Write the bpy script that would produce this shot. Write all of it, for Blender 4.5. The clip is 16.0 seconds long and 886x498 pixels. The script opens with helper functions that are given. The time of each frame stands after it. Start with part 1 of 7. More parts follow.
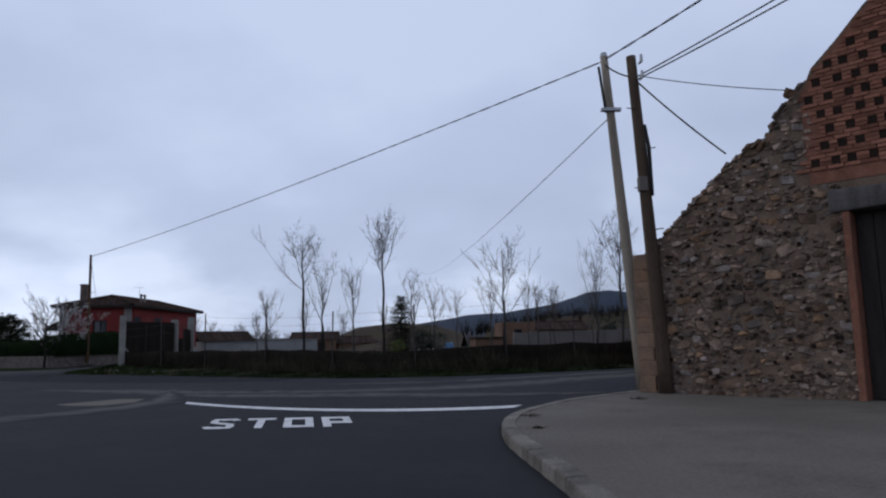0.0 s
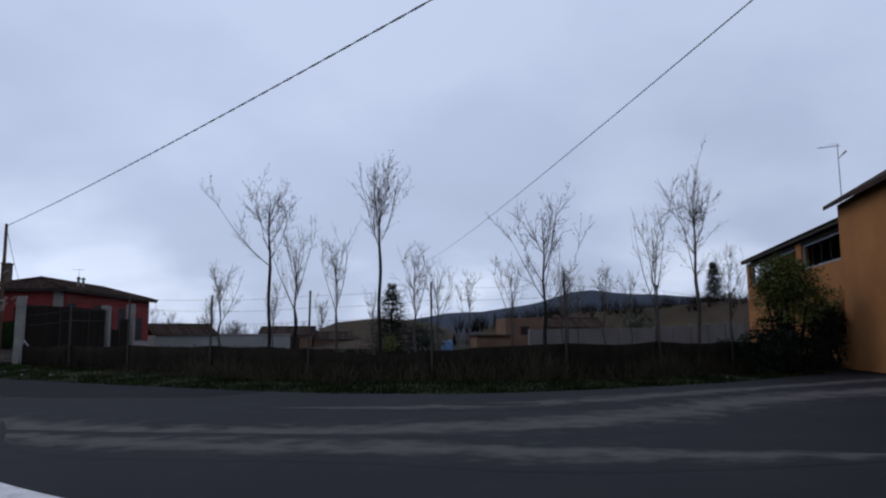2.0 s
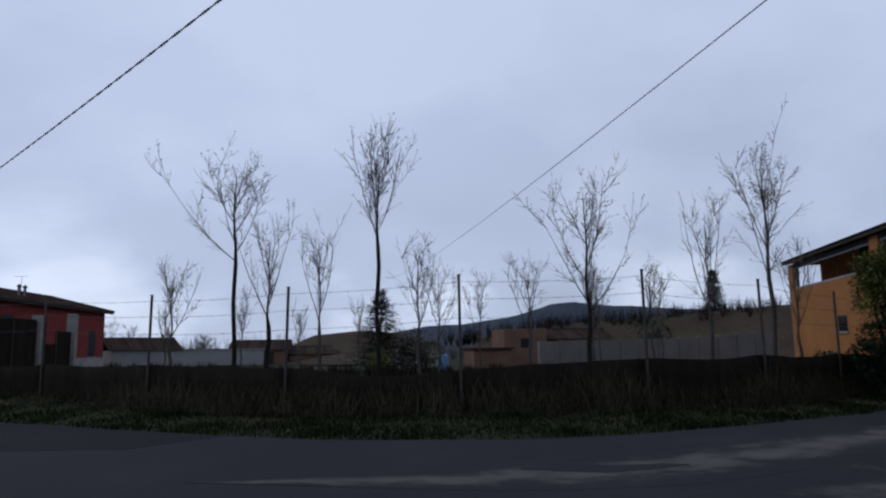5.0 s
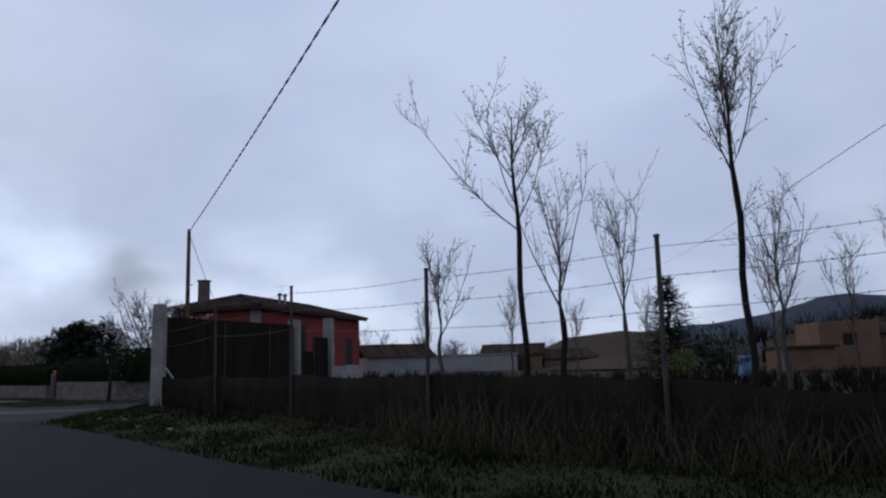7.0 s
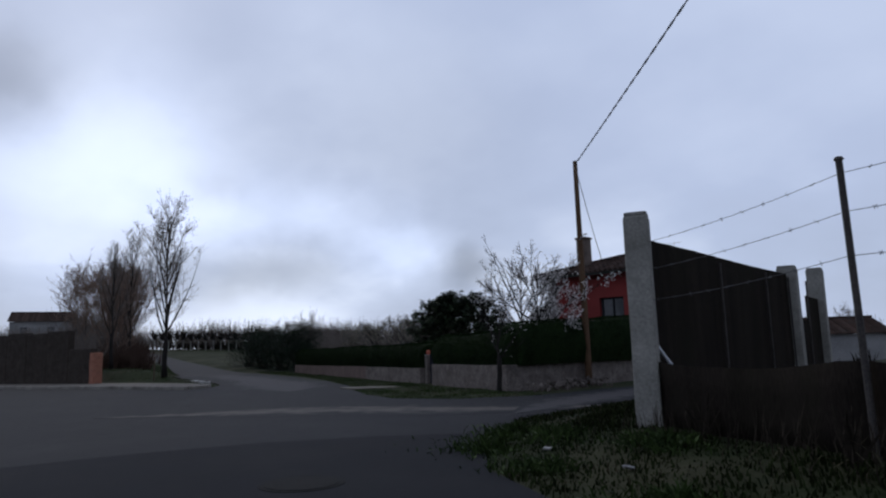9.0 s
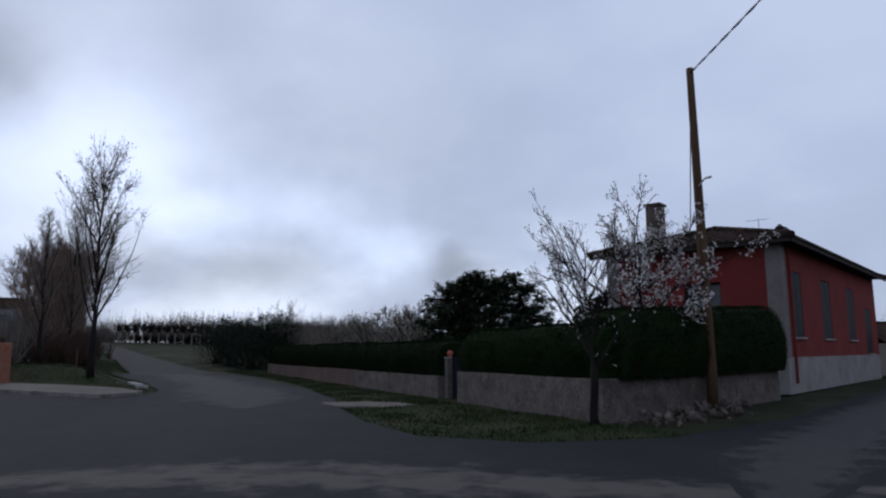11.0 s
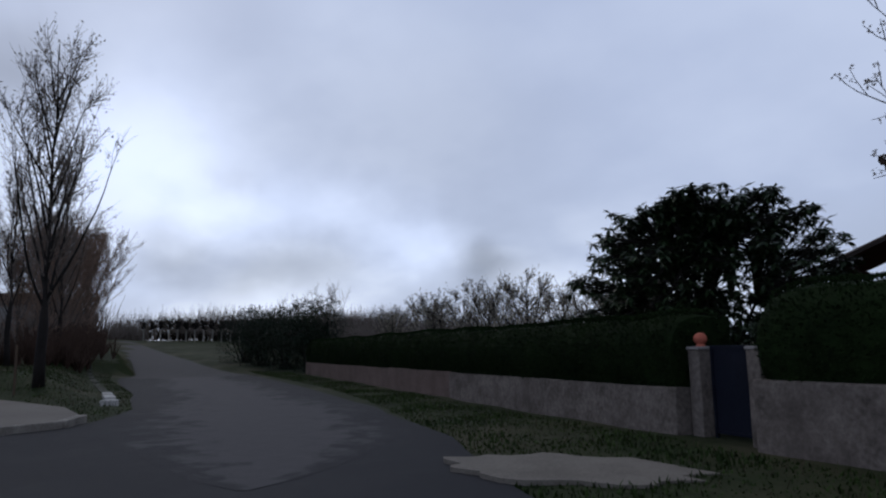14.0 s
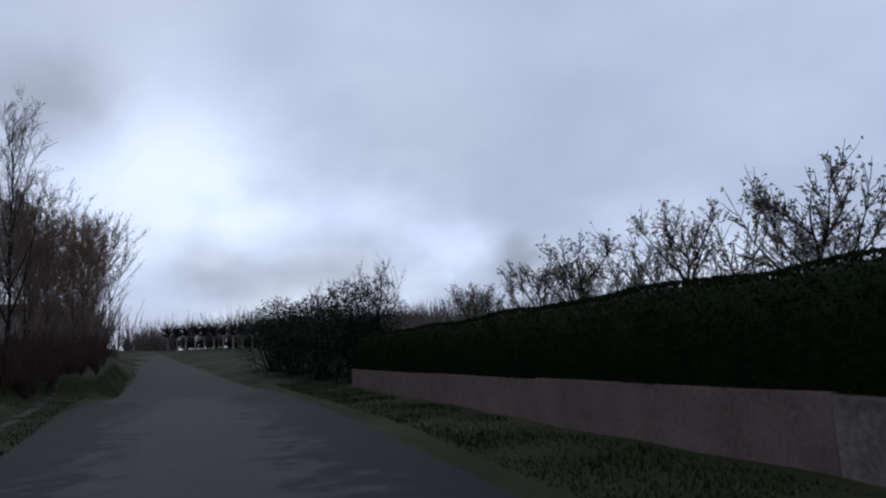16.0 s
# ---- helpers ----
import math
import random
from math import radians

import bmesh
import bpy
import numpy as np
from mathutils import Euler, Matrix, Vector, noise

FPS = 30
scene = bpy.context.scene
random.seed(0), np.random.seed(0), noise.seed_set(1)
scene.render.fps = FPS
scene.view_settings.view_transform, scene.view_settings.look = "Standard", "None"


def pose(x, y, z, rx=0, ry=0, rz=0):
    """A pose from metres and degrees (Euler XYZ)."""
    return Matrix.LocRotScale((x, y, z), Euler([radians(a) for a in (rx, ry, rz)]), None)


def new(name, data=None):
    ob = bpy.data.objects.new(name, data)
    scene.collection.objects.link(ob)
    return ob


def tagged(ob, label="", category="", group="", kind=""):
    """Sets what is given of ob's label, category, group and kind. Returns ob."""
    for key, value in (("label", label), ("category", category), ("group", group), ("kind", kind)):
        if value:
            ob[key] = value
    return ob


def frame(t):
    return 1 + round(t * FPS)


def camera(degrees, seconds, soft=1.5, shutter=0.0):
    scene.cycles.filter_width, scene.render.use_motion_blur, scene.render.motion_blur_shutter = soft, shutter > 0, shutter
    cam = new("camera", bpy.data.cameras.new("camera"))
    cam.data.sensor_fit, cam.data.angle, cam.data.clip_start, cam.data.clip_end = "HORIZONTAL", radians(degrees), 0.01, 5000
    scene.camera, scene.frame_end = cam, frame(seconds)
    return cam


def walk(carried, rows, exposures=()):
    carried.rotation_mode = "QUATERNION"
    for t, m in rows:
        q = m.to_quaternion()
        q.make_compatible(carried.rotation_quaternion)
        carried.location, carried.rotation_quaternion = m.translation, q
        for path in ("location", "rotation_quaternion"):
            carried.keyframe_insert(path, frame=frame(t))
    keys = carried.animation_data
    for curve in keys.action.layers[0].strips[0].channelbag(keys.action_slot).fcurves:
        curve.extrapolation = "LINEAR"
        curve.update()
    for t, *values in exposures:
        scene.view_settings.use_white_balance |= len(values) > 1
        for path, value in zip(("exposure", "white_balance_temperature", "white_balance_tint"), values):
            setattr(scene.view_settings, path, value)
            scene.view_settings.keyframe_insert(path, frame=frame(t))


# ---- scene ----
cam = camera(65.0, 16.0, soft=2.2)
# seconds, x, y, z, turn, pitch, roll
ROWS = [
    (0.0, 4.72, 0.50, 1.29, -3.27, 7.41, 1.28),
    (0.5, 4.30, 3.64, 1.24, -3.35, 7.32, 1.46),
    (1.0, 4.09, 5.88, 1.24, -4.00, 7.17, 1.09),
    (1.5, 3.84, 7.99, 1.18, -4.87, 7.33, 0.73),
    (2.0, 3.76, 9.73, 1.21, -5.27, 7.28, 0.39),
    (2.5, 3.62, 11.58, 1.22, -5.96, 7.52, 0.25),
    (3.0, 3.41, 13.03, 1.23, -6.57, 7.71, 0.27),
    (5.5, 3.02, 16.18, 1.23, -7.20, 8.57, 0.80),
    (6.0, 2.74, 17.62, 1.22, -3.40, 8.75, 1.15),
    (6.5, 2.25, 19.34, 1.19, 2.95, 8.75, 1.45),
    (7.0, 1.07, 21.30, 1.21, 11.80, 9.15, 1.80),
    (7.5, -0.42, 23.48, 1.23, 20.56, 9.30, 1.42),
    (8.0, -2.17, 25.60, 1.29, 27.80, 9.68, 1.53),
    (8.5, -4.02, 27.26, 1.28, 33.60, 9.25, 1.70),
    (9.0, -6.24, 29.09, 1.23, 38.45, 8.48, 1.70),
    (11.5, -13.86, 36.05, 1.30, 36.75, 8.72, 0.06),
    (12.0, -15.04, 36.90, 1.30, 37.45, 9.40, -0.34),
    (12.5, -16.27, 37.98, 1.26, 38.11, 8.61, 0.42),
    (13.0, -17.86, 39.18, 1.23, 39.13, 8.02, 0.60),
    (13.5, -19.33, 40.36, 1.25, 39.61, 8.10, 1.11),
    (14.0, -21.19, 41.86, 1.20, 39.73, 8.16, 1.02),
    (14.5, -22.84, 43.25, 1.15, 39.65, 8.19, 1.94),
    (15.0, -25.50, 45.41, 1.18, 40.19, 7.61, 2.57),
    (15.5, -27.80, 47.36, 1.17, 41.52, 7.90, 2.72),
    (16.0, -30.50, 49.21, 1.15, 42.87, 8.18, 3.45),
]
EXPOSURES = [(0.0, -0.10), (7.0, -0.14), (16.0, -0.2)]
walk(cam, [(t, pose(x, y, z, 90 + pitch, roll, turn)) for t, x, y, z, turn, pitch, roll in ROWS], EXPOSURES)

# ---------------------------------------------------------------- world and light
SUN_UP, SUN_ROUND = 38.0, 291.0
world = bpy.data.worlds.new("overcast_sky")
scene.world = world
world.use_nodes = True

CLOUDS = [(-66, 16.0, 8.5, 0.39), (-61, 11.5, 6.0, 0.31), (-54, 10.6, 5.0, 0.29), (-48.5, 11.0, 4.0, 0.29), (-42.2, 8.6, 4.0, 0.55), (-66, 5.0, 5.0, 0.34), (-50, 3.2, 6.0, 0.21),
          (-36.2, 7.0, 2.6, -0.44), (-72, 19.5, 5.0, -0.49), (-50.5, 7.0, 4.2, -0.39), (-57, 13.4, 2.4, -0.29), (-61, 7.2, 3.4, -0.40), (-54.8, 5.9, 2.8, -0.22), (-62.5, 4.7, 2.4, 0.20), (-40, 17.0, 12.0, -0.13), (-26, 4.0, 5.0, 0.10), (28, 12.0, 18.0, -0.13)]


def make_sky():
    nt = world.node_tree
    nt.nodes.clear()
    n, l = nt.nodes.new, nt.links.new
    out, bg = n("ShaderNodeOutputWorld"), n("ShaderNodeBackground")
    sky = n("ShaderNodeTexSky")
    sky.sky_type, sky.sun_disc = "NISHITA", False
    sky.sun_elevation, sky.sun_rotation = radians(SUN_UP), radians(SUN_ROUND)
    dim = n("ShaderNodeMixRGB")
    dim.blend_type, dim.inputs[0].default_value, dim.inputs[2].default_value = "MULTIPLY", 1.0, (0.09, 0.09, 0.09, 1)
    l(sky.outputs[0], dim.inputs[1])
    co, sep = n("ShaderNodeTexCoord"), n("ShaderNodeSeparateXYZ")
    l(co.outputs["Generated"], sep.inputs[0])
    # cloud deck: the direction laid out on a plane high above
    lift = n("ShaderNodeMath")
    lift.operation, lift.inputs[1].default_value = "ADD", 0.42
    l(sep.outputs[2], lift.inputs[0])
    flat = n("ShaderNodeVectorMath")
    flat.operation = "DIVIDE"
    comb = n("ShaderNodeCombineXYZ")
    for i in range(3):
        l(lift.outputs[0], comb.inputs[i])
    l(co.outputs["Generated"], flat.inputs[0])
    l(comb.outputs[0], flat.inputs[1])
    big, small = n("ShaderNodeTexNoise"), n("ShaderNodeTexNoise")
    for node, scale, detail in ((big, 1.35, 2.0), (small, 4.2, 3.5)):
        node.inputs["Scale"].default_value, node.inputs["Detail"].default_value = scale, detail
        node.inputs["Roughness"].default_value = 0.55
        l(flat.outputs[0], node.inputs["Vector"])
    add = n("ShaderNodeMath")
    add.operation = "MULTIPLY_ADD"
    add.inputs[1].default_value = 0.30
    l(small.outputs[0], add.inputs[0])
    l(big.outputs[0], add.inputs[2])
    ramp = n("ShaderNodeValToRGB")
    e = ramp.color_ramp.elements
    e[0].position, e[0].color = 0.46, (0.44, 0.51, 0.68, 1)
    e[1].position, e[1].color = 0.80, (0.82, 0.92, 1.14, 1)
    m = e.new(0.64)
    m.color = (0.53, 0.62, 0.84, 1)
    l(add.outputs[0], ramp.inputs[0])
    # smoother and lavender overhead, brokener and whiter towards the horizon
    up = n("ShaderNodeMapRange")
    up.inputs[1].default_value, up.inputs[2].default_value = 0.02, 0.24
    l(sep.outputs[2], up.inputs[0])
    calm = n("ShaderNodeMixRGB")
    calm.inputs[2].default_value = (0.555, 0.645, 0.885, 1)
    fade = n("ShaderNodeMath")
    fade.operation, fade.inputs[1].default_value = "MULTIPLY", 0.72
    l(up.outputs[0], fade.inputs[0])
    l(fade.outputs[0], calm.inputs[0])
    l(ramp.outputs[0], calm.inputs[1])
    # the cloud breaks up and brightens low in the north-west
    dot = n("ShaderNodeVectorMath")
    dot.operation = "DOT_PRODUCT"
    dot.inputs[1].default_value = Vector((-0.84, 0.53, 0.12)).normalized()
    l(co.outputs["Generated"], dot.inputs[0])
    west = n("ShaderNodeMapRange")
    west.interpolation_type = "SMOOTHSTEP"
    west.inputs[1].default_value, west.inputs[2].default_value = 0.83, 0.985
    l(dot.outputs["Value"], west.inputs[0])
    open_ = n("ShaderNodeMath")
    open_.operation, open_.inputs[1].default_value = "MULTIPLY", 0.22
    l(west.outputs[0], open_.inputs[0])
    torn = n("ShaderNodeMixRGB")
    contrast = n("ShaderNodeValToRGB")
    c = contrast.color_ramp.elements
    c[0].position, c[0].color = 0.50, (0.39, 0.455, 0.61, 1)
    c[1].position, c[1].color = 0.70, (0.93, 1.02, 1.20, 1)
    l(add.outputs[0], contrast.inputs[0])
    l(open_.outputs[0], torn.inputs[0])
    l(calm.outputs[0], torn.inputs[1])
    l(contrast.outputs[0], torn.inputs[2])
    # single clouds and gaps low in the north-west: azimuth, elevation, half-width in degrees, brighter or darker
    ragged = []
    for scale, amount in ((6.0, 0.085), (19.0, 0.030)):
        rag, shift, move = n("ShaderNodeTexNoise"), n("ShaderNodeVectorMath"), n("ShaderNodeVectorMath")
        rag.inputs["Scale"].default_value, rag.inputs["Detail"].default_value = scale, 3.0
        l(co.outputs["Generated"], rag.inputs["Vector"])
        shift.operation, shift.inputs[1].default_value = "SUBTRACT", (0.5, 0.5, 0.5)
        l(rag.outputs["Color"], shift.inputs[0])
        move.operation, move.inputs["Scale"].default_value = "SCALE", amount
        l(shift.outputs[0], move.inputs[0])
        ragged.append(move)
    both, bent = n("ShaderNodeVectorMath"), n("ShaderNodeVectorMath")
    l(ragged[0].outputs[0], both.inputs[0])
    l(ragged[1].outputs[0], both.inputs[1])
    l(co.outputs["Generated"], bent.inputs[0])
    l(both.outputs[0], bent.inputs[1])
    total = None
    for az, el, wide, gain in CLOUDS:
        az, el = radians(az), radians(el)
        away, flatter, square, fall, soft, gained = [n("ShaderNodeVectorMath") for _ in range(3)] + [n("ShaderNodeMath") for _ in range(3)]
        away.operation, flatter.operation, square.operation = "SUBTRACT", "MULTIPLY", "DOT_PRODUCT"
        away.inputs[1].default_value = (math.sin(az) * math.cos(el), math.cos(az) * math.cos(el), math.sin(el))
        flatter.inputs[1].default_value = (1.0, 1.0, 1.6)
        l(bent.outputs[0], away.inputs[0])
        l(away.outputs[0], flatter.inputs[0])
        l(flatter.outputs[0], square.inputs[0])
        l(flatter.outputs[0], square.inputs[1])
        fall.operation, fall.inputs[1].default_value = "MULTIPLY", -1.0 / radians(wide) ** 2
        soft.operation = "EXPONENT"
        gained.operation, gained.inputs[1].default_value = "MULTIPLY", gain
        l(square.outputs["Value"], fall.inputs[0])
        l(fall.outputs[0], soft.inputs[0])
        l(soft.outputs[0], gained.inputs[0])
        if total is None:
            total = gained.outputs[0]
        else:
            plus = n("ShaderNodeMath")
            l(total, plus.inputs[0])
            l(gained.outputs[0], plus.inputs[1])
            total = plus.outputs[0]
    one = n("ShaderNodeMath")
    one.inputs[1].default_value = 1.0
    l(total, one.inputs[0])
    lit = n("ShaderNodeMixRGB")
    lit.blend_type, lit.inputs[0].default_value = "MULTIPLY", 1.0
    l(torn.outputs[0], lit.inputs[1])
    l(one.outputs[0], lit.inputs[2])
    # added: unseen sky overhead is dimmed to lower the light on the ground
    zenith_dim = n("ShaderNodeMapRange")
    zenith_dim.interpolation_type = "SMOOTHSTEP"
    zenith_dim.inputs[1].default_value, zenith_dim.inputs[2].default_value = 0.50, 0.95
    zenith_dim.inputs[3].default_value, zenith_dim.inputs[4].default_value = 1.0, 0.55
    l(sep.outputs[2], zenith_dim.inputs[0])
    dimmed_sky = n("ShaderNodeMixRGB")
    dimmed_sky.blend_type, dimmed_sky.inputs[0].default_value = "MULTIPLY", 1.0
    l(lit.outputs[0], dimmed_sky.inputs[1])
    l(zenith_dim.outputs[0], dimmed_sky.inputs[2])
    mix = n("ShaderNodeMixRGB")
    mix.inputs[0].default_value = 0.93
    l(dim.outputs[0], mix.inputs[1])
    l(dimmed_sky.outputs[0], mix.inputs[2])
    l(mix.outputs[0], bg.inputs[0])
    bg.inputs[1].default_value = 1.0
    l(bg.outputs[0], out.inputs[0])


make_sky()
sun_data = bpy.data.lights.new("sun", "SUN")
sun_data.energy, sun_data.angle, sun_data.color = 0.5, radians(25), (1.0, 0.94, 0.86)
sun = new("sun", sun_data)
sun.matrix_world = pose(0, 0, 60, 90 - SUN_UP, 0, 180 - SUN_ROUND)

# ---------------------------------------------------------------- helpers
R = random.Random(7)


class Geo:
    """Verts and faces gathered in plain lists."""

    def __init__(self):
        self.v, self.f = [], []

    def add(self, vs, fs):
        o = len(self.v)
        self.v.extend(vs)
        self.f.extend([tuple(i + o for i in f) for f in fs])
        return self

    def box(self, x0, x1, y0, y1, z0, z1, m=None):
        vs = [(x, y, z) for z in (z0, z1) for y in (y0, y1) for x in (x0, x1)]
        if m is not None:
            vs = [tuple(m @ Vector(v)) for v in vs]
        return self.add(vs, [(0, 2, 3, 1), (4, 5, 7, 6), (0, 1, 5, 4), (2, 6, 7, 3), (0, 4, 6, 2), (1, 3, 7, 5)])

    def tube(self, pts, radii, n=6):
        pts = [Vector(p) for p in pts]
        rings = []
        for i, p in enumerate(pts):
            d = (pts[min(i + 1, len(pts) - 1)] - pts[max(i - 1, 0)]).normalized()
            a = d.cross(Vector((0.31, 0.17, 0.93)) if abs(d.z) < 0.9 else Vector((1, 0.2, 0))).normalized()
            b = d.cross(a)
            rings.append([tuple(p + radii[i] * (math.cos(2 * math.pi * j / n) * a + math.sin(2 * math.pi * j / n) * b)) for j in range(n)])
        vs = [v for r in rings for v in r]
        fs = [(i * n + j, i * n + (j + 1) % n, (i + 1) * n + (j + 1) % n, (i + 1) * n + j) for i in range(len(pts) - 1) for j in range(n)]
        fs += [tuple(range(n))[::-1], tuple(range((len(pts) - 1) * n, len(pts) * n))]
        return self.add(vs, fs)

    def prism(self, outline, z0, z1):
        k = len(outline)
        vs = [(x, y, z0) for x, y in outline] + [(x, y, z1) for x, y in outline]
        return self.add(vs, [tuple(range(k))[::-1], tuple(range(k, 2 * k))] + [(i, (i + 1) % k, k + (i + 1) % k, k + i) for i in range(k)])

    def leaf(self, p, d, up, length, width):
        """A pointed leaf, folded a little along its middle."""
        d, up = Vector(d).normalized(), Vector(up)
        s = d.cross(up)
        s = s.normalized() if s.length > 1e-4 else Vector((1, 0, 0))
        u = s.cross(d)
        p = Vector(p)
        q = p + d * length * 0.45
        self.add([tuple(p), tuple(q + s * width / 2 + u * width * 0.15), tuple(p + d * length), tuple(q - s * width / 2 + u * width * 0.15)], [(0, 1, 2), (0, 2, 3)])

    def mesh(self, name, mat=None, smooth=False):
        me = bpy.data.meshes.new(name)
        me.from_pydata(self.v, [], self.f)
        me.update()
        if mat:
            me.materials.append(mat)
        if smooth:
            me.polygons.foreach_set("use_smooth", [True] * len(me.polygons))
        return me


def bevelled(x0, x1, y0, y1, z0, z1, b=0.02, jitter=0.0, cuts=0):
    """A worn block as a bmesh mesh: bevelled edges, uneven faces."""
    bm = bmesh.new()
    bmesh.ops.create_cube(bm, size=1)
    for v in bm.verts:
        v.co = Vector((x0 + (v.co.x + 0.5) * (x1 - x0), y0 + (v.co.y + 0.5) * (y1 - y0), z0 + (v.co.z + 0.5) * (z1 - z0)))
    if cuts:
        bmesh.ops.subdivide_edges(bm, edges=bm.edges[:], cuts=cuts, use_grid_fill=True)
    hard = [e for e in bm.edges if len(e.link_faces) == 2 and e.calc_face_angle() > 0.6]
    if b:
        bmesh.ops.bevel(bm, geom=hard, offset=b, segments=2, affect="EDGES", profile=0.6)
    if jitter:
        for v in bm.verts:
            v.co += noise.noise_vector(v.co * 3.1) * jitter
    g = Geo()
    bm.verts.index_update()
    g.v = [tuple(v.co) for v in bm.verts]
    g.f = [tuple(v.index for v in f.verts) for f in bm.faces]
    bm.free()
    return g


def thing(name, x, y, z=0.0, turn=0.0, label="", category="", group="", kind=""):
    ob = new(name)
    ob.empty_display_size = 0.2
    ob.matrix_basis = pose(x, y, z, 0, 0, turn)
    return tagged(ob, label, category, group, kind)


def part(name, geo, mat, parent=None, label="", smooth=False):
    me = geo if isinstance(geo, bpy.types.Mesh) else geo.mesh(name, mat, smooth)
    ob = new(name, me)
    ob.parent = parent
    if label:
        tagged(ob, label)
    return ob


def solid(name, geo, mat, label, category, group="", kind="", smooth=False):
    return tagged(new(name, geo.mesh(name, mat, smooth)), label, category, group, kind)


def smooth_step(a, b, x):
    t = np.clip((x - a) / (b - a), 0, 1)
    return t * t * (3 - 2 * t)


# ---------------------------------------------------------------- materials
def material(name, dark, light, scale=3.0, fine=40.0, rough=0.85, metal=0.0, bump=0.3, bump_scale=None, stain=None, stain_scale=0.7, stain_amount=0.5,
             per_object=0.0, gloss_noise=0.0, stretch=(1, 1, 1), specular=0.10):
    """Two scales of colour change, a stain, relief and uneven gloss, in metres."""
    m = bpy.data.materials.new(name)
    m.use_nodes = True
    nt = m.node_tree
    n, l = nt.nodes.new, nt.links.new
    bsdf = nt.nodes["Principled BSDF"]
    geo, mapping = n("ShaderNodeNewGeometry"), n("ShaderNodeMapping")
    mapping.inputs["Scale"].default_value = stretch
    l(geo.outputs["Position"], mapping.inputs[0])

    def tex(s, detail=5.0, rough_=0.6):
        t = n("ShaderNodeTexNoise")
        t.inputs["Scale"].default_value, t.inputs["Detail"].default_value, t.inputs["Roughness"].default_value = s, detail, rough_
        l(mapping.outputs[0], t.inputs["Vector"])
        return t
    a, b = tex(scale), tex(fine, 3.0)
    mid = n("ShaderNodeMath")
    mid.operation, mid.inputs[1].default_value = "MULTIPLY_ADD", 0.5
    half = n("ShaderNodeMath")
    half.operation, half.inputs[1].default_value = "MULTIPLY", 0.5
    l(a.outputs[0], half.inputs[0])
    l(b.outputs[0], mid.inputs[0])
    l(half.outputs[0], mid.inputs[2])
    ramp = n("ShaderNodeValToRGB")
    ramp.color_ramp.elements[0].position, ramp.color_ramp.elements[1].position = 0.34, 0.66
    ramp.color_ramp.elements[0].color, ramp.color_ramp.elements[1].color = (*dark, 1), (*light, 1)
    l(mid.outputs[0], ramp.inputs[0])
    colour = ramp.outputs[0]
    if stain:
        s = tex(stain_scale, 6.0, 0.65)
        sr = n("ShaderNodeMapRange")
        sr.inputs[1].default_value, sr.inputs[2].default_value, sr.inputs[4].default_value = 0.48, 0.68, stain_amount
        l(s.outputs[0], sr.inputs[0])
        mix = n("ShaderNodeMixRGB")
        mix.inputs[2].default_value = (*stain, 1)
        l(sr.outputs[0], mix.inputs[0])
        l(colour, mix.inputs[1])
        colour = mix.outputs[0]
    if per_object:
        info, hsv = n("ShaderNodeObjectInfo"), n("ShaderNodeHueSaturation")
        vr = n("ShaderNodeMapRange")
        vr.inputs[3].default_value, vr.inputs[4].default_value = 1 - per_object, 1 + per_object
        l(info.outputs["Random"], vr.inputs[0])
        l(vr.outputs[0], hsv.inputs["Value"])
        l(colour, hsv.inputs["Color"])
        colour = hsv.outputs[0]
    l(colour, bsdf.inputs["Base Color"])
    bsdf.inputs["Roughness"].default_value, bsdf.inputs["Metallic"].default_value = rough, metal
    bsdf.inputs["Specular IOR Level"].default_value = specular
    if gloss_noise:
        gr = n("ShaderNodeMapRange")
        gr.inputs[3].default_value, gr.inputs[4].default_value = rough - gloss_noise, min(1.0, rough + gloss_noise)
        gr.inputs[1].default_value, gr.inputs[2].default_value = 0.35, 0.65
        l(a.outputs[0], gr.inputs[0])
        l(gr.outputs[0], bsdf.inputs["Roughness"])
    if bump:
        bt = tex(bump_scale or fine, 4.0)
        bn = n("ShaderNodeBump")
        bn.inputs["Strength"].default_value, bn.inputs["Distance"].default_value = bump, 0.02
        l(bt.outputs[0], bn.inputs["Height"])
        l(bn.outputs[0], bsdf.inputs["Normal"])
    return m


def islands(m, low=0.6, high=1.4):
    """Lets each loose piece of one mesh differ in brightness."""
    nt = m.node_tree
    n, l = nt.nodes.new, nt.links.new
    bsdf = nt.nodes["Principled BSDF"]
    src = bsdf.inputs["Base Color"].links[0].from_socket
    geo, vr, hsv = n("ShaderNodeNewGeometry"), n("ShaderNodeMapRange"), n("ShaderNodeHueSaturation")
    vr.inputs[3].default_value, vr.inputs[4].default_value = low, high
    l(geo.outputs["Random Per Island"], vr.inputs[0])
    l(vr.outputs[0], hsv.inputs["Value"])
    l(src, hsv.inputs["Color"])
    l(hsv.outputs[0], bsdf.inputs["Base Color"])
    return m


ASPHALT = material("worn_asphalt", (0.0140, 0.0146, 0.0176), (0.0280, 0.0286, 0.0325), 4.0, 70, 0.78, bump=0.4, stain=(0.034, 0.034, 0.036), stain_scale=0.6, stain_amount=0.45, gloss_noise=0.04, specular=0.07)
ASPHALT_OLD = material("dusty_old_asphalt", (0.0310, 0.0300, 0.0325), (0.0580, 0.0560, 0.0570), 3.5, 60, 0.8, bump=0.35, stain=(0.04, 0.041, 0.045), stain_scale=0.35, stain_amount=0.6, specular=0.07)
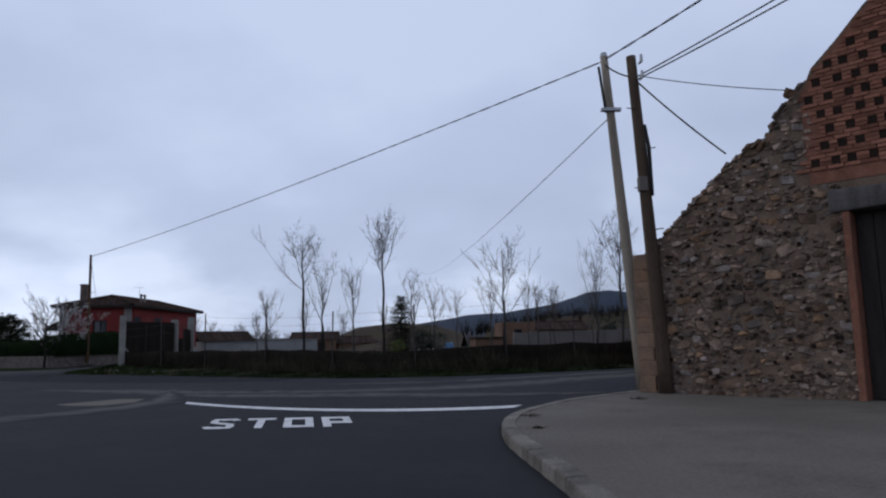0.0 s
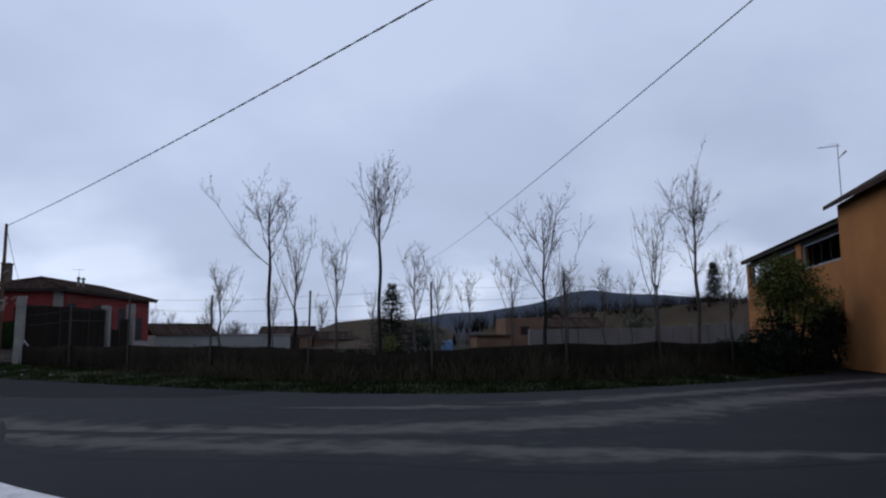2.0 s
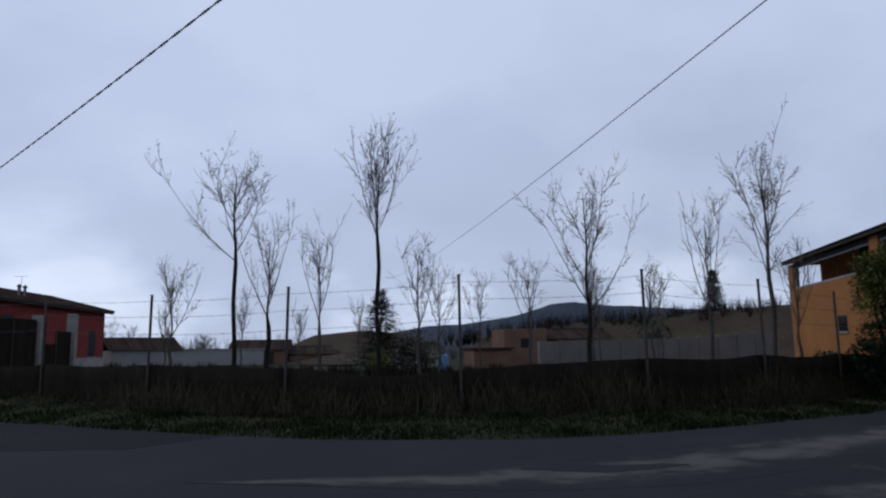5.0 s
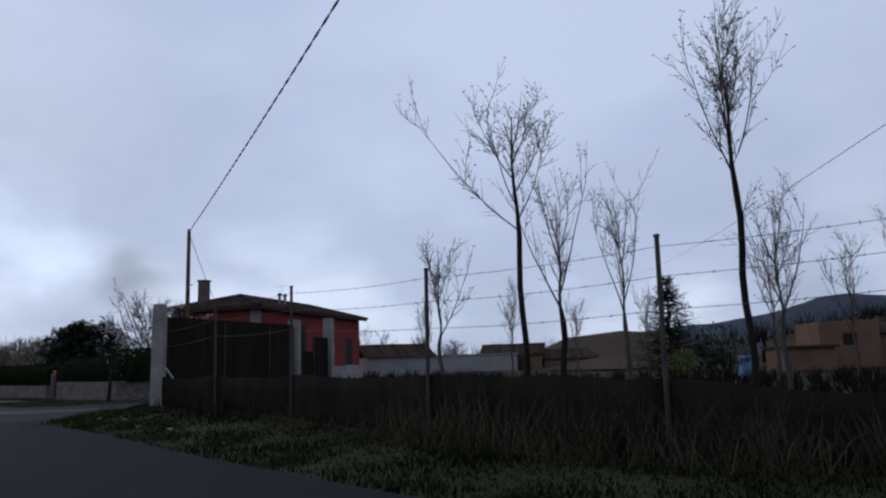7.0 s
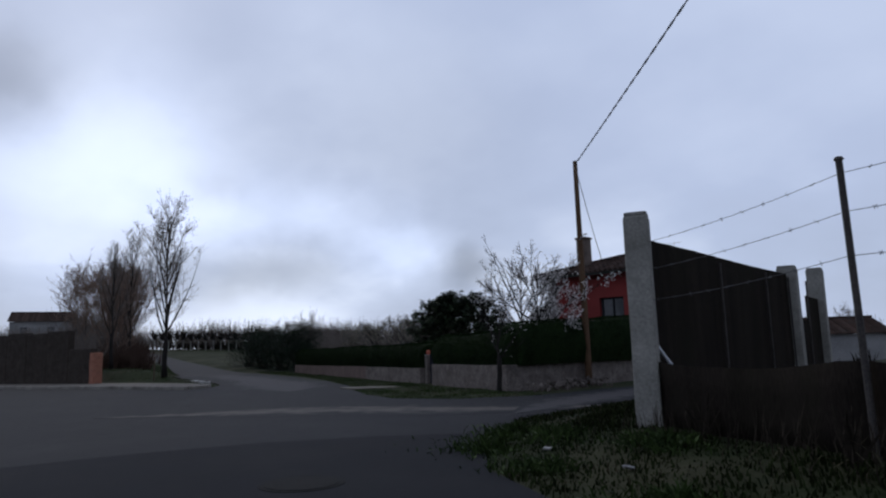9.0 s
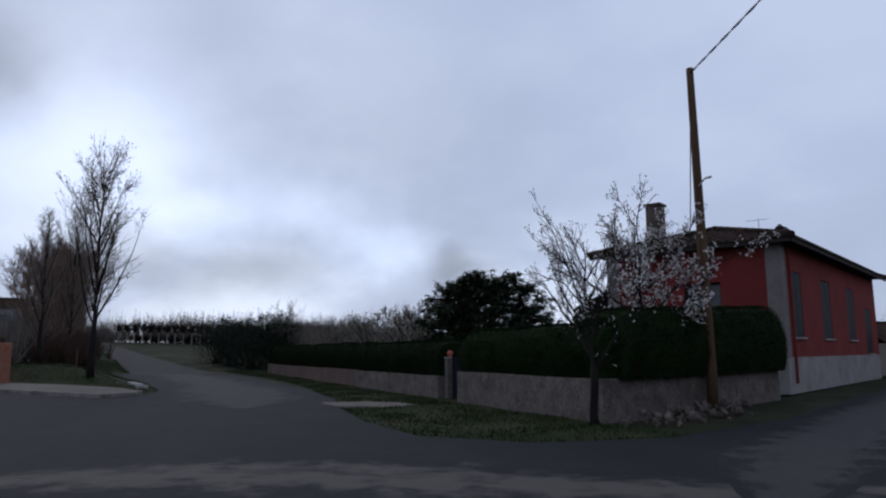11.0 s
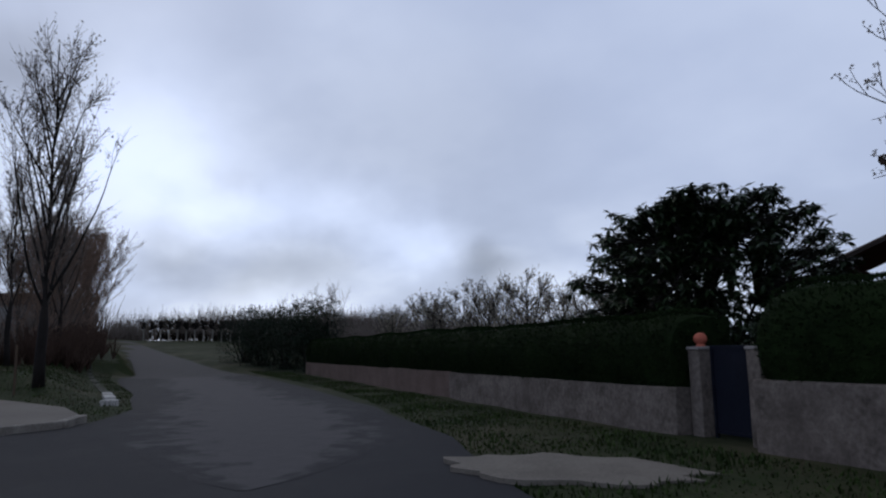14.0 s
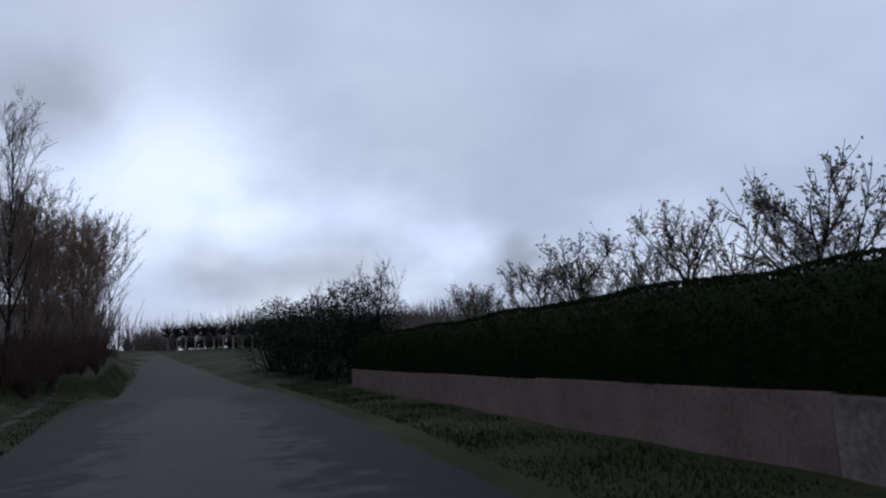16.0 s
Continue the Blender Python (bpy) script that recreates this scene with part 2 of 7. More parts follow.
ASPHALT_NEW = material("fresh_dark_asphalt", (0.0130, 0.0136, 0.0163), (0.0262, 0.0270, 0.0308), 1.6, 60, 0.85, bump=0.6, stain=(0.029, 0.029, 0.031), stain_scale=0.5, stain_amount=0.4, gloss_noise=0.05, specular=0.05)
PAINT = material("worn_road_paint", (0.55, 0.55, 0.54), (0.82, 0.82, 0.82), 2.5, 30, 0.6, bump=0.15, stain=(0.2, 0.2, 0.2), stain_scale=3.5, stain_amount=0.45)
CONCRETE = material("weathered_concrete", (0.1000, 0.0880, 0.0740), (0.1900, 0.1710, 0.1470), 1.1, 35, 0.85, bump=0.3, stain=(0.085, 0.074, 0.064), stain_scale=0.55, stain_amount=0.55)
KERB = material("chipped_kerbstone", (0.1250, 0.1120, 0.0960), (0.2600, 0.2400, 0.2100), 2.0, 30, 0.88, bump=0.4, stain=(0.07, 0.062, 0.053), stain_scale=1.6, stain_amount=0.7, per_object=0.18)
CONCRETE_POST = material("lichened_concrete", (0.1500, 0.1450, 0.1300), (0.2900, 0.2800, 0.2500), 2.2, 28, 0.9, bump=0.4, stain=(0.12, 0.115, 0.10), stain_scale=1.8, stain_amount=0.6)
GRASS_SOIL = material("grassy_soil", (0.0100, 0.0160, 0.0052), (0.0250, 0.0330, 0.0120), 0.45, 9, 0.95, bump=0.5, stain=(0.075, 0.062, 0.040), stain_scale=0.25, stain_amount=0.6)
GRASS = islands(material("grass_blades", (0.0120, 0.0240, 0.0055), (0.0300, 0.0480, 0.0120), 0.8, 6, 0.7, bump=0), 0.55, 1.5)
BANK_GRASS = islands(material("damp_bank_grass", (0.0065, 0.0100, 0.0036), (0.0180, 0.0240, 0.0082), 0.5, 6, 0.9, bump=0, specular=0.03), 0.5, 1.5)
DRY_GRASS = islands(material("dry_grass", (0.0330, 0.0282, 0.0168), (0.0720, 0.0600, 0.0360), 0.8, 6, 0.8, bump=0), 0.5, 1.4)
BARK = material("grey_bark", (0.0350, 0.0310, 0.0280), (0.0950, 0.0860, 0.0760), 3.0, 40, 0.9, bump=0.5, stretch=(1, 1, 0.25))
BARK_DARK = material("dark_wet_bark", (0.0075, 0.0065, 0.0060), (0.0240, 0.0205, 0.0185), 3.0, 40, 0.8, bump=0.5, stretch=(1, 1, 0.25))
TWIG = material("brown_twigs", (0.085, 0.070, 0.060), (0.170, 0.145, 0.125), 3.0, 30, 0.85, bump=0)
TWIG_RED = material("reddish_twigs", (0.110, 0.070, 0.052), (0.23, 0.160, 0.120), 3.0, 30, 0.85, bump=0)
SCRUB_RED = material("dark_reddish_scrub", (0.030, 0.018, 0.013), (0.080, 0.050, 0.037), 3.0, 30, 0.9, bump=0)
BLOSSOM = islands(material("white_blossom", (0.62, 0.58, 0.55), (0.85, 0.82, 0.80), 5.0, 30, 0.7, bump=0), 0.7, 1.1)
PALE_BUD = islands(material("pale_opening_buds", (0.20, 0.175, 0.135), (0.40, 0.36, 0.29), 5.0, 30, 0.8, bump=0), 0.5, 1.3)
LEAF_DARK = islands(material("glossy_dark_leaves", (0.009, 0.017, 0.007), (0.026, 0.044, 0.018), 2.0, 12, 0.36, bump=0, specular=0.22), 0.5, 1.5)
LEAF_HEDGE = islands(material("clipped_hedge_leaves", (0.0045, 0.0100, 0.0032), (0.0140, 0.0260, 0.0080), 1.5, 12, 0.8, bump=0, specular=0.04), 0.7, 1.3)
LEAF_WEED = islands(material("weed_leaves", (0.0200, 0.0340, 0.0090), (0.0520, 0.0760, 0.0220), 1.5, 12, 0.6, bump=0), 0.5, 1.4)
LEAF_BRIGHT = islands(material("yellow_green_leaves", (0.0500, 0.0620, 0.0150), (0.1300, 0.1500, 0.0420), 1.5, 12, 0.6, bump=0), 0.5, 1.4)
LEAF_CONIFER = islands(material("conifer_needles", (0.008, 0.015, 0.009), (0.020, 0.032, 0.019), 1.5, 12, 0.7, bump=0), 0.5, 1.4)
BRUSH = islands(material("dead_brush_stems", (0.012, 0.0100, 0.0080), (0.034, 0.028, 0.021), 1.0, 20, 0.95, bump=0, specular=0.03), 0.4, 1.5)
DEAD_GRASS = islands(material("dead_grass_stems", (0.028, 0.027, 0.017), (0.068, 0.061, 0.038), 1.0, 14, 0.95, bump=0, specular=0.03), 0.5, 1.4)
SHADE_NET = material("dark_shade_netting", (0.0085, 0.0070, 0.0058), (0.0260, 0.0210, 0.0170), 0.9, 30, 0.95, bump=0.3, stretch=(2.5, 2.5, 0.4), stain=(0.016, 0.015, 0.010), stain_scale=0.5, stain_amount=0.6, specular=0.02)
RUST_POST = material("dark_steel_post", (0.035, 0.033, 0.032), (0.085, 0.075, 0.068), 4, 40, 0.65, metal=0.4, bump=0.2)
WIRE = material("dull_wire", (0.06, 0.06, 0.062), (0.12, 0.12, 0.12), 8, 40, 0.6, metal=0.5, bump=0)
CABLE = material("black_cable", (0.012, 0.012, 0.013), (0.03, 0.03, 0.032), 8, 40, 0.6, bump=0)
POLE_PALE = material("pale_weathered_pole", (0.1900, 0.1550, 0.1150), (0.3500, 0.3000, 0.2400), 1.5, 30, 0.85, bump=0.4, stretch=(3, 3, 0.3), stain=(0.13, 0.105, 0.08), stain_scale=1.2, stain_amount=0.55)
POLE_DARK = material("tarred_wood_pole", (0.040, 0.028, 0.020), (0.11, 0.078, 0.055), 1.5, 30, 0.85, bump=0.5, stretch=(3, 3, 0.3))
POLE_ORANGE = material("creosoted_wood_pole", (0.0550, 0.0330, 0.0200), (0.1250, 0.0760, 0.0450), 1.5, 30, 0.85, bump=0.4, stretch=(3, 3, 0.3))
STONE = material("rubble_stone", (0.0680, 0.0460, 0.0350), (0.3300, 0.2350, 0.1750), 5.0, 45, 0.92, bump=0.7, bump_scale=18, stain=(0.050, 0.037, 0.029), stain_scale=0.75, stain_amount=0.85, per_object=0.42)
STONE_SMALL = islands(material("small_rubble_stone", (0.0600, 0.0440, 0.0340), (0.2500, 0.1850, 0.1400), 5.0, 45, 0.92, bump=0.6, bump_scale=18, stain=(0.050, 0.037, 0.029), stain_scale=0.75, stain_amount=0.85), 0.35, 1.9)
MORTAR = material("earthy_mortar", (0.0900, 0.0620, 0.0460), (0.1900, 0.1380, 0.1030), 2.5, 40, 0.95, bump=0.8, bump_scale=25, stain=(0.20, 0.145, 0.110), stain_scale=1.1, stain_amount=0.7)
DARK_WALL = material("dark_damp_stone_wall", (0.02, 0.016, 0.013), (0.055, 0.044, 0.036), 2.5, 20, 0.95, bump=0.8, bump_scale=8)
BRICK = material("old_red_brick", (0.170, 0.068, 0.044), (0.290, 0.135, 0.092), 5.0, 40, 0.92, bump=0.5, stain=(0.10, 0.06, 0.045), stain_scale=3, stain_amount=0.5, per_object=0.3)
BRICK_JOINED = islands(material("old_red_brick_row", (0.170, 0.068, 0.044), (0.290, 0.135, 0.092), 5.0, 40, 0.92, bump=0.5), 0.6, 1.3)
OLD_WOOD = material("grey_old_wood", (0.05, 0.045, 0.042), (0.13, 0.12, 0.115), 2.0, 35, 0.9, bump=0.6, stretch=(4, 4, 0.4))
DARK_WOOD = material("dark_door_planks", (0.022, 0.018, 0.016), (0.05, 0.042, 0.037), 2.0, 35, 0.8, bump=0.5, stretch=(4, 4, 0.4))
RED_WALL = material("red_painted_render", (0.1350, 0.0230, 0.0210), (0.2050, 0.0390, 0.0340), 0.9, 30, 0.85, bump=0.2, stain=(0.12, 0.028, 0.026), stain_scale=0.6, stain_amount=0.5)
GREY_STONE = material("grey_quoin_stone", (0.12, 0.105, 0.10), (0.23, 0.205, 0.19), 2.0, 30, 0.9, bump=0.4)
PLINTH = material("grey_plinth", (0.20, 0.185, 0.18), (0.32, 0.30, 0.29), 1.6, 30, 0.9, bump=0.4, stain=(0.11, 0.10, 0.095), stain_scale=1.0, stain_amount=0.5)
ROOF_TILE = islands(material("old_clay_tiles", (0.027, 0.018, 0.015), (0.064, 0.042, 0.034), 2.0, 25, 0.95, bump=0.4, stain=(0.04, 0.037, 0.034), stain_scale=1.2, stain_amount=0.6, specular=0.03), 0.6, 1.35)
CHIMNEY = material("stained_chimney_render", (0.0750, 0.0560, 0.0460), (0.1500, 0.1180, 0.1000), 2.0, 30, 0.9, bump=0.4, stain=(0.04, 0.032, 0.03), stain_scale=1.3, stain_amount=0.7)
SHUTTER = material("dark_shutter_and_gallery_shade", (0.0100, 0.0110, 0.0130), (0.0240, 0.0250, 0.0280), 2, 30, 0.6, bump=0.2)
GLASS_DARK = material("dark_window_glass", (0.010, 0.012, 0.015), (0.02, 0.022, 0.026), 2, 10, 0.08, bump=0, specular=0.5)
GALLERY_FRAME = material("weathered_blue_grey_frame", (0.16, 0.19, 0.23), (0.28, 0.32, 0.37), 3, 30, 0.6, bump=0.1)
FRAME_WHITE = material("white_window_frame", (0.5, 0.51, 0.52), (0.68, 0.69, 0.7), 3, 30, 0.5, bump=0.05)
GARDEN_WALL = material("rough_rendered_wall", (0.0620, 0.0520, 0.0460), (0.1900, 0.1620, 0.1440), 3.2, 16, 0.92, bump=0.6, bump_scale=12, stain=(0.075, 0.062, 0.055), stain_scale=1.1, stain_amount=0.8)
GARDEN_WALL_PINK = material("pinkish_rendered_wall", (0.0820, 0.0580, 0.0500), (0.1550, 0.1130, 0.0990), 1.2, 22, 0.92, bump=0.4, bump_scale=14, stain=(0.085, 0.063, 0.056), stain_scale=0.9, stain_amount=0.75)
TERRACOTTA = material("terracotta_ball", (0.33, 0.085, 0.055), (0.46, 0.14, 0.095), 4, 30, 0.8, bump=0.2)
GATE = material("dark_blue_gate_paint", (0.0035, 0.0045, 0.0100), (0.0085, 0.0105, 0.0200), 3, 30, 0.75, bump=0.1)
OCHRE = material("ochre_render", (0.250, 0.105, 0.038), (0.360, 0.165, 0.062), 0.7, 25, 0.88, bump=0.25, stain=(0.24, 0.11, 0.045), stain_scale=0.5, stain_amount=0.45)
PALE_WALL = material("pale_block_wall", (0.1150, 0.1060, 0.1000), (0.1900, 0.1760, 0.1660), 0.8, 18, 0.9, bump=0.3, stain=(0.17, 0.15, 0.14), stain_scale=0.3, stain_amount=0.6)
ADOBE = material("adobe_wall", (0.105, 0.062, 0.042), (0.175, 0.108, 0.074), 0.8, 18, 0.9, bump=0.3, stain=(0.16, 0.10, 0.07), stain_scale=0.4, stain_amount=0.5)
EARTH = material("brown_earth", (0.035, 0.026, 0.019), (0.085, 0.062, 0.045), 0.3, 6, 0.95, bump=0.5, stain=(0.05, 0.055, 0.025), stain_scale=0.15, stain_amount=0.6)
# distance haze is mixed into the woods' colour as blue-grey
HILL_WOOD_HAZE = material("hazed_wooded_hillside", (0.0360, 0.0470, 0.0660), (0.0560, 0.0700, 0.0920), 0.05, 0.7, 1.0, bump=0.2, stain=(0.05, 0.063, 0.085), stain_scale=0.03, stain_amount=0.7)
BLUE_TARP = material("blue_tarpaulin", (0.09, 0.17, 0.30), (0.16, 0.27, 0.42), 2, 20, 0.5, bump=0.3)
LITTER = material("soiled_paper", (0.16, 0.155, 0.15), (0.36, 0.35, 0.34), 9, 40, 0.8, bump=0.3)
WHITE_PLASTIC = material("white_sheet", (0.5, 0.5, 0.5), (0.7, 0.7, 0.7), 2, 20, 0.6, bump=0.2)
METAL = material("galvanised_metal", (0.28, 0.29, 0.30), (0.42, 0.43, 0.44), 6, 40, 0.45, metal=0.8, bump=0.1)
MOSSY_KERB = material("mossy_concrete", (0.030, 0.034, 0.024), (0.090, 0.088, 0.075), 2.5, 28, 0.95, bump=0.4, stain=(0.03, 0.04, 0.02), stain_scale=1.6, stain_amount=0.6)
WHITEWASH = material("whitewashed_kerb", (0.2400, 0.2320, 0.2160), (0.4600, 0.4500, 0.4300), 2, 25, 0.85, bump=0.3, stain=(0.25, 0.24, 0.2), stain_scale=1.5, stain_amount=0.5)
ROCK = material("loose_rubble", (0.0550, 0.0450, 0.0390), (0.1500, 0.1280, 0.1120), 3, 30, 0.9, bump=0.5, per_object=0.3)

IRON_LID = material("worn_iron_lid", (0.0045, 0.0045, 0.005), (0.0120, 0.0118, 0.0122), 5, 40, 0.85, bump=0.4)
# dark colour standing in for shade inside wall holes
HOLE_SHADE = material("painted_hole_shade", (0.016, 0.011, 0.009), (0.034, 0.022, 0.017), 4, 30, 0.95, bump=0)
TAN_STONE = material("tan_corner_stone", (0.1050, 0.0700, 0.0480), (0.2250, 0.1580, 0.1140), 1.6, 25, 0.92, bump=0.5, bump_scale=10, stain=(0.30, 0.15, 0.085), stain_scale=1.6, stain_amount=0.6, per_object=0.15)


def hue_by_piece(m, spread=0.04):
    """Each stone takes a slightly different tint, from grey to rust."""
    nt = m.node_tree
    n, l = nt.nodes.new, nt.links.new
    bsdf = nt.nodes["Principled BSDF"]
    src = bsdf.inputs["Base Color"].links[0].from_socket
    info, white, mr, hsv = n("ShaderNodeObjectInfo"), n("ShaderNodeTexWhiteNoise"), n("ShaderNodeMapRange"), n("ShaderNodeHueSaturation")
    white.noise_dimensions = "1D"
    l(info.outputs["Random"], white.inputs["W"])
    mr.inputs[3].default_value, mr.inputs[4].default_value = 0.55, 1.4
    l(white.outputs["Value"], mr.inputs[0])
    l(mr.outputs[0], hsv.inputs["Saturation"])
    l(src, hsv.inputs["Color"])
    l(hsv.outputs[0], bsdf.inputs["Base Color"])


hue_by_piece(STONE)


def dusty(name, dust, amount, like, low=1.40, high=1.85):
    """Asphalt under a film of pale dust that thins out raggedly towards the band's edges."""
    m = like.copy()
    m.name = name
    nt = m.node_tree
    n, l = nt.nodes.new, nt.links.new
    bsdf = nt.nodes["Principled BSDF"]
    src = bsdf.inputs["Base Color"].links[0].from_socket
    uv, sep, geo = n("ShaderNodeUVMap"), n("ShaderNodeSeparateXYZ"), n("ShaderNodeNewGeometry")
    uv.uv_map = "band"
    l(uv.outputs[0], sep.inputs[0])
    tent = n("ShaderNodeMath")
    tent.operation, tent.inputs[1].default_value, tent.inputs[2].default_value = "PINGPONG", 0.5, 0.0
    l(sep.outputs[1], tent.inputs[0])
    mapping = n("ShaderNodeMapping")
    mapping.inputs["Scale"].default_value = (0.6, 2.2, 1.0)
    l(uv.outputs[0], mapping.inputs[0])
    streak, grit = n("ShaderNodeTexNoise"), n("ShaderNodeTexNoise")
    streak.inputs["Scale"].default_value, streak.inputs["Detail"].default_value, streak.inputs["Roughness"].default_value = 2.6, 8.0, 0.7
    grit.inputs["Scale"].default_value, grit.inputs["Detail"].default_value = 2.2, 9.0
    l(mapping.outputs[0], streak.inputs["Vector"])
    l(geo.outputs["Position"], grit.inputs["Vector"])
    a, b = n("ShaderNodeMath"), n("ShaderNodeMath")
    a.operation, a.inputs[1].default_value = "MULTIPLY_ADD", 1.3
    l(streak.outputs[0], a.inputs[0])
    l(grit.outputs[0], a.inputs[2])
    b.operation, b.inputs[1].default_value = "MULTIPLY_ADD", 1.5
    l(tent.outputs[0], b.inputs[0])
    l(a.outputs[0], b.inputs[2])
    mr = n("ShaderNodeMapRange")
    mr.interpolation_type = "SMOOTHSTEP"
    mr.inputs[1].default_value, mr.inputs[2].default_value, mr.inputs[4].default_value = low, high, amount
    l(b.outputs[0], mr.inputs[0])
    mix = n("ShaderNodeMixRGB")
    mix.inputs[2].default_value = (*dust, 1)
    l(mr.outputs[0], mix.inputs[0])
    l(src, mix.inputs[1])
    l(mix.outputs[0], bsdf.inputs["Base Color"])
    return m


ASPHALT_DUST = dusty("dusty_track_on_asphalt", (0.098, 0.091, 0.085), 0.92, ASPHALT, 1.42, 1.92)
LANE_WORN = dusty("worn_lane_asphalt", (0.060, 0.057, 0.060), 0.9, ASPHALT, 1.28, 1.62)
LANE_DUST = dusty("gravelly_track_on_asphalt", (0.105, 0.094, 0.084), 0.9, ASPHALT)

SHED_WALL = material("whitish_shed_wall", (0.1700, 0.1680, 0.1650), (0.2800, 0.2780, 0.2750), 0.8, 18, 0.9, bump=0.3, stain=(0.2, 0.19, 0.18), stain_scale=0.4, stain_amount=0.6)

# ---------------------------------------------------------------- plan
FENCE = [(-9.6, 37.25), (-7.1, 35.65), (-4.5, 33.85), (-1.13, 30.75), (1.84, 29.25), (5.2, 28.6), (8.85, 28.4), (11.8, 29.2), (15.0, 31.2), (18.2, 33.4)]
ROAD = [(6.1, -14), (6.05, 6.4), (5.95, 9.2), (6.1, 10.8), (6.6, 12.1), (7.6, 13.6), (10.2, 15.9), (14, 18.6), (24, 25), (60, 46), (56, 55), (24, 35.2), (19.4, 32),
        (15.6, 29.3), (12.5, 27.2), (9.3, 25.9), (7.2, 25.2), (5.5, 25.0), (2.8, 25.6), (1.2, 26.5), (-1.3, 28.2), (-4.3, 30.4), (-8.3, 33.6), (-10.6, 35.3),
        (-12.2, 37.4), (-13.2, 40), (-13.2, 46), (-12.6, 62), (-12.0, 90), (-14.6, 90), (-15.2, 62), (-15.6, 50), (-16.4, 45.8), (-17.8, 44.1), (-19.7, 43.8), (-22, 45),
        (-25.3, 47.5), (-27.4, 49.5), (-33.7, 53.5), (-39.5, 56.9), (-46.2, 60.6), (-56.4, 65.9), (-58.9, 60.0), (-54, 57.5), (-48.2, 54.9), (-44.6, 53.4), (-42.0, 52.3), (-39.6, 51.0),
        (-36.2, 49.4), (-34.3, 47.7), (-33.3, 45.8), (-38.5, 45.4), (-60, 43), (-120, 36), (-120, 24), (-45, 34), (-20, 20), (-6, 5), (-6, -14)]


def inside(poly, x, y):
    hit = np.zeros(np.shape(x), bool)
    for (x0, y0), (x1, y1) in zip(poly, poly[1:] + poly[:1]):
        cross = ((y0 > y) != (y1 > y)) & (x < (x1 - x0) * (y - y0) / (y1 - y0 + 1e-12) + x0)
        hit ^= cross
    return hit


def edge_distance(poly, x, y, closed=True):
    best = np.full(np.shape(x), 1e9)
    for (x0, y0), (x1, y1) in zip(poly, poly[1:] + (poly[:1] if closed else [])):
        dx, dy = x1 - x0, y1 - y0
        t = np.clip(((x - x0) * dx + (y - y0) * dy) / (dx * dx + dy * dy + 1e-12), 0, 1)
        best = np.minimum(best, np.hypot(x - x0 - t * dx, y - y0 - t * dy))
    return best


LANE = [(-53.5, 61.0), (-58, 63.3), (-75, 71.0), (-95, 78.6), (-118, 87.2), (-150, 98)]


def far_rise(x, y):
    s = (-(x + 30) * 0.93 + (y - 52) * 0.367)
    return 3.4 * smooth_step(24, 114, s)


def height(x, y):
    """Height of the soil: level roads, a bank up to the field, the far end of the lane rising."""
    x, y = np.asarray(x, float), np.asarray(y, float)
    road = inside(ROAD, x, y)
    d = np.where(road, 0, edge_distance(ROAD, x, y))
    bank = (0.05 + 0.24 * smooth_step(3.0, -9.0, x)) * smooth_step(0.1, 2.2, d) * smooth_step(-14.5, -10.5, x) * (y > 20) * (x < 40)
    lane_line = np.minimum(51.5 + (-36 - x) * 0.52, 63.0 + (-58 - x) * 0.42)
    far_bank = 0.75 * smooth_step(0.7, 3.2, d) * smooth_step(48.4, 50.0, y) * smooth_step(-36.5, -39.5, x) * (y < lane_line)
    small = 0.05 * smooth_step(0, 0.8, d) * (0.5 + 0.5 * np.sin(x * 1.7 + 0.6 * np.sin(y * 1.3)) * np.sin(y * 1.4))
    lane = edge_distance(LANE, x, y, closed=False) < 3.2
    return np.where(road | lane, np.where(lane & ~road, -0.1, -0.03), bank + far_bank + small - 0.01) + far_rise(x, y)


def ground_z(x, y):
    return float(height(np.array([x]), np.array([y]))[0])


def make_ground():
    def axis(lo, hi, step):
        core = list(np.arange(lo, hi + 0.01, step))
        out, s = [], step
        while s < 1200:
            s *= 1.5
            out.append(s)
        far = list(np.cumsum(out))
        return np.array([lo - f for f in far[::-1]] + core + [hi + f for f in far])
    xs, ys = axis(-75, 32, 0.55), axis(-6, 80, 0.55)
    gx, gy = np.meshgrid(xs, ys)
    z = height(gx, gy)
    n, k = len(xs), len(ys)
    g = Geo()
    g.v = [tuple(p) for p in zip(gx.ravel().tolist(), gy.ravel().tolist(), z.ravel().tolist())]
    g.f = [(j * n + i, j * n + i + 1, (j + 1) * n + i + 1, (j + 1) * n + i) for j in range(k - 1) for i in range(n - 1)]
    solid("ground", g, GRASS_SOIL, "green and brown rough grass and soil", "ground", kind="structure", smooth=True)


make_ground()


def flat_sheet(name, outline, z, mat, label, category, kind="structure", step=None):
    """A level sheet with an outline, filled with triangles."""
    bm = bmesh.new()
    vs = [bm.verts.new((x, y, z)) for x, y in outline]
    es = [bm.edges.new((vs[i], vs[(i + 1) % len(vs)])) for i in range(len(vs))]
    bmesh.ops.triangle_fill(bm, use_beauty=True, use_dissolve=False, edges=es)
    for f in bm.faces:
        if f.normal.z < 0:
            f.normal_flip()
    if z > 0.002:
        rim = [e for e in bm.edges if e.is_boundary]
        low = bmesh.ops.extrude_edge_only(bm, edges=rim)["geom"]
        for v in low:
            if isinstance(v, bmesh.types.BMVert):
                v.co.z = -0.003
    me = bpy.data.meshes.new(name)
    bm.to_mesh(me)
    bm.free()
    me.materials.append(mat)
    ob = new(name, me)
    return tagged(ob, label, category, kind=kind)


flat_sheet("road", ROAD, 0.0, ASPHALT, "dark damp asphalt of a village junction", "road")


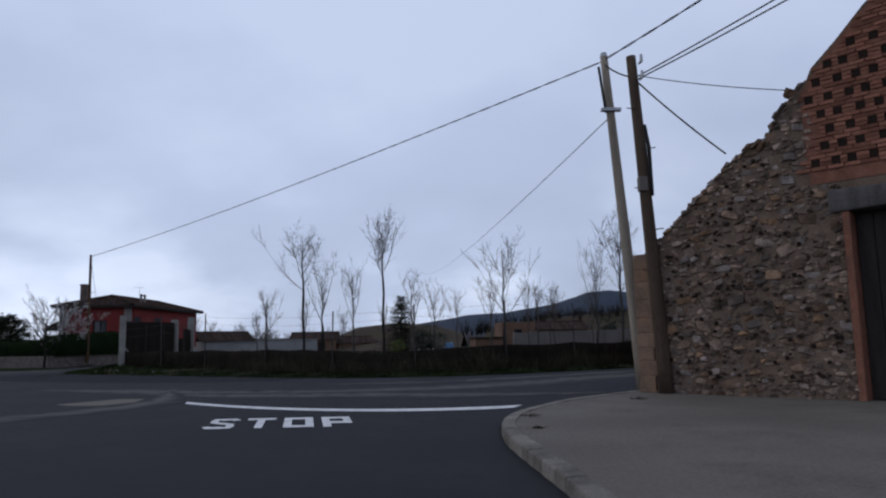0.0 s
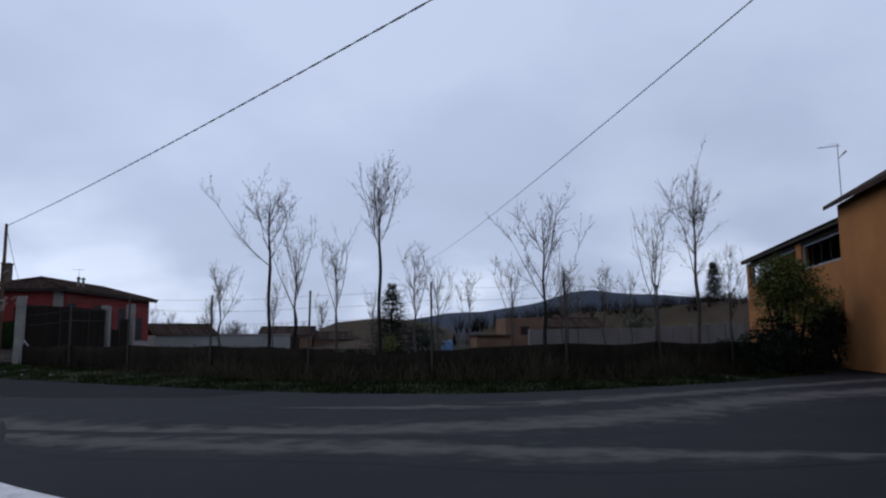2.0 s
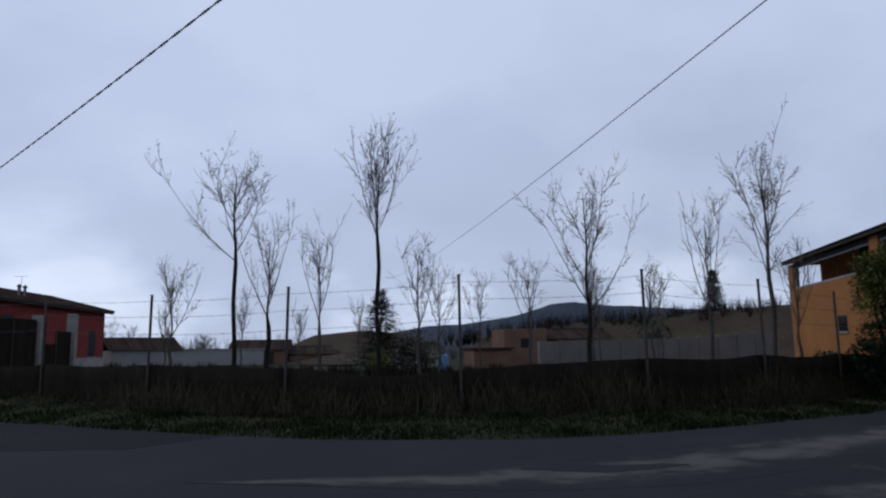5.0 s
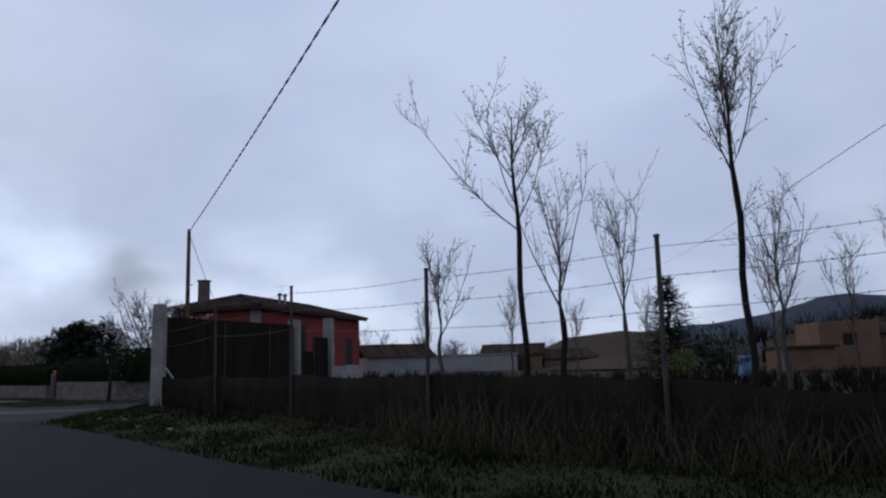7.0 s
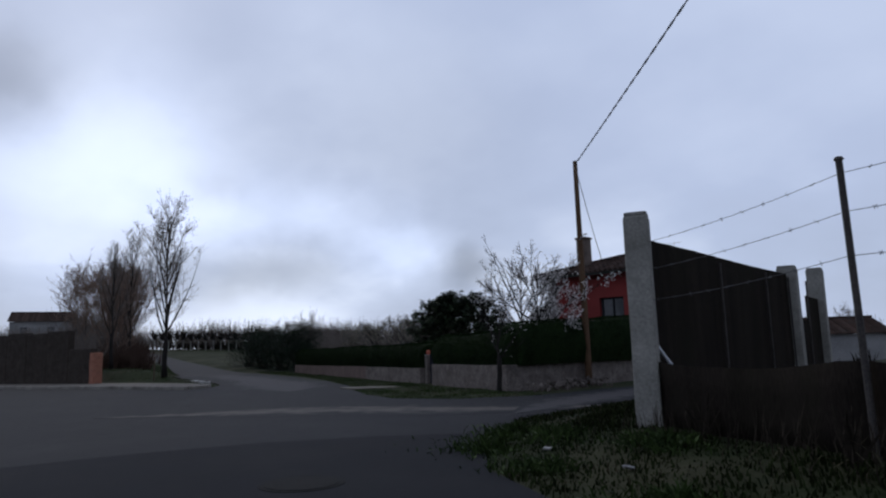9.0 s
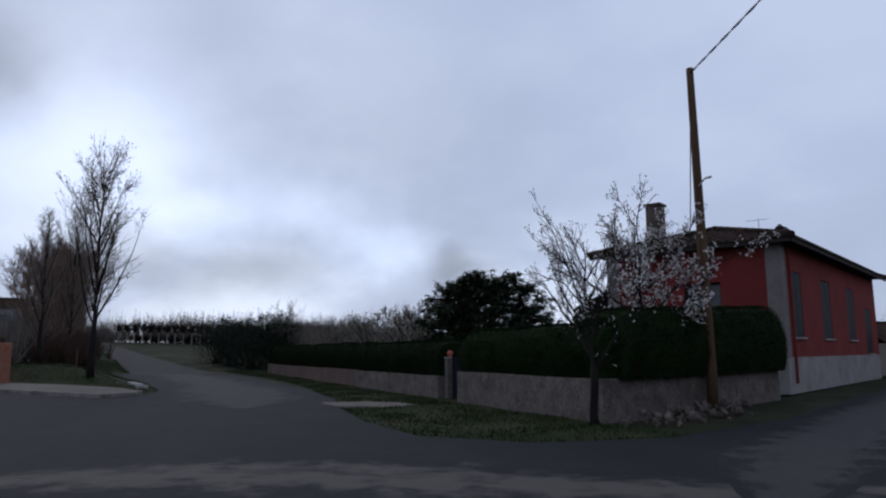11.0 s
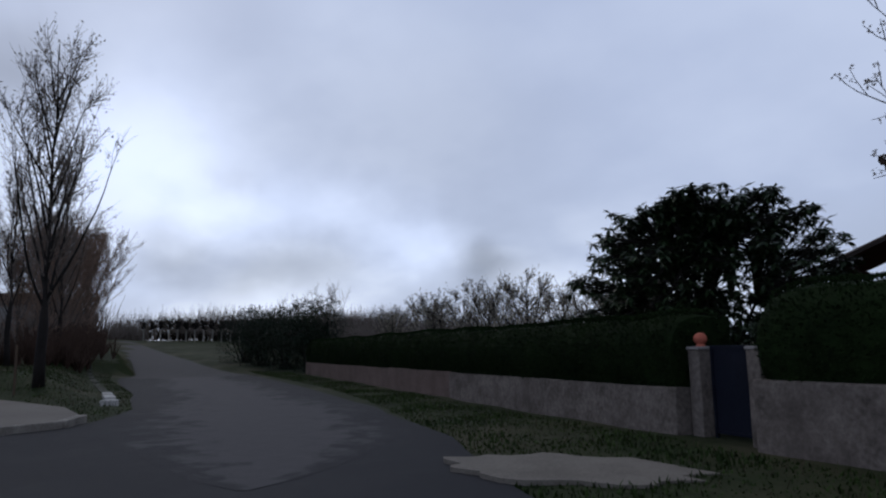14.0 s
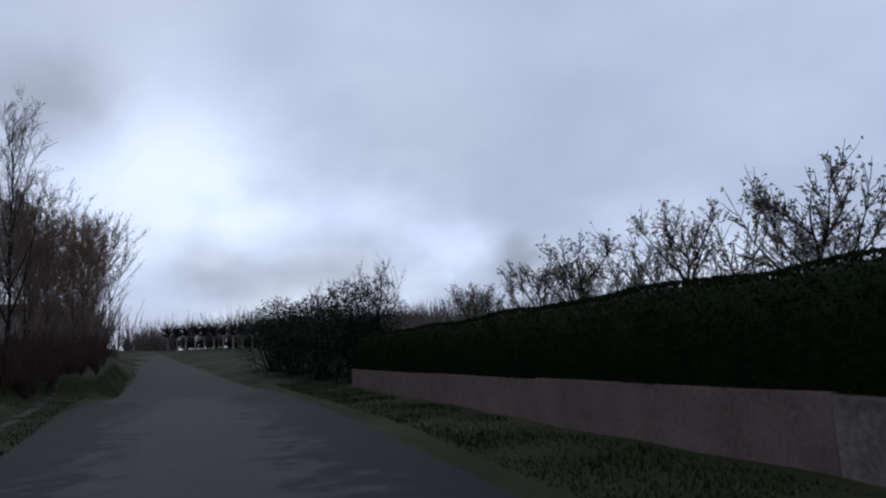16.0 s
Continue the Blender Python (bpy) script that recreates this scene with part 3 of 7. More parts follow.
def lane_far():
    g = Geo()
    pts = []
    for (x0, y0), (x1, y1) in zip(LANE, LANE[1:]):
        pts += [Vector((x0 + (x1 - x0) * i / 8, y0 + (y1 - y0) * i / 8)) for i in range(8)]
    for i, (p, q) in enumerate(zip(pts, pts[1:])):
        n = Vector((-(q - p).y, (q - p).x)).normalized()
        for w in (-3.0, -1.2, 1.2, 3.0):
            e = p + n * w * (1 - 0.35 * min(1, i / 20))
            g.v.append((e.x, e.y, float(far_rise(e.x, e.y)) + 0.02 - 0.03 * abs(w) / 3))
    g.f = [(4 * i + j, 4 * i + 4 + j, 4 * i + 5 + j, 4 * i + 1 + j) for i in range(len(pts) - 2) for j in range(3)]
    solid("road_lane", g, ASPHALT_OLD, "grey asphalt lane running on between verges", "road", kind="structure", smooth=True)


lane_far()
# surfaces laid at other times


def dust_band(name, pts, width, z, mat, label):
    """A wheel-worn band along a curve, 0.5 m pieces, with its own length and cross coordinates."""
    line = []
    for i in range(len(pts) - 1):
        p = [Vector(pts[max(0, i - 1)]), Vector(pts[i]), Vector(pts[i + 1]), Vector(pts[min(len(pts) - 1, i + 2)])]
        k = max(2, int((p[2] - p[1]).length / 0.6))
        for j in range(k):
            t = j / k
            line.append(0.5 * ((2 * p[1]) + (p[2] - p[0]) * t + (2 * p[0] - 5 * p[1] + 4 * p[2] - p[3]) * t * t + (3 * p[1] - p[0] - 3 * p[2] + p[3]) * t ** 3))
    g, run, at = Geo(), 0.0, []
    for i in range(len(line) - 1):
        d = (line[i + 1] - line[i])
        n = Vector((-d.y, d.x)).normalized() * width * (0.85 + 0.3 * noise.noise((run * 0.2, width, z * 99))) * min(1, 0.03 + i / 6, 0.03 + (len(line) - 2 - i) / 6) / 2
        for s in (-1, -0.92, 0.92, 1):
            e = line[i] + n * s
            g.v.append((e.x, e.y, z if abs(s) < 1 else -0.003))
            at.append((run, (s + 1) / 2))
        run += d.length
    g.f = [(4 * i + j, 4 * i + j + 1, 4 * i + j + 5, 4 * i + j + 4)[::-1] for i in range(len(line) - 2) for j in range(3)]
    ob = solid(name, g, mat, label, "road", kind="structure")
    uv = ob.data.uv_layers.new(name="band")
    for lp in ob.data.loops:
        uv.data[lp.index].uv = at[lp.vertex_index]
    return ob


dust_band("road_patch_1", [(44, 37.5), (24, 27.6), (12.1, 23.2), (7.6, 20.2), (4.2, 19.3), (0.5, 19.6), (-3, 21.4), (-7.5, 23.6)], 3.4, 0.005, ASPHALT_DUST, "dusty wheel-worn band across the asphalt")
dust_band("road_patch_5", [(40, 38.5), (22, 30.0), (11.0, 24.6), (6.0, 22.4), (2.5, 22.4), (0.2, 22.9)], 1.9, 0.0065, ASPHALT_DUST, "dusty wheel-worn band across the asphalt")
dust_band("road_patch_6", [(9.5, 16.4), (6.2, 16.9), (4.0, 17.7), (0.5, 18.6), (-3.6, 21.0)], 2.7, 0.0075, ASPHALT_DUST, "dusty wheel-worn band across the asphalt")
dust_band("road_patch_7", [(-6, 8.0), (-3.1, 13.5), (-1.0, 17.0), (-2.2, 22.0)], 1.8, 0.009, ASPHALT_DUST, "dusty wheel-worn band across the asphalt")
dust_band("road_patch_8", [(-12.6, 43.6), (-15.2, 41.5), (-18.3, 40.4), (-20.8, 38.4), (-23.0, 35.8)], 3.4, 0.0085, LANE_DUST, "pale gravelly band across the junction")
dust_band("road_patch_2", [(-26.6, 45.6), (-28.6, 47.3), (-31.5, 49.3), (-35, 51.4), (-40.7, 54.6), (-47.2, 57.8), (-56, 62.2), (-62, 65.2)], 5.3, 0.0055, LANE_WORN, "pale grey worn asphalt of the side lane")
flat_sheet("road_patch_9", [(-16.0, 32.2), (-15.6, 34.0), (-14.9, 35.6), (-13.8, 37.0), (-12.6, 38.0), (-12.1, 37.3), (-10.55, 35.25), (-8.25, 33.55), (-4.25, 30.35), (-1.25, 28.15), (1.2, 26.45), (0.2, 25.2), (-3.4, 25.6), (-7.0, 27.4), (-11.5, 30.2)],
           0.0035, ASPHALT_NEW, "darker asphalt relaid along the field's edge", "road patch")
flat_sheet("road_patch_3", [(5.2, 22.75), (4.9, 22.6), (5.2, 22.4), (5.7, 22.2), (6.2, 22.3), (6.7, 22.5), (6.5, 22.62), (5.9, 22.6)], 0.011, LANE_DUST, "pale concrete patch in the asphalt", "road patch")
flat_sheet("road_patch_4", [(-3.2, 17.2), (-2.6, 16.7), (-1.9, 16.6), (-1.5, 17.3), (-1.6, 18.2), (-2.3, 18.4)], 0.011, CONCRETE, "pale concrete patch in the asphalt", "road patch")
dust_band("lane_gravel", [(-13.9, 41.0), (-14.4, 44.5), (-14.4, 50), (-13.9, 62), (-13.3, 89)], 2.7, 0.009, LANE_WORN, "pale gravel lane between fence and garden wall")
APRON = [(-24.75 + math.cos(a_ * math.pi / 18) * (1.25 + 0.16 * math.sin(a_ * 1.9) + 0.1 * math.sin(a_ * 0.83)) * 0.95 - 0.25 * math.sin(a_ * math.pi / 18),
          48.0 + math.sin(a_ * math.pi / 18) * (0.72 + 0.1 * math.sin(a_ * 1.3)) + 0.3 * math.cos(a_ * math.pi / 18)) for a_ in range(36)]
flat_sheet("concrete_apron", APRON, 0.045, CONCRETE, "pale worn concrete slab across the verge before the gate", "paving slab")


def manhole():
    t = thing("manhole_cover", -11.73, 33.73, 0.0, 0, "dark iron manhole cover set in the asphalt", "manhole cover")
    ring = [(0.42 * math.cos(a * math.pi / 12), 0.42 * math.sin(a * math.pi / 12)) for a in range(24)]
    part("frame", Geo().prism(ring, 0.0, 0.009), IRON_LID, t)
    part("lid", Geo().prism([(x * 0.86, y * 0.86) for x, y in ring], 0.006, 0.014), IRON_LID, t)


manhole()


# ---- painted STOP line and letters
def stop_marks():
    g = Geo()
    k = 28
    for i in range(k + 1):
        x = -0.20 + 7.2 * i / k
        y = 13.85 + 0.092 * (x - 5.6) ** 2
        g.v += [(x, y, 0.012), (x + 0.10 - 0.35 * max(0.0, (i - k + 4) / 4), y - 0.49, 0.012)]
    g.f = [(2 * i, 2 * i + 1, 2 * i + 3, 2 * i + 2) for i in range(k)]
    solid("stop_line", g, PAINT, "white painted stop line, worn at its edges", "road marking")
    # letters: each drawn from bars on a 0.52 by 1.62 m field
    w, h, s = 0.48, 1.38, 0.13

    def bar(g, x0, x1, y0, y1):
        g.add([(x0, y0, 0), (x1, y0, 0), (x1, y1, 0), (x0, y1, 0)], [(0, 1, 2, 3)])
    t = 0.27
    shapes = {
        "S": [(0, w, 0, t), (w - s, w, t, h / 2 - t / 2), (0, w, h / 2 - t / 2, h / 2 + t / 2), (0, s, h / 2 + t / 2, h - t), (0, w, h - t, h)],
        "T": [(w / 2 - s / 2, w / 2 + s / 2, 0, h - t), (0, w, h - t, h)],
        "O": [(0, w, 0, t), (0, s, t, h - t), (w - s, w, t, h - t), (0, w, h - t, h)],
        "P": [(0, s, 0, h - t), (0, w, h - t, h), (w - s, w, h / 2 + t / 2 - 0.1, h - t), (s, w, h / 2 - t / 2 - 0.1, h / 2 + t / 2 - 0.1)],
    }
    marks = thing("stop_lettering", 1.62, 11.6, 0.012, -4.5, "white painted word STOP on the asphalt before the line", "road marking")
    for i, c in enumerate("STOP"):
        g = Geo()
        if c == "S":
            curve = [(w - 0.03, h * 0.80), (w * 0.82, h * 0.93), (w * 0.5, h - t / 2), (w * 0.2, h * 0.92), (0.075, h * 0.76), (w * 0.2, h * 0.60), (w * 0.5, h * 0.5), (w * 0.8, h * 0.40), (w - 0.075, h * 0.24), (w * 0.8, h * 0.08),
                     (w * 0.5, t / 2), (w * 0.18, h * 0.07), (0.03, h * 0.2)]
            for i_, (x_, y_) in enumerate(curve):
                (xa, ya), (xb, yb) = curve[max(0, i_ - 1)], curve[min(len(curve) - 1, i_ + 1)]
                dx, dy = xb - xa, yb - ya
                ln = math.hypot(dx, dy)
                g.v += [(x_ - dy / ln * s * 0.5, y_ + dx / ln * t * 0.5, 0), (x_ + dy / ln * s * 0.5, y_ - dx / ln * t * 0.5, 0)]
            g.f = [(2 * i_, 2 * i_ + 1, 2 * i_ + 3, 2 * i_ + 2) for i_ in range(len(curve) - 1)]
        else:
            for b_ in shapes[c]:
                bar(g, *b_)
        g.v = [(x_ - 0.22 * y_, y_, z_) for x_, y_, z_ in g.v]
        o = part("letter", g, PAINT, marks)
        o.location = (i * 0.625, 0.0, 0)


stop_marks()


# ---- pavements with kerbs
def pavement(name, outline, top, label, kerb_run, mat=CONCRETE):
    slab = solid(name, Geo().prism(outline, -0.05, top), mat, label, "pavement", kind="structure")
    for (x0, y0), (x1, y1) in zip(kerb_run, kerb_run[1:]):
        length, ang = math.hypot(x1 - x0, y1 - y0), math.degrees(math.atan2(y1 - y0, x1 - x0))
        k = max(1, round(length / 0.95))
        for i in range(k):
            g = bevelled(0.008, length / k - 0.008, -0.13, 0.07, -0.12, top + 0.014, 0.028, 0.012, 1)
            o = part("kerbstone", g, KERB, slab)
            f = i / k
            o.matrix_basis = pose(x0 + f * (x1 - x0), y0 + f * (y1 - y0), R.uniform(-0.006, 0.006), 0, 0, ang + R.uniform(-0.5, 0.5))


def rounded(pts, step=0.5):
    """Points along a smooth curve through pts."""
    out = []
    for i in range(len(pts) - 1):
        p = [Vector(pts[max(0, i - 1)]), Vector(pts[i]), Vector(pts[i + 1]), Vector(pts[min(len(pts) - 1, i + 2)])]
        k = max(1, round((p[2] - p[1]).length / step))
        for j in range(k):
            t = j / k
            q = 0.5 * ((2 * p[1]) + (p[2] - p[0]) * t + (2 * p[0] - 5 * p[1] + 4 * p[2] - p[3]) * t * t + (3 * p[1] - p[0] - 3 * p[2] + p[3]) * t ** 3)
            out.append((q.x, q.y))
    return out + [pts[-1]]


CORNER = [(6.16, -8)] + rounded([(6.12, 6.4), (6.04, 9.0), (6.2, 10.6), (6.72, 11.95), (7.7, 13.4), (8.9, 14.5), (10.3, 15.7)])
pavement("pavement_corner", CORNER + [(10.9, 15.3), (15, 11.6), (15, -8)], 0.13, "pale grey concrete pavement at the corner, cracked at its edge", CORNER)
ISLAND = [(-60, 43.2), (-38.5, 45.55), (-33.6, 45.95), (-33.75, 46.9), (-34.6, 47.6)]
pavement("pavement_island", [(-60, 43.2), (-38.5, 45.55), (-33.6, 45.95), (-33.75, 46.9), (-34.6, 47.6), (-37, 48.3), (-41, 48.5), (-46, 48.1), (-60, 45.8)], 0.12,
         "pale concrete pavement with a low kerb", ISLAND)


def crack_clumps():
    for x, y, s in ((6.6, 11.0, 0.16), (9.0, 13.2, 0.2), (6.45, 9.6, 0.1)):
        g = Geo()
        for i in range(60):
            a, r = R.uniform(0, 6.28), R.uniform(0, s)
            p = (x + r * math.cos(a), y + r * 0.8 * math.sin(a), 0.125)
            g.leaf(p, (R.uniform(-1, 1), R.uniform(-1, 1), R.uniform(0.2, 0.8)), (0, 0, 1), R.uniform(0.03, 0.07), 0.02)
        solid("weed_tuft", g, DRY_GRASS, "small dry brown weed tuft in a pavement crack", "weeds", "weeds in the pavement", "stuff")


crack_clumps()

# ---------------------------------------------------------------- distance
def hill(name, crest, dist_back, base_z, mat, label, near=1.0):
    """A long ridge: crest points (x, y, z), falling to both sides; near scales it about the junction."""
    g = Geo()
    crest = [(4 + (x - 4) * near, 20 + (y - 20) * near, 1.2 + (z - 1.2) * near * (0.88 if near < 1 else 1.0)) for x, y, z in crest]
    dist_back *= near
    q_ = 1 / near
    k = len(crest)
    fine = []
    for i in range(k - 1):
        for j in range(10):
            t = j / 10
            p = [crest[i][a] * (1 - t) + crest[i + 1][a] * t for a in range(3)]
            p[2] += 0.07 * p[2] * noise.noise((p[0] * 0.008 * q_, p[1] * 0.008 * q_, 3.0)) + 0.012 * p[2] * noise.noise((p[0] * 0.05 * q_, p[1] * 0.05 * q_, 1.0))
            fine.append(p)
    fine.append(list(crest[-1]))
    rows = [(-1.0, 0.0), (-0.75, 0.14), (-0.5, 0.36), (-0.25, 0.68), (-0.08, 0.93), (0, 1.0), (0.3, 0.6), (0.8, 0.0)]
    for x, y, z in fine:
        n = Vector((x, y)).normalized()
        for s, f in rows:
            q = Vector((x, y)) + n * s * dist_back
            g.v.append((q.x, q.y, base_z + (z - base_z) * f * (1 + 0.05 * noise.noise((q.x * 0.01 * q_, q.y * 0.01 * q_, 0)))))
    m = len(rows)
    g.f = [(i * m + j, (i + 1) * m + j, (i + 1) * m + j + 1, i * m + j + 1) for i in range(len(fine) - 1) for j in range(m - 1)]
    solid(name, g, mat, label, "hill", kind="structure", smooth=True)


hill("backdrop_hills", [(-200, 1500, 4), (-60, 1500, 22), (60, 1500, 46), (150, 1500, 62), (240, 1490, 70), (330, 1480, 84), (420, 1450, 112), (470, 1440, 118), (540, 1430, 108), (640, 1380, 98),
                        (800, 1300, 80), (1000, 1200, 60), (1300, 1000, 40)], 420, -2, HILL_WOOD_HAZE, "blue-grey wooded hills on the horizon", 0.2)
hill("backdrop_ridge", [(-1600, 300, 3), (-1400, 700, 12), (-1100, 1100, 14), (-800, 1300, 16), (-500, 1400, 10), (-200, 1500, 6)], 300, -2, HILL_WOOD_HAZE, "low blue-grey ridge on the horizon", 0.35)
hill("backdrop_mound", [(-6, 92, 1.0), (-1, 90, 3.0), (4, 88, 3.4), (9, 92, 3.1), (13, 95, 2.0)], 12, 0.2, EARTH, "brown earth mound with scrub")
hill("backdrop_bank", [(14, 78, 2.2), (20, 74, 3.2), (28, 70, 3.6), (36, 66, 4.2), (46, 62, 4.6), (70, 60, 4.5)], 9, 0.2, EARTH, "dark brown bank with scrub beyond the field")

# ---------------------------------------------------------------- stone house with a broken gable
def stone_house():
    ax, ay = 9.62, 14.75            # foot of the near corner
    ang = math.degrees(math.atan2(11.9 - 14.75, 12.15 - 9.62))
    t = thing("stone_building", ax, ay, 0.12, ang, "old rubble stone building with a broken sloping gable and brick above", "building")
    # outline of the gable wall along its length u, in height
    top = [(0.0, 2.7), (0.25, 2.88), (0.55, 3.12), (1.01, 3.5), (1.4, 3.85), (1.88, 4.21), (2.29, 4.56), (2.67, 4.7), (2.75, 4.58), (2.91, 4.96), (3.11, 5.25), (3.58, 5.68), (3.67, 5.88), (4.09, 6.26), (4.57, 6.75), (5.5, 7.5), (7.2, 8.2)]
    door0, door1, door_h = 4.05, 6.3, 3.2

    def wall_top(u):
        for (u0, z0), (u1, z1) in zip(top, top[1:]):
            if u0 <= u <= u1:
                return z0 + (z1 - z0) * (u - u0) / (u1 - u0)
        return top[-1][1]
    g = Geo()
    outline = [(0, 0)] + [(u, z - 0.06) for u, z in top] + [(7.2, 0), (door1, 0), (door1, door_h), (door0, door_h), (door0, 0)]
    k = len(outline)
    g.v = [(u, 0.0, z) for u, z in outline] + [(u, 0.55, z) for u, z in outline]
    g.f = [(i, k + i, k + (i + 1) % k, (i + 1) % k) for i in range(k)]
    bm = bmesh.new()
    vs = [bm.verts.new(v) for v in g.v]
    for f in g.f:
        bm.faces.new([vs[i] for i in f])
    for off in (0, k):
        es = [bm.edges.get((vs[off + i], vs[off + (i + 1) % k])) for i in range(k)]
        bmesh.ops.triangle_fill(bm, use_beauty=True, edges=es)
    bmesh.ops.recalc_face_normals(bm, faces=bm.faces[:])
    me = bpy.data.meshes.new("wall")
    bm.to_mesh(me)
    bm.free()
    me.materials.append(MORTAR)
    wall = part("wall", me, MORTAR, t)
    # the returning side walls close the house behind
    part("side_wall", Geo().box(0.0, 0.55, 0.55, 7.5, 0, 2.6), MORTAR, t)
    part("back_wall", Geo().box(0.0, 7.2, 7.5, 8.0, 0, 2.6), MORTAR, t)
    roof = Geo().add([(-0.1, 0.5, 2.75), (7.2, 0.5, 8.05), (7.2, 8.1, 8.05), (-0.1, 8.1, 2.75), (-0.1, 0.5, 2.6), (7.2, 0.5, 7.9), (7.2, 8.1, 7.9), (-0.1, 8.1, 2.6)],
                     [(0, 1, 2, 3), (7, 6, 5, 4), (0, 4, 5, 1), (1, 5, 6, 2), (2, 6, 7, 3), (3, 7, 4, 0)])
    part("roof", roof, ROOF_TILE, t)
    # quoins at the corner
    z = 0.0
    i = 0
    while z < 2.6:
        h = R.uniform(0.26, 0.38)
        w = R.uniform(0.42, 0.58) if i % 2 else R.uniform(0.34, 0.46)
        o = part("quoin", bevelled(0, w, -0.06, 0.2, 0.003, h - 0.003, 0.022, 0.02, 2), TAN_STONE, wall)
        o.location = (-0.035, 0, z)
        z += h
        i += 1
    # rubble stones of all sizes, packed unevenly and proud of the mortar
    kinds = []
    for j in range(11):
        bm = bmesh.new()
        bmesh.ops.create_icosphere(bm, subdivisions=1, radius=0.5)
        for v in bm.verts:
            c = v.co
            c.x, c.y, c.z = (math.copysign(abs(2 * q) ** 0.52 / 2, q) for q in c)
            v.co = c + noise.noise_vector(c * 2.9 + Vector((j * 7.7, 0, 0))) * 0.30
        me = bpy.data.meshes.new("stone")
        bm.to_mesh(me)
        bm.free()
        me.materials.append(STONE)
        kinds.append(me)
    placed, cells = [], {}

    def free(u, z, w, h):
        for cu in range(int(u / 0.3) - 1, int(u / 0.3) + 2):
            for cz in range(int(z / 0.3) - 1, int(z / 0.3) + 2):
                for (u2, z2, w2, h2) in cells.get((cu, cz), ()):
                    if abs(u - u2) < (w + w2) * 0.40 and abs(z - z2) < (h + h2) * 0.39:
                        return False
        return True
    for size, tries in ((0.27, 60), (0.19, 500), (0.14, 2200), (0.095, 6000), (0.06, 9000)):
        for _ in range(tries):
            w = size * R.uniform(0.85, 1.5)
            h = size * R.uniform(0.5, 0.85)
            u, z = R.uniform(0.32, 4.0), R.uniform(0.02, 6.0)
            brick_zone = u > 3.4 + 0.2 * math.sin(z * 3) and z > 3.7
            if brick_zone or z + h * 0.5 > wall_top(u) or u + w / 2 > 4.0 or not free(u, z, w, h):
                continue
            cells.setdefault((int(u / 0.3), int(z / 0.3)), []).append((u, z, w, h))
            placed.append((u, z, w, h))
    loose = Geo()
    for i, (u, z, w, h) in enumerate(placed):
        m = pose(u, R.uniform(0.015, 0.062), z, R.uniform(-12, 12), R.uniform(-18, 18), R.uniform(-12, 12)) @ Matrix.Diagonal((w, R.uniform(0.10, 0.18), h, 1))
        if i < 300:
            o = part("stone", R.choice(kinds), STONE, wall)
            o.matrix_basis = m
        else:
            me = R.choice(kinds)
            loose.add([tuple(m @ v.co) for v in me.vertices], [tuple(q.vertices) for q in me.polygons])
    tagged(part("stone_rest", loose, STONE_SMALL, wall), kind="stuff")
    # dark plugs, coloured as the shade in holes where stones have fallen out
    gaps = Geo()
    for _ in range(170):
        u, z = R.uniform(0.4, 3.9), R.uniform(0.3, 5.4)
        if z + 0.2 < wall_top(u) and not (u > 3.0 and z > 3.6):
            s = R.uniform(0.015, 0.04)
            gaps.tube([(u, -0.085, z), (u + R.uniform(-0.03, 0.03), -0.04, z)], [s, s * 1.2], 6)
    tagged(part("hole_shade_rest", gaps, HOLE_SHADE, wall), kind="stuff")
    # coping stones along the broken slope
    for i in range(34):
        u = 0.1 + i * 0.105
        m = pose(u, 0.12 + R.uniform(-0.05, 0.1), wall_top(u) - 0.05, R.uniform(-15, 15), -38 + R.uniform(-10, 10), R.uniform(-20, 20))
        o = part("coping_stone", R.choice(kinds), STONE, wall)
        o.matrix_basis = m @ Matrix.Diagonal((R.uniform(0.16, 0.3), R.uniform(0.3, 0.5), R.uniform(0.06, 0.10), 1))
    # brickwork over the door; square pigeon holes are shallow, their shade painted on panels
    part("brick_backing", Geo().add([(3.5, -0.012, 3.72), (7.15, -0.012, 3.72), (7.15, -0.012, 8.0), (5.4, -0.012, 7.25), (4.5, -0.012, 6.55), (3.9, -0.012, 5.95), (3.45, -0.012, 5.4)], [(6, 5, 4, 3, 2, 1, 0)]), BRICK, wall)
    bricks, holes = Geo(), Geo()
    row, z = 0, 3.95
    while z < 7.3:
        left = 3.42 + 0.2 * math.sin(z * 3)
        band = row // 4
        open_row = row % 4 in (1, 2) and z < 6.3
        cuts = [3.55 + 0.15 * (band % 2) + k * 0.30 + 0.03 * math.sin(k * 2.1 + band) for k in range(9)] if open_row else []
        u = left + (0.13 if row % 2 else 0)
        while u < 7.1:
            end = min([u + 0.25] + [c for c in cuts if c > u + 0.03])
            inside_hole = [c for c in cuts if c - 0.001 <= u < c + 0.14]
            if inside_hole:
                u = inside_hole[0] + 0.14
                continue
            if z + 0.07 < wall_top(u) - 0.05 and end - u > 0.04:
                bricks.box(u + 0.006, end - 0.006, R.uniform(-0.045, -0.02), 0.1, z + 0.005, z + 0.062)
            u = end + (0.012 if end == u + 0.25 else 0.0)
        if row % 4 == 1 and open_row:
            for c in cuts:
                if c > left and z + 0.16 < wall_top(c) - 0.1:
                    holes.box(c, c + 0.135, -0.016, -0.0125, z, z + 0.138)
        z += 0.072
        row += 1
    tagged(part("brick_rest", bricks, BRICK_JOINED, wall, "weathered red brick courses"), kind="stuff")
    tagged(part("hole_shade_panel", holes, HOLE_SHADE, wall), kind="stuff")
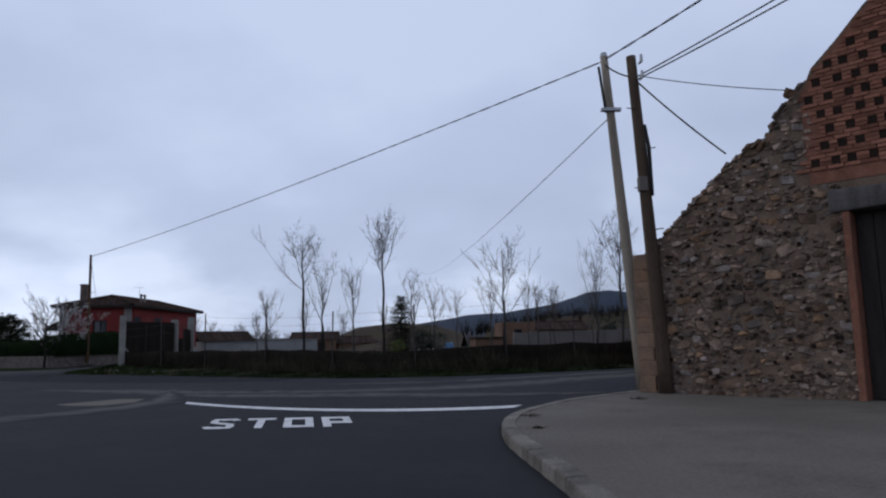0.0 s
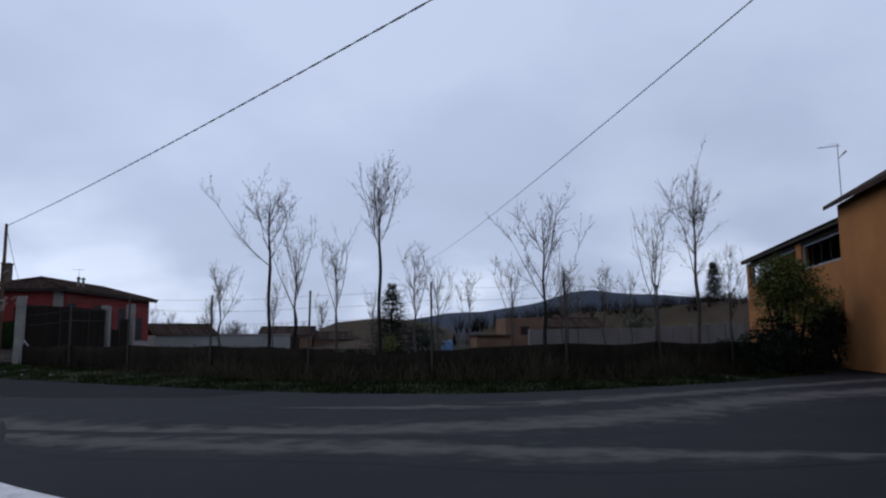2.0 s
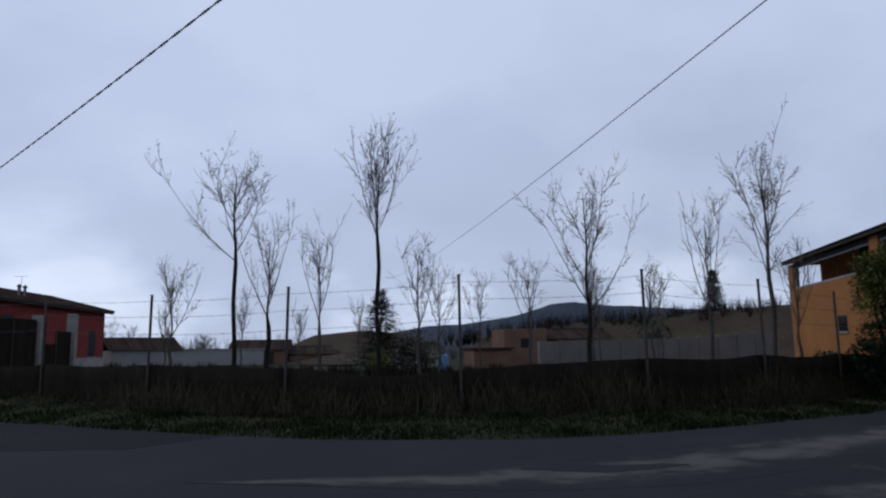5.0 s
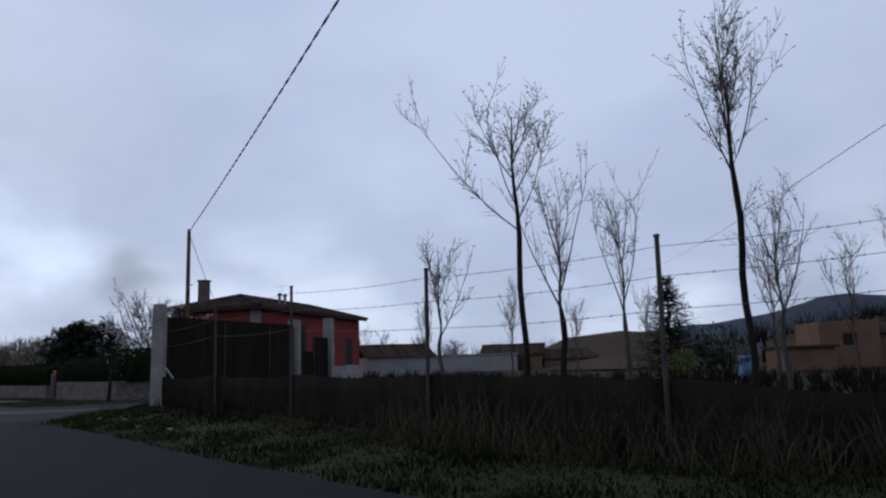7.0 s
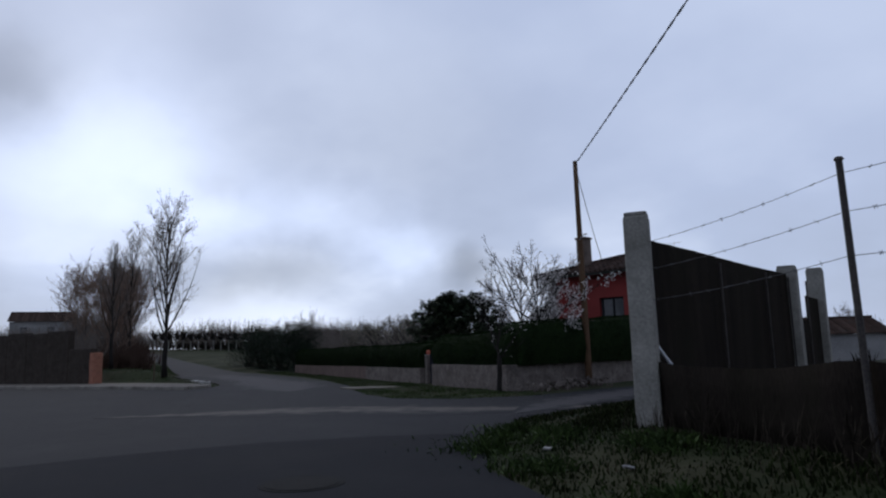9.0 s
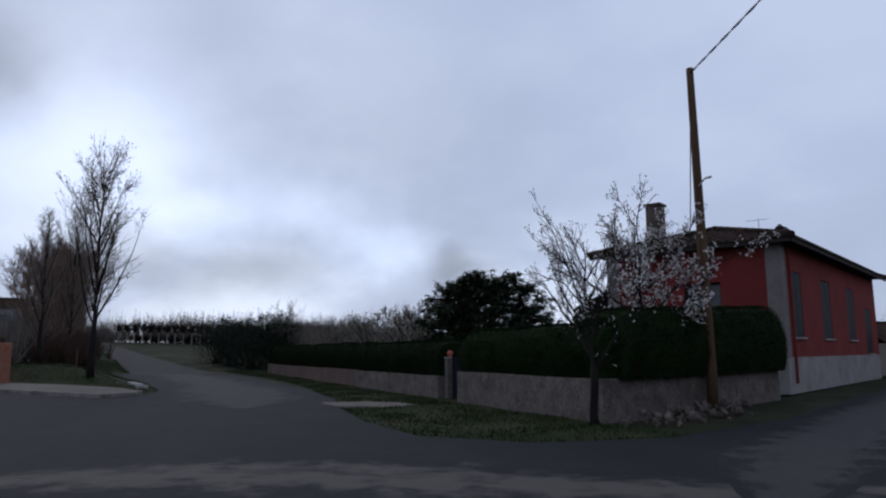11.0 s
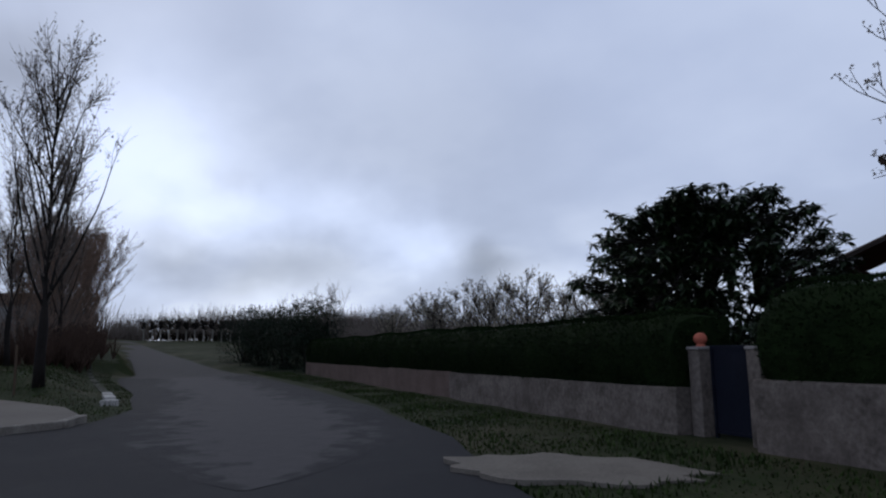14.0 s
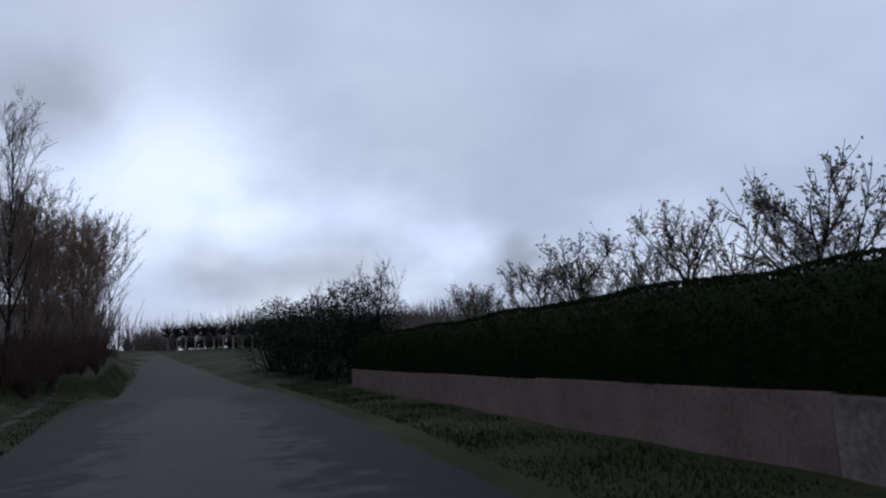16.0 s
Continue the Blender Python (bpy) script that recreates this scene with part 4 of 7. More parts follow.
    # door opening: lintel, jamb, planks
    part("lintel", bevelled(door0 - 0.28, door1 + 0.3, -0.1, 0.3, door_h - 0.02, door_h + 0.36, 0.05, 0.03, 3), OLD_WOOD, t, "grey weathered timber lintel")
    part("jamb", bevelled(door0 - 0.1, door0 + 0.02, -0.05, 0.4, 0.0, door_h - 0.02, 0.02, 0.01), BRICK, t, "reddish worn door jamb")
    door = part("door", Geo().box(door0 + 0.02, door1, 0.30, 0.34, 0, door_h), DARK_WOOD, t, "dark plank barn door")
    for i in range(8):
        u = door0 + 0.03 + i * 0.275
        part("plank", bevelled(u, u + 0.262, 0.255, 0.30, 0.03, door_h - 0.05, 0.008), DARK_WOOD, door)
    return t


stone_house()


# ---------------------------------------------------------------- poles and cables
def pole(x, y, z, top, r0, r1, mat, label, name="utility_pole"):
    """A leaning round pole; top is the offset of its head."""
    t = thing(name, x, y, z, 0, label, "utility pole")
    k = 10
    g = Geo().tube([(top[0] * i / k, top[1] * i / k, top[2] * i / k) for i in range(k + 1)], [r0 + (r1 - r0) * i / k for i in range(k + 1)], 12)
    part("shaft", g, mat, t, smooth=True)
    return t


PA, PB_, PL = Vector((9.98, 15.75, 0.0)), Vector((9.95, 14.30, 0.12)), Vector((-17.2, 50.75, 0.05))
PA_TOP, PB_TOP, PL_TOP = PA + Vector((-0.46, 0.1, 7.8)), PB_ + Vector((-0.30, 0.1, 7.05)), PL + Vector((-0.1, 0.1, 7.75))
a = pole(*PA, PA_TOP - PA, 0.14, 0.085, POLE_PALE, "tall pale weathered pole at the stone building's corner")
g = Geo()
g.tube([(-0.62, 0.02, 7.5), (-0.5, 0.03, 6.4)], [0.03, 0.03], 6)
part("conduit", g, CABLE, a)
part("bracket", bevelled(-0.62, -0.16, -0.06, 0.06, 6.42, 6.5, 0.01), METAL, a)
part("cap", Geo().tube([(-0.46, 0.1, 7.77), (-0.46, 0.1, 7.87)], [0.095, 0.07], 10), METAL, a)
b = pole(*PB_, PB_TOP - PB_, 0.15, 0.10, POLE_DARK, "dark tarred wooden pole standing against the stone wall")
part("meter_box", bevelled(-0.34, -0.17, -0.12, 0.06, 4.1, 4.4, 0.015), CONCRETE, b, "small pale junction box")
g = Geo().tube([(-0.07, -0.07, 4.0), (-0.10, -0.09, 5.0), (-0.15, -0.07, 5.5)], [0.03, 0.045, 0.03], 7)
part("cable_head", g, CABLE, b)
for i in range(6):
    zz = 1.6 + i * 0.85
    s = -1 if i % 2 else 1
    part("climbing_step", Geo().tube([(-0.04 * zz, 0, zz), (-0.04 * zz + s * 0.26, -0.05, zz + 0.02)], [0.012, 0.012], 5), RUST_POST, b)
for zz in (6.5, 6.85):
    part("insulator", Geo().tube([(-0.17, 0.0, zz), (-0.17, -0.16, zz), (-0.17, -0.16, zz + 0.14)], [0.02, 0.035, 0.03], 7), FRAME_WHITE, b)
p = pole(*PL, PL_TOP - PL, 0.125, 0.08, POLE_ORANGE, "brown wooden pole beside the garden wall")
part("street_lamp_arm", Geo().tube([(-0.05, 0.0, 4.9), (0.15, -0.1, 5.05), (0.3, -0.16, 5.05)], [0.02, 0.02, 0.03], 6), METAL, p)


def cable(p0, p1, sag, r, label, mat=CABLE, twist=False):
    p0, p1 = Vector(p0), Vector(p1)
    k = 40
    pts = [p0.lerp(p1, i / k) - Vector((0, 0, sag * 4 * (i / k) * (1 - i / k))) for i in range(k + 1)]
    g = Geo()
    if twist:
        length = (p1 - p0).length
        m = int(length / 0.18)
        side = (p1 - p0).cross(Vector((0, 0, 1))).normalized()
        for ph in (0.0, math.pi):
            q = []
            for i in range(m + 1):
                f = i / m
                c = p0.lerp(p1, f) - Vector((0, 0, sag * 4 * f * (1 - f)))
                w = f * length * 5.2 + ph
                q.append(c + (side * math.cos(w) + Vector((0, 0, 1)) * math.sin(w)) * r * 0.75)
            g.tube(q, [r * 0.7] * len(q), 4)
    else:
        g.tube(pts, [r] * len(pts), 5)
    return solid("overhead_cable", g, mat, label, "cable", "overhead cables")


cable(PL_TOP - Vector((0, 0, 0.12)), PA_TOP - Vector((0, 0, 0.12)), 0.25, 0.017, "thick black twisted power cable between two poles", twist=True)
cable(PA_TOP - Vector((0, 0, 0.1)), (20.0, -4.0, 11.5), 0.5, 0.020, "thick black twisted power cable leading off overhead", twist=True)
cable(PA_TOP + Vector((0.05, 0, -1.5)), (9.5, 150, 15.5), 1.2, 0.012, "thin grey telephone cable crossing the field", WIRE)
cable(PB_TOP - Vector((0, 0, 0.5)), (19.0, -3.0, 10.2), 0.5, 0.016, "thin grey wire leading off overhead", WIRE)
cable(PB_TOP - Vector((0, 0, 0.56)), (19.3, -3.0, 10.1), 0.55, 0.016, "thin grey wire leading off overhead", WIRE)
cable(PA_TOP - Vector((0, 0, 0.2)), PB_TOP - Vector((0, 0, 0.45)), 0.06, 0.018, "black cable between the two poles")
cable(PB_TOP - Vector((0, 0, 0.45)), (11.05, 13.35, 4.75), 0.05, 0.018, "black service cable down to the wall top")
cable(PB_TOP - Vector((0, 0, 0.4)), (12.2, 12.6, 5.75), 0.06, 0.010, "thin wire to the building", WIRE)
cable(PL_TOP - Vector((0, 0, 0.15)), (-19.6, 57.6, 4.75), 0.15, 0.014, "thin service cable to the red house", CABLE)


# ---------------------------------------------------------------- field fence
def fence():
    top_z = [2.6, 2.74, 2.72, 2.48, 2.51, 2.68, 2.77, 2.66, 2.55, 2.55]
    root = thing("field_fence", FENCE[1][0], FENCE[1][1], ground_z(*FENCE[1]), 0, "dark screened wire fence with steel posts and barbed wire", "fence")
    ox, oy, oz = root.location
    inv = Matrix.Translation((-ox, -oy, -oz))
    tops = []
    for i, (x, y) in enumerate(FENCE):
        z = ground_z(x, y)
        lean = (R.uniform(-0.04, 0.04), R.uniform(-0.04, 0.04))
        zt = top_z[i]
        tops.append(Vector((x + lean[0], y + lean[1], zt)))
        if i:
            g = Geo().tube([(x, y, z - 0.1), (x + lean[0], y + lean[1], zt)], [0.030, 0.028], 8)
            g.v = [tuple(inv @ Vector(v)) for v in g.v]
            post = part("post", g, RUST_POST, root)
            gc = Geo().tube([(x + lean[0], y + lean[1], zt - 0.005), (x + lean[0], y + lean[1], zt + 0.02)], [0.042, 0.03], 8)
            gc.v = [tuple(inv @ Vector(v)) for v in gc.v]
            part("cap", gc, RUST_POST, post)
    # barbed wires on the upper posts
    for drop in (0.12, 0.45, 0.82):
        for p0, p1 in zip(tops, tops[1:]):
            g = Geo()
            k = 12
            pts = [p0.lerp(p1, j / k) - Vector((0, 0, drop + 0.16 * (j / k) * (1 - j / k))) for j in range(k + 1)]
            g.tube(pts, [0.0035] * len(pts), 4)
            n = int((p1 - p0).length / 0.28)
            for j in range(1, n):
                c = p0.lerp(p1, j / n) - Vector((0, 0, drop + 0.16 * (j / n) * (1 - j / n)))
                for a_ in range(2):
                    d = Vector((R.uniform(-1, 1), R.uniform(-1, 1), R.uniform(-1, 1))).normalized() * 0.024
                    g.tube([c - d, c + d], [0.003, 0.003], 3)
            g.v = [tuple(inv @ Vector(v)) for v in g.v]
            part("barbed_wire", g, WIRE, root)
    # the low dark screen with dead growth in it
    for (x0, y0), (x1, y1) in zip(FENCE, FENCE[1:]):
        length = math.hypot(x1 - x0, y1 - y0)
        k = int(length / 0.3)
        g = Geo()
        for j in range(k + 1):
            f = j / k
            x, y = x0 + f * (x1 - x0), y0 + f * (y1 - y0)
            z = ground_z(x, y)
            w = 0.06 * noise.noise((x * 1.3, y * 1.3, 0))
            h = 1.04 - 0.22 * math.exp(-((x - 4.0) / 2.2) ** 2) - z + 0.05 + 0.05 * noise.noise((x * 0.9, y * 0.9, 5)) + 0.012 * noise.noise((x * 4, y * 4, 5)) - 0.05 * math.sin(math.pi * f)
            for s in (0.0, 0.33, 0.66, 1.0):
                ww = w + 0.03 * noise.noise((x * 2, y * 2, s * 3))
                g.v.append((x + ww * 0.6, y + ww + 0.05, z - 0.05 + s * h))
        g.f = [(j * 4 + s, (j + 1) * 4 + s, (j + 1) * 4 + s + 1, j * 4 + s + 1) for j in range(k) for s in range(3)]
        g.v = [tuple(inv @ Vector(v)) for v in g.v]
        net = part("screen", g, SHADE_NET, root, smooth=True)
        so = net.modifiers.new("thickness", "SOLIDIFY")
        so.thickness = 0.012
    return root


fence()


def brush_row():
    """Dead stems and brambles caught in the wire: nobody could count them."""
    g = Geo()
    for (x0, y0), (x1, y1) in zip(FENCE, FENCE[1:]):
        length = math.hypot(x1 - x0, y1 - y0)
        dx, dy = (x1 - x0) / length, (y1 - y0) / length
        for j in range(int(length * 60)):
            f = R.random()
            off = abs(R.gauss(0, 0.3)) - 0.06
            x, y = x0 + f * (x1 - x0) + dy * off, y0 + f * (y1 - y0) - dx * off
            z = (0.05 + 0.24 * float(smooth_step(3.0, -9.0, x))) * (1 - 0.3 * min(1, off))
            h = R.uniform(0.15, 0.7) * (1.04 - 0.22 * math.exp(-((x - 4.0) / 2.2) ** 2) - z) * (1 - 0.45 * min(1, off)) * (1.0 + 0.35 * noise.noise((x * 0.8, y * 0.8, 2)))
            lean = R.uniform(-0.35, 0.35)
            tip = Vector((x + dx * lean * h, y + dy * lean * h, z + h))
            b_ = Vector((x, y, z - 0.05))
            w = Vector((dx, dy, 0)) * R.uniform(0.003, 0.009)
            m_ = b_.lerp(tip, 0.55) + Vector((R.uniform(-0.06, 0.06), R.uniform(-0.06, 0.06), 0))
            g.add([tuple(b_ - w), tuple(b_ + w), tuple(m_ + w), tuple(tip), tuple(m_ - w)], [(0, 1, 2, 4), (4, 2, 3)])
    solid("dead_brush", g, BRUSH, "dark brown dead stems grown through the fence", "dry brush", kind="stuff")


brush_row()


def dry_grass_row():
    """Olive and straw-coloured dead grass standing against the screen."""
    g = Geo()
    rng = random.Random(77)
    for (x0, y0), (x1, y1) in zip(FENCE, FENCE[1:]):
        length = math.hypot(x1 - x0, y1 - y0)
        dx, dy = (x1 - x0) / length, (y1 - y0) / length
        for _ in range(int(length * 230)):
            f, off = rng.random(), rng.uniform(0.04, 0.75)
            x, y = x0 + f * (x1 - x0) + dy * off, y0 + f * (y1 - y0) - dx * off
            thick = noise.noise((x * 0.55, y * 0.55, 3)) + 0.5 * noise.noise((x * 1.7, y * 1.7, 8)) - 0.75 + 1.05 * float(smooth_step(-6.5, 0.5, x))
            if thick < rng.uniform(-0.5, 0.4):
                continue
            z = ground_z(x, y)
            h = rng.uniform(0.15, 0.42 + 0.42 * float(smooth_step(-6.5, 0.5, x))) * (1.0 + 0.5 * thick) * (1 - 0.4 * off)
            b_ = Vector((x, y, z - 0.04))
            tip = b_ + Vector((rng.gauss(0, 0.24), rng.gauss(0, 0.24), h))
            m_ = b_.lerp(tip, 0.55) + Vector((rng.gauss(0, 0.04), rng.gauss(0, 0.04), 0.05))
            w = Vector((dx, dy, 0)) * rng.uniform(0.003, 0.008)
            g.add([tuple(b_ - w), tuple(b_ + w), tuple(m_ + w), tuple(tip), tuple(m_ - w)], [(0, 1, 2, 4), (4, 2, 3)])
    solid("dry_grass", g, DEAD_GRASS, "olive and straw-coloured dead grass along the fence", "dry grass", kind="stuff")


dry_grass_row()


def corner_posts():
    x, y = FENCE[0]
    z = 0.2
    t = thing("concrete_post", x, y, z, 18, "tall weathered concrete corner post of the field fence", "post", "concrete gate posts")
    part("shaft", bevelled(-0.15, 0.15, -0.15, 0.15, -0.3, 2.62, 0.03, 0.012, 3), CONCRETE_POST, t)
    part("top_crust", bevelled(-0.138, 0.138, -0.138, 0.138, 2.61, 2.67, 0.03, 0.02, 2), CONCRETE_POST, t)
    part("stay", Geo().tube([(0.05, 0.2, 1.15), (0.75, 0.6, 0.0)], [0.028, 0.028], 7), METAL, t, "thin steel stay bar")
    for px, py, h in ((-9.8, 46.05, 2.72), (-9.95, 50.0, 3.0)):
        o = thing("concrete_post", px, py, 0.15, 5, "weathered concrete gate post behind the fence", "post", "concrete gate posts")
        part("shaft", bevelled(-0.2, 0.2, -0.2, 0.2, -0.3, h, 0.035, 0.014, 3), CONCRETE_POST, o)
        part("top_crust", bevelled(-0.18, 0.18, -0.18, 0.18, h - 0.01, h + 0.05, 0.03, 0.02, 2), CONCRETE_POST, o)
    # tall dark sheet fence along the lane
    root = thing("side_fence", -9.62, 37.45, 0.15, 1.3, "tall dark brown sheet fence along the lane", "fence")
    n = 12
    for i in range(n):
        y0 = 0.0 + i * (12.6 / n)
        h = 2.42 + 0.24 * i / n
        if i == 9:                # the low piece beside the gate post
            h = 1.6
        if i > 9:
            h = 2.2
        g = Geo()
        m = 14
        for j in range(m + 1):
            yy = y0 + j * (12.6 / n) / m
            xx = 0.02 * math.sin(yy * 0.9) + 0.008 * noise.noise((yy * 2.3, 1.0, 4.0))
            top = h + 0.3 * j / (m * n) if i < 9 else h
            g.v += [(xx, yy, -0.15), (xx, yy, top), (xx + 0.008, yy, top), (xx + 0.008, yy, -0.15)]
        g.f = [(j * 4 + s, (j + 1) * 4 + s, (j + 1) * 4 + (s + 1) % 4, j * 4 + (s + 1) % 4) for j in range(m) for s in range(4)]
        part("sheet", g, SHADE_NET, root)
    for i in (0, 3, 6, 8, 10):
        part("rail_post", Geo().tube([(0.06, i * 12.6 / n, -0.2), (0.06, i * 12.6 / n, 2.3 + 0.3 * i / n)], [0.022, 0.022], 6), RUST_POST, root)


corner_posts()

# ---------------------------------------------------------------- trees
def turned(d, ang, rng):
    """d tilted by about ang radians to a random side."""
    d = Vector(d)
    a = d.orthogonal().normalized()
    q = Matrix.Rotation(rng.uniform(0, 2 * math.pi), 3, d) @ a
    return (d * math.cos(ang) + q * math.sin(ang)).normalized()


def limb(g, p, d, length, r, rng, n=6, up=0.12, wob=0.12, taper=0.35, sides=6):
    """One tapering limb that bends up; gives back its points, directions and radii."""
    pts, dirs, rad = [Vector(p)], [Vector(d)], [r]
    for i in range(n):
        d = (d + Vector((rng.uniform(-wob, wob), rng.uniform(-wob, wob), rng.uniform(-wob, wob) + up))).normalized()
        pts.append(pts[-1] + d * length / n)
        dirs.append(d)
        rad.append(r * (1 - (1 - taper) * (i + 1) / n))
    g.tube(pts, rad, sides)
    return pts, dirs, rad


def buds(g, p, rng, s):
    for _ in range(2):
        d = Vector((rng.uniform(-1, 1), rng.uniform(-1, 1), rng.uniform(-0.3, 1))).normalized() * s
        e = d.orthogonal().normalized() * s * 0.35
        f = d.cross(e).normalized() * s * 0.35
        q = Vector(p) + Vector((rng.uniform(-s, s), rng.uniform(-s, s), 0))
        g.add([tuple(q + e), tuple(q - e * 0.5 + f), tuple(q - e * 0.5 - f), tuple(q + d)], [(0, 1, 3), (1, 2, 3), (2, 0, 3), (0, 2, 1)])


def bare_tree(name, x, y, h, fork, seed, label, r0=0.09, spread=0.42, limbs=5, twigs=6, category="tree", group="", bark=None, twig_mat=None, bud=0.03, lean=(0, 0),
              leaf_geo=None, leaf_mat=None, leaf_rate=0.0, leaf_size=0.05, z=None, first=None, depth2=4, droop=0.10, thin=0.33, leaf_name="blossom", reach=(0.7, 0.92), twig_r=0.006, leader=0.5):
    """A leafless tree: trunk, ascending limbs, side branches, fine twigs with buds."""
    rng = random.Random(seed)
    bark, twig_mat = bark or BARK, twig_mat or TWIG
    zz = ground_z(x, y) if z is None else z
    t = thing(name, x, y, zz - 0.05, rng.uniform(0, 360) if first is None else 0, label, category, group)
    r0 *= 0.86
    trunk, wood, arms = Geo(), Geo(), []
    fine = wood
    leaves = Geo()
    h = h * 0.93
    top = h * 0.84
    k = 12
    pts = [Vector((lean[0] * (i / k) ** 1.5 + 0.03 * math.sin(i * 1.3 + seed), lean[1] * (i / k) ** 1.5 + 0.03 * math.cos(i * 1.7 + seed), top * i / k)) for i in range(k + 1)]
    trunk.tube(pts, [r0 * (1.25 if i == 0 else 1) * (1 - 0.25 * i / k) * (1.0 if top * i / k <= fork else leader * (1 - 0.85 * (top * i / k - fork) / (top - fork))) + 0.006 for i in range(k + 1)], 9)

    def along(zq):
        f = max(0.0, min(0.999, zq / top)) * k
        i = int(f)
        return pts[i].lerp(pts[i + 1], f - i)

    def twig(p, d, ln):
        q, _, _ = limb(fine, p, d, ln, twig_r, rng, 3, droop * 0.6, 0.16, 0.5, 3)
        if bud:
            for b_ in q[1:]:
                if rng.random() < 0.4:
                    buds(fine, b_, rng, bud * rng.uniform(0.7, 1.5))
        if leaf_rate:
            for _ in range(int(leaf_rate) + (rng.random() < leaf_rate % 1)):
                c = q[rng.randrange(1, len(q))] + Vector((rng.uniform(-1, 1), rng.uniform(-1, 1), rng.uniform(-1, 1))) * leaf_size * 1.2
                for _ in range(3):
                    dd = Vector((rng.uniform(-1, 1), rng.uniform(-1, 1), rng.uniform(-1, 1)))
                    leaves.leaf(c, dd, (rng.uniform(-1, 1), 0.2, 1), leaf_size * rng.uniform(0.7, 1.3), leaf_size * 0.8)

    def dress(ps, ds, rs, ln, count):
        for _ in range(count):
            i = rng.randrange(1, len(ps))
            f = rng.random()
            p_ = ps[i - 1].lerp(ps[i], f)
            dd = turned(ds[i], rng.uniform(0.35, 0.75), rng)
            l2 = ln * rng.uniform(0.16, 0.40)
            q, e, r_ = limb(wood, p_, dd, l2, min(max(0.013, 2.2 * twig_r), max(0.008, 1.3 * twig_r, rs[i] * 0.45)), rng, 4, droop, 0.14, 0.45, 4)
            for _ in range(twigs):
                j = rng.randrange(1, len(q))
                twig(q[j - 1].lerp(q[j], rng.random()), turned(e[j], rng.uniform(0.3, 0.9), rng), rng.uniform(0.2, 0.55) * (0.6 + 0.05 * h))
            twig(q[-1], e[-1], rng.uniform(0.2, 0.4))
    for i in range(limbs):
        zq = fork + (top - fork) * (i / max(1, limbs)) ** 1.1 * 0.82
        a = i * 2.4 + rng.uniform(-0.4, 0.4) + seed
        sp = spread * rng.uniform(0.8, 1.25)
        d = Vector((math.cos(a) * math.sin(sp), math.sin(a) * math.sin(sp), math.cos(sp)))
        ln = (h - zq) * rng.uniform(*reach)
        if first and i < len(first):
            ang_, sp, ln = first[i]
            ln = min(ln, (h - zq) * 1.02 / math.cos(sp))
            d = Vector((math.cos(radians(ang_)) * math.sin(sp), math.sin(radians(ang_)) * math.sin(sp), math.cos(sp)))
        arm = Geo()
        ps, ds, rs = limb(arm, along(zq), d, ln, max(0.016, r0 * thin * (1 - 0.4 * i / limbs)), rng, 8, droop, 0.08, 0.2, 6)
        arms.append(arm)
        dress(ps, ds, rs, ln, depth2 + 2)
    ps = [along(fork + (top - fork) * i / 6) for i in range(7)]
    dress(ps, [Vector((0, 0, 1))] * 7, [r0 * 0.5] * 7, (h - fork) * 0.5, depth2 + 1)
    part("trunk", trunk, bark, t, smooth=True)
    for arm in arms:
        part("limb", arm, bark, t, smooth=True)
    part("crown", wood, twig_mat, t)
    if leaves.v:
        tagged(part(leaf_name, leaves, leaf_mat, t), kind="stuff")
    return t


GROVE = "young trees in the field"
TALL = "tall bare young poplar with budding twigs, in the field"
YOUNG = "slender bare young tree with budding twigs, in the field"
bare_tree("tree", -0.2, 35.7, 8.1, 3.8, 11, TALL, 0.070, 0.32, 7, 6, bud=0.034, depth2=4, group=GROVE, bark=BARK_DARK, lean=(-0.1, 0), leader=0.85, thin=0.26, first=[(190, 0.95, 3.5), (20, 0.55, 2.4), (185, 0.42, 2.4), (350, 0.6, 1.8), (175, 0.7, 1.7), (10, 0.45, 1.5)])
bare_tree("tree", 3.8, 34.2, 7.75, 4.3, 5, TALL, 0.068, 0.30, 7, 6, bud=0.034, depth2=5, group=GROVE, bark=BARK_DARK, leader=0.8, thin=0.27, first=[(180, 0.42, 2.6), (5, 0.45, 2.7), (260, 0.35, 3.0), (90, 0.3, 3.0)])
bare_tree("tree", 9.6, 33.9, 6.9, 2.2, 8, "broad bare young tree with budding twigs, in the field", 0.075, 0.5, 8, 6, bud=0.034, depth2=4, group=GROVE, bark=BARK_DARK, leader=0.8, thin=0.28, first=[(10, 0.72, 2.7), (185, 0.66, 2.7), (60, 0.6, 2.8)])
bare_tree("tree", 15.7, 34.9, 8.4, 3.3, 15, TALL, 0.078, 0.42, 8, 7, bud=0.034, depth2=4, group=GROVE, leader=0.85, thin=0.27)
bare_tree("tree", 0.5, 37.6, 6.0, 2.3, 21, YOUNG, 0.085, 0.42, 6, 4, group=GROVE, bark=BARK_DARK)
bare_tree("tree", 2.0, 39.4, 5.9, 2.2, 23, YOUNG, 0.07, 0.33, 6, 4, group=GROVE)
bare_tree("tree", -2.3, 37.2, 4.4, 1.6, 27, YOUNG, 0.055, 0.40, 5, 4, group=GROVE)
bare_tree("tree", 5.2, 37.6, 5.2, 1.9, 31, YOUNG, 0.065, 0.45, 6, 4, group=GROVE)
bare_tree("tree", 6.7, 44.5, 5.4, 1.6, 33, YOUNG, 0.07, 0.5, 7, 4, group=GROVE)
bare_tree("tree", 15.2, 37.7, 6.9, 2.4, 37, YOUNG, 0.075, 0.38, 7, 4, group=GROVE)
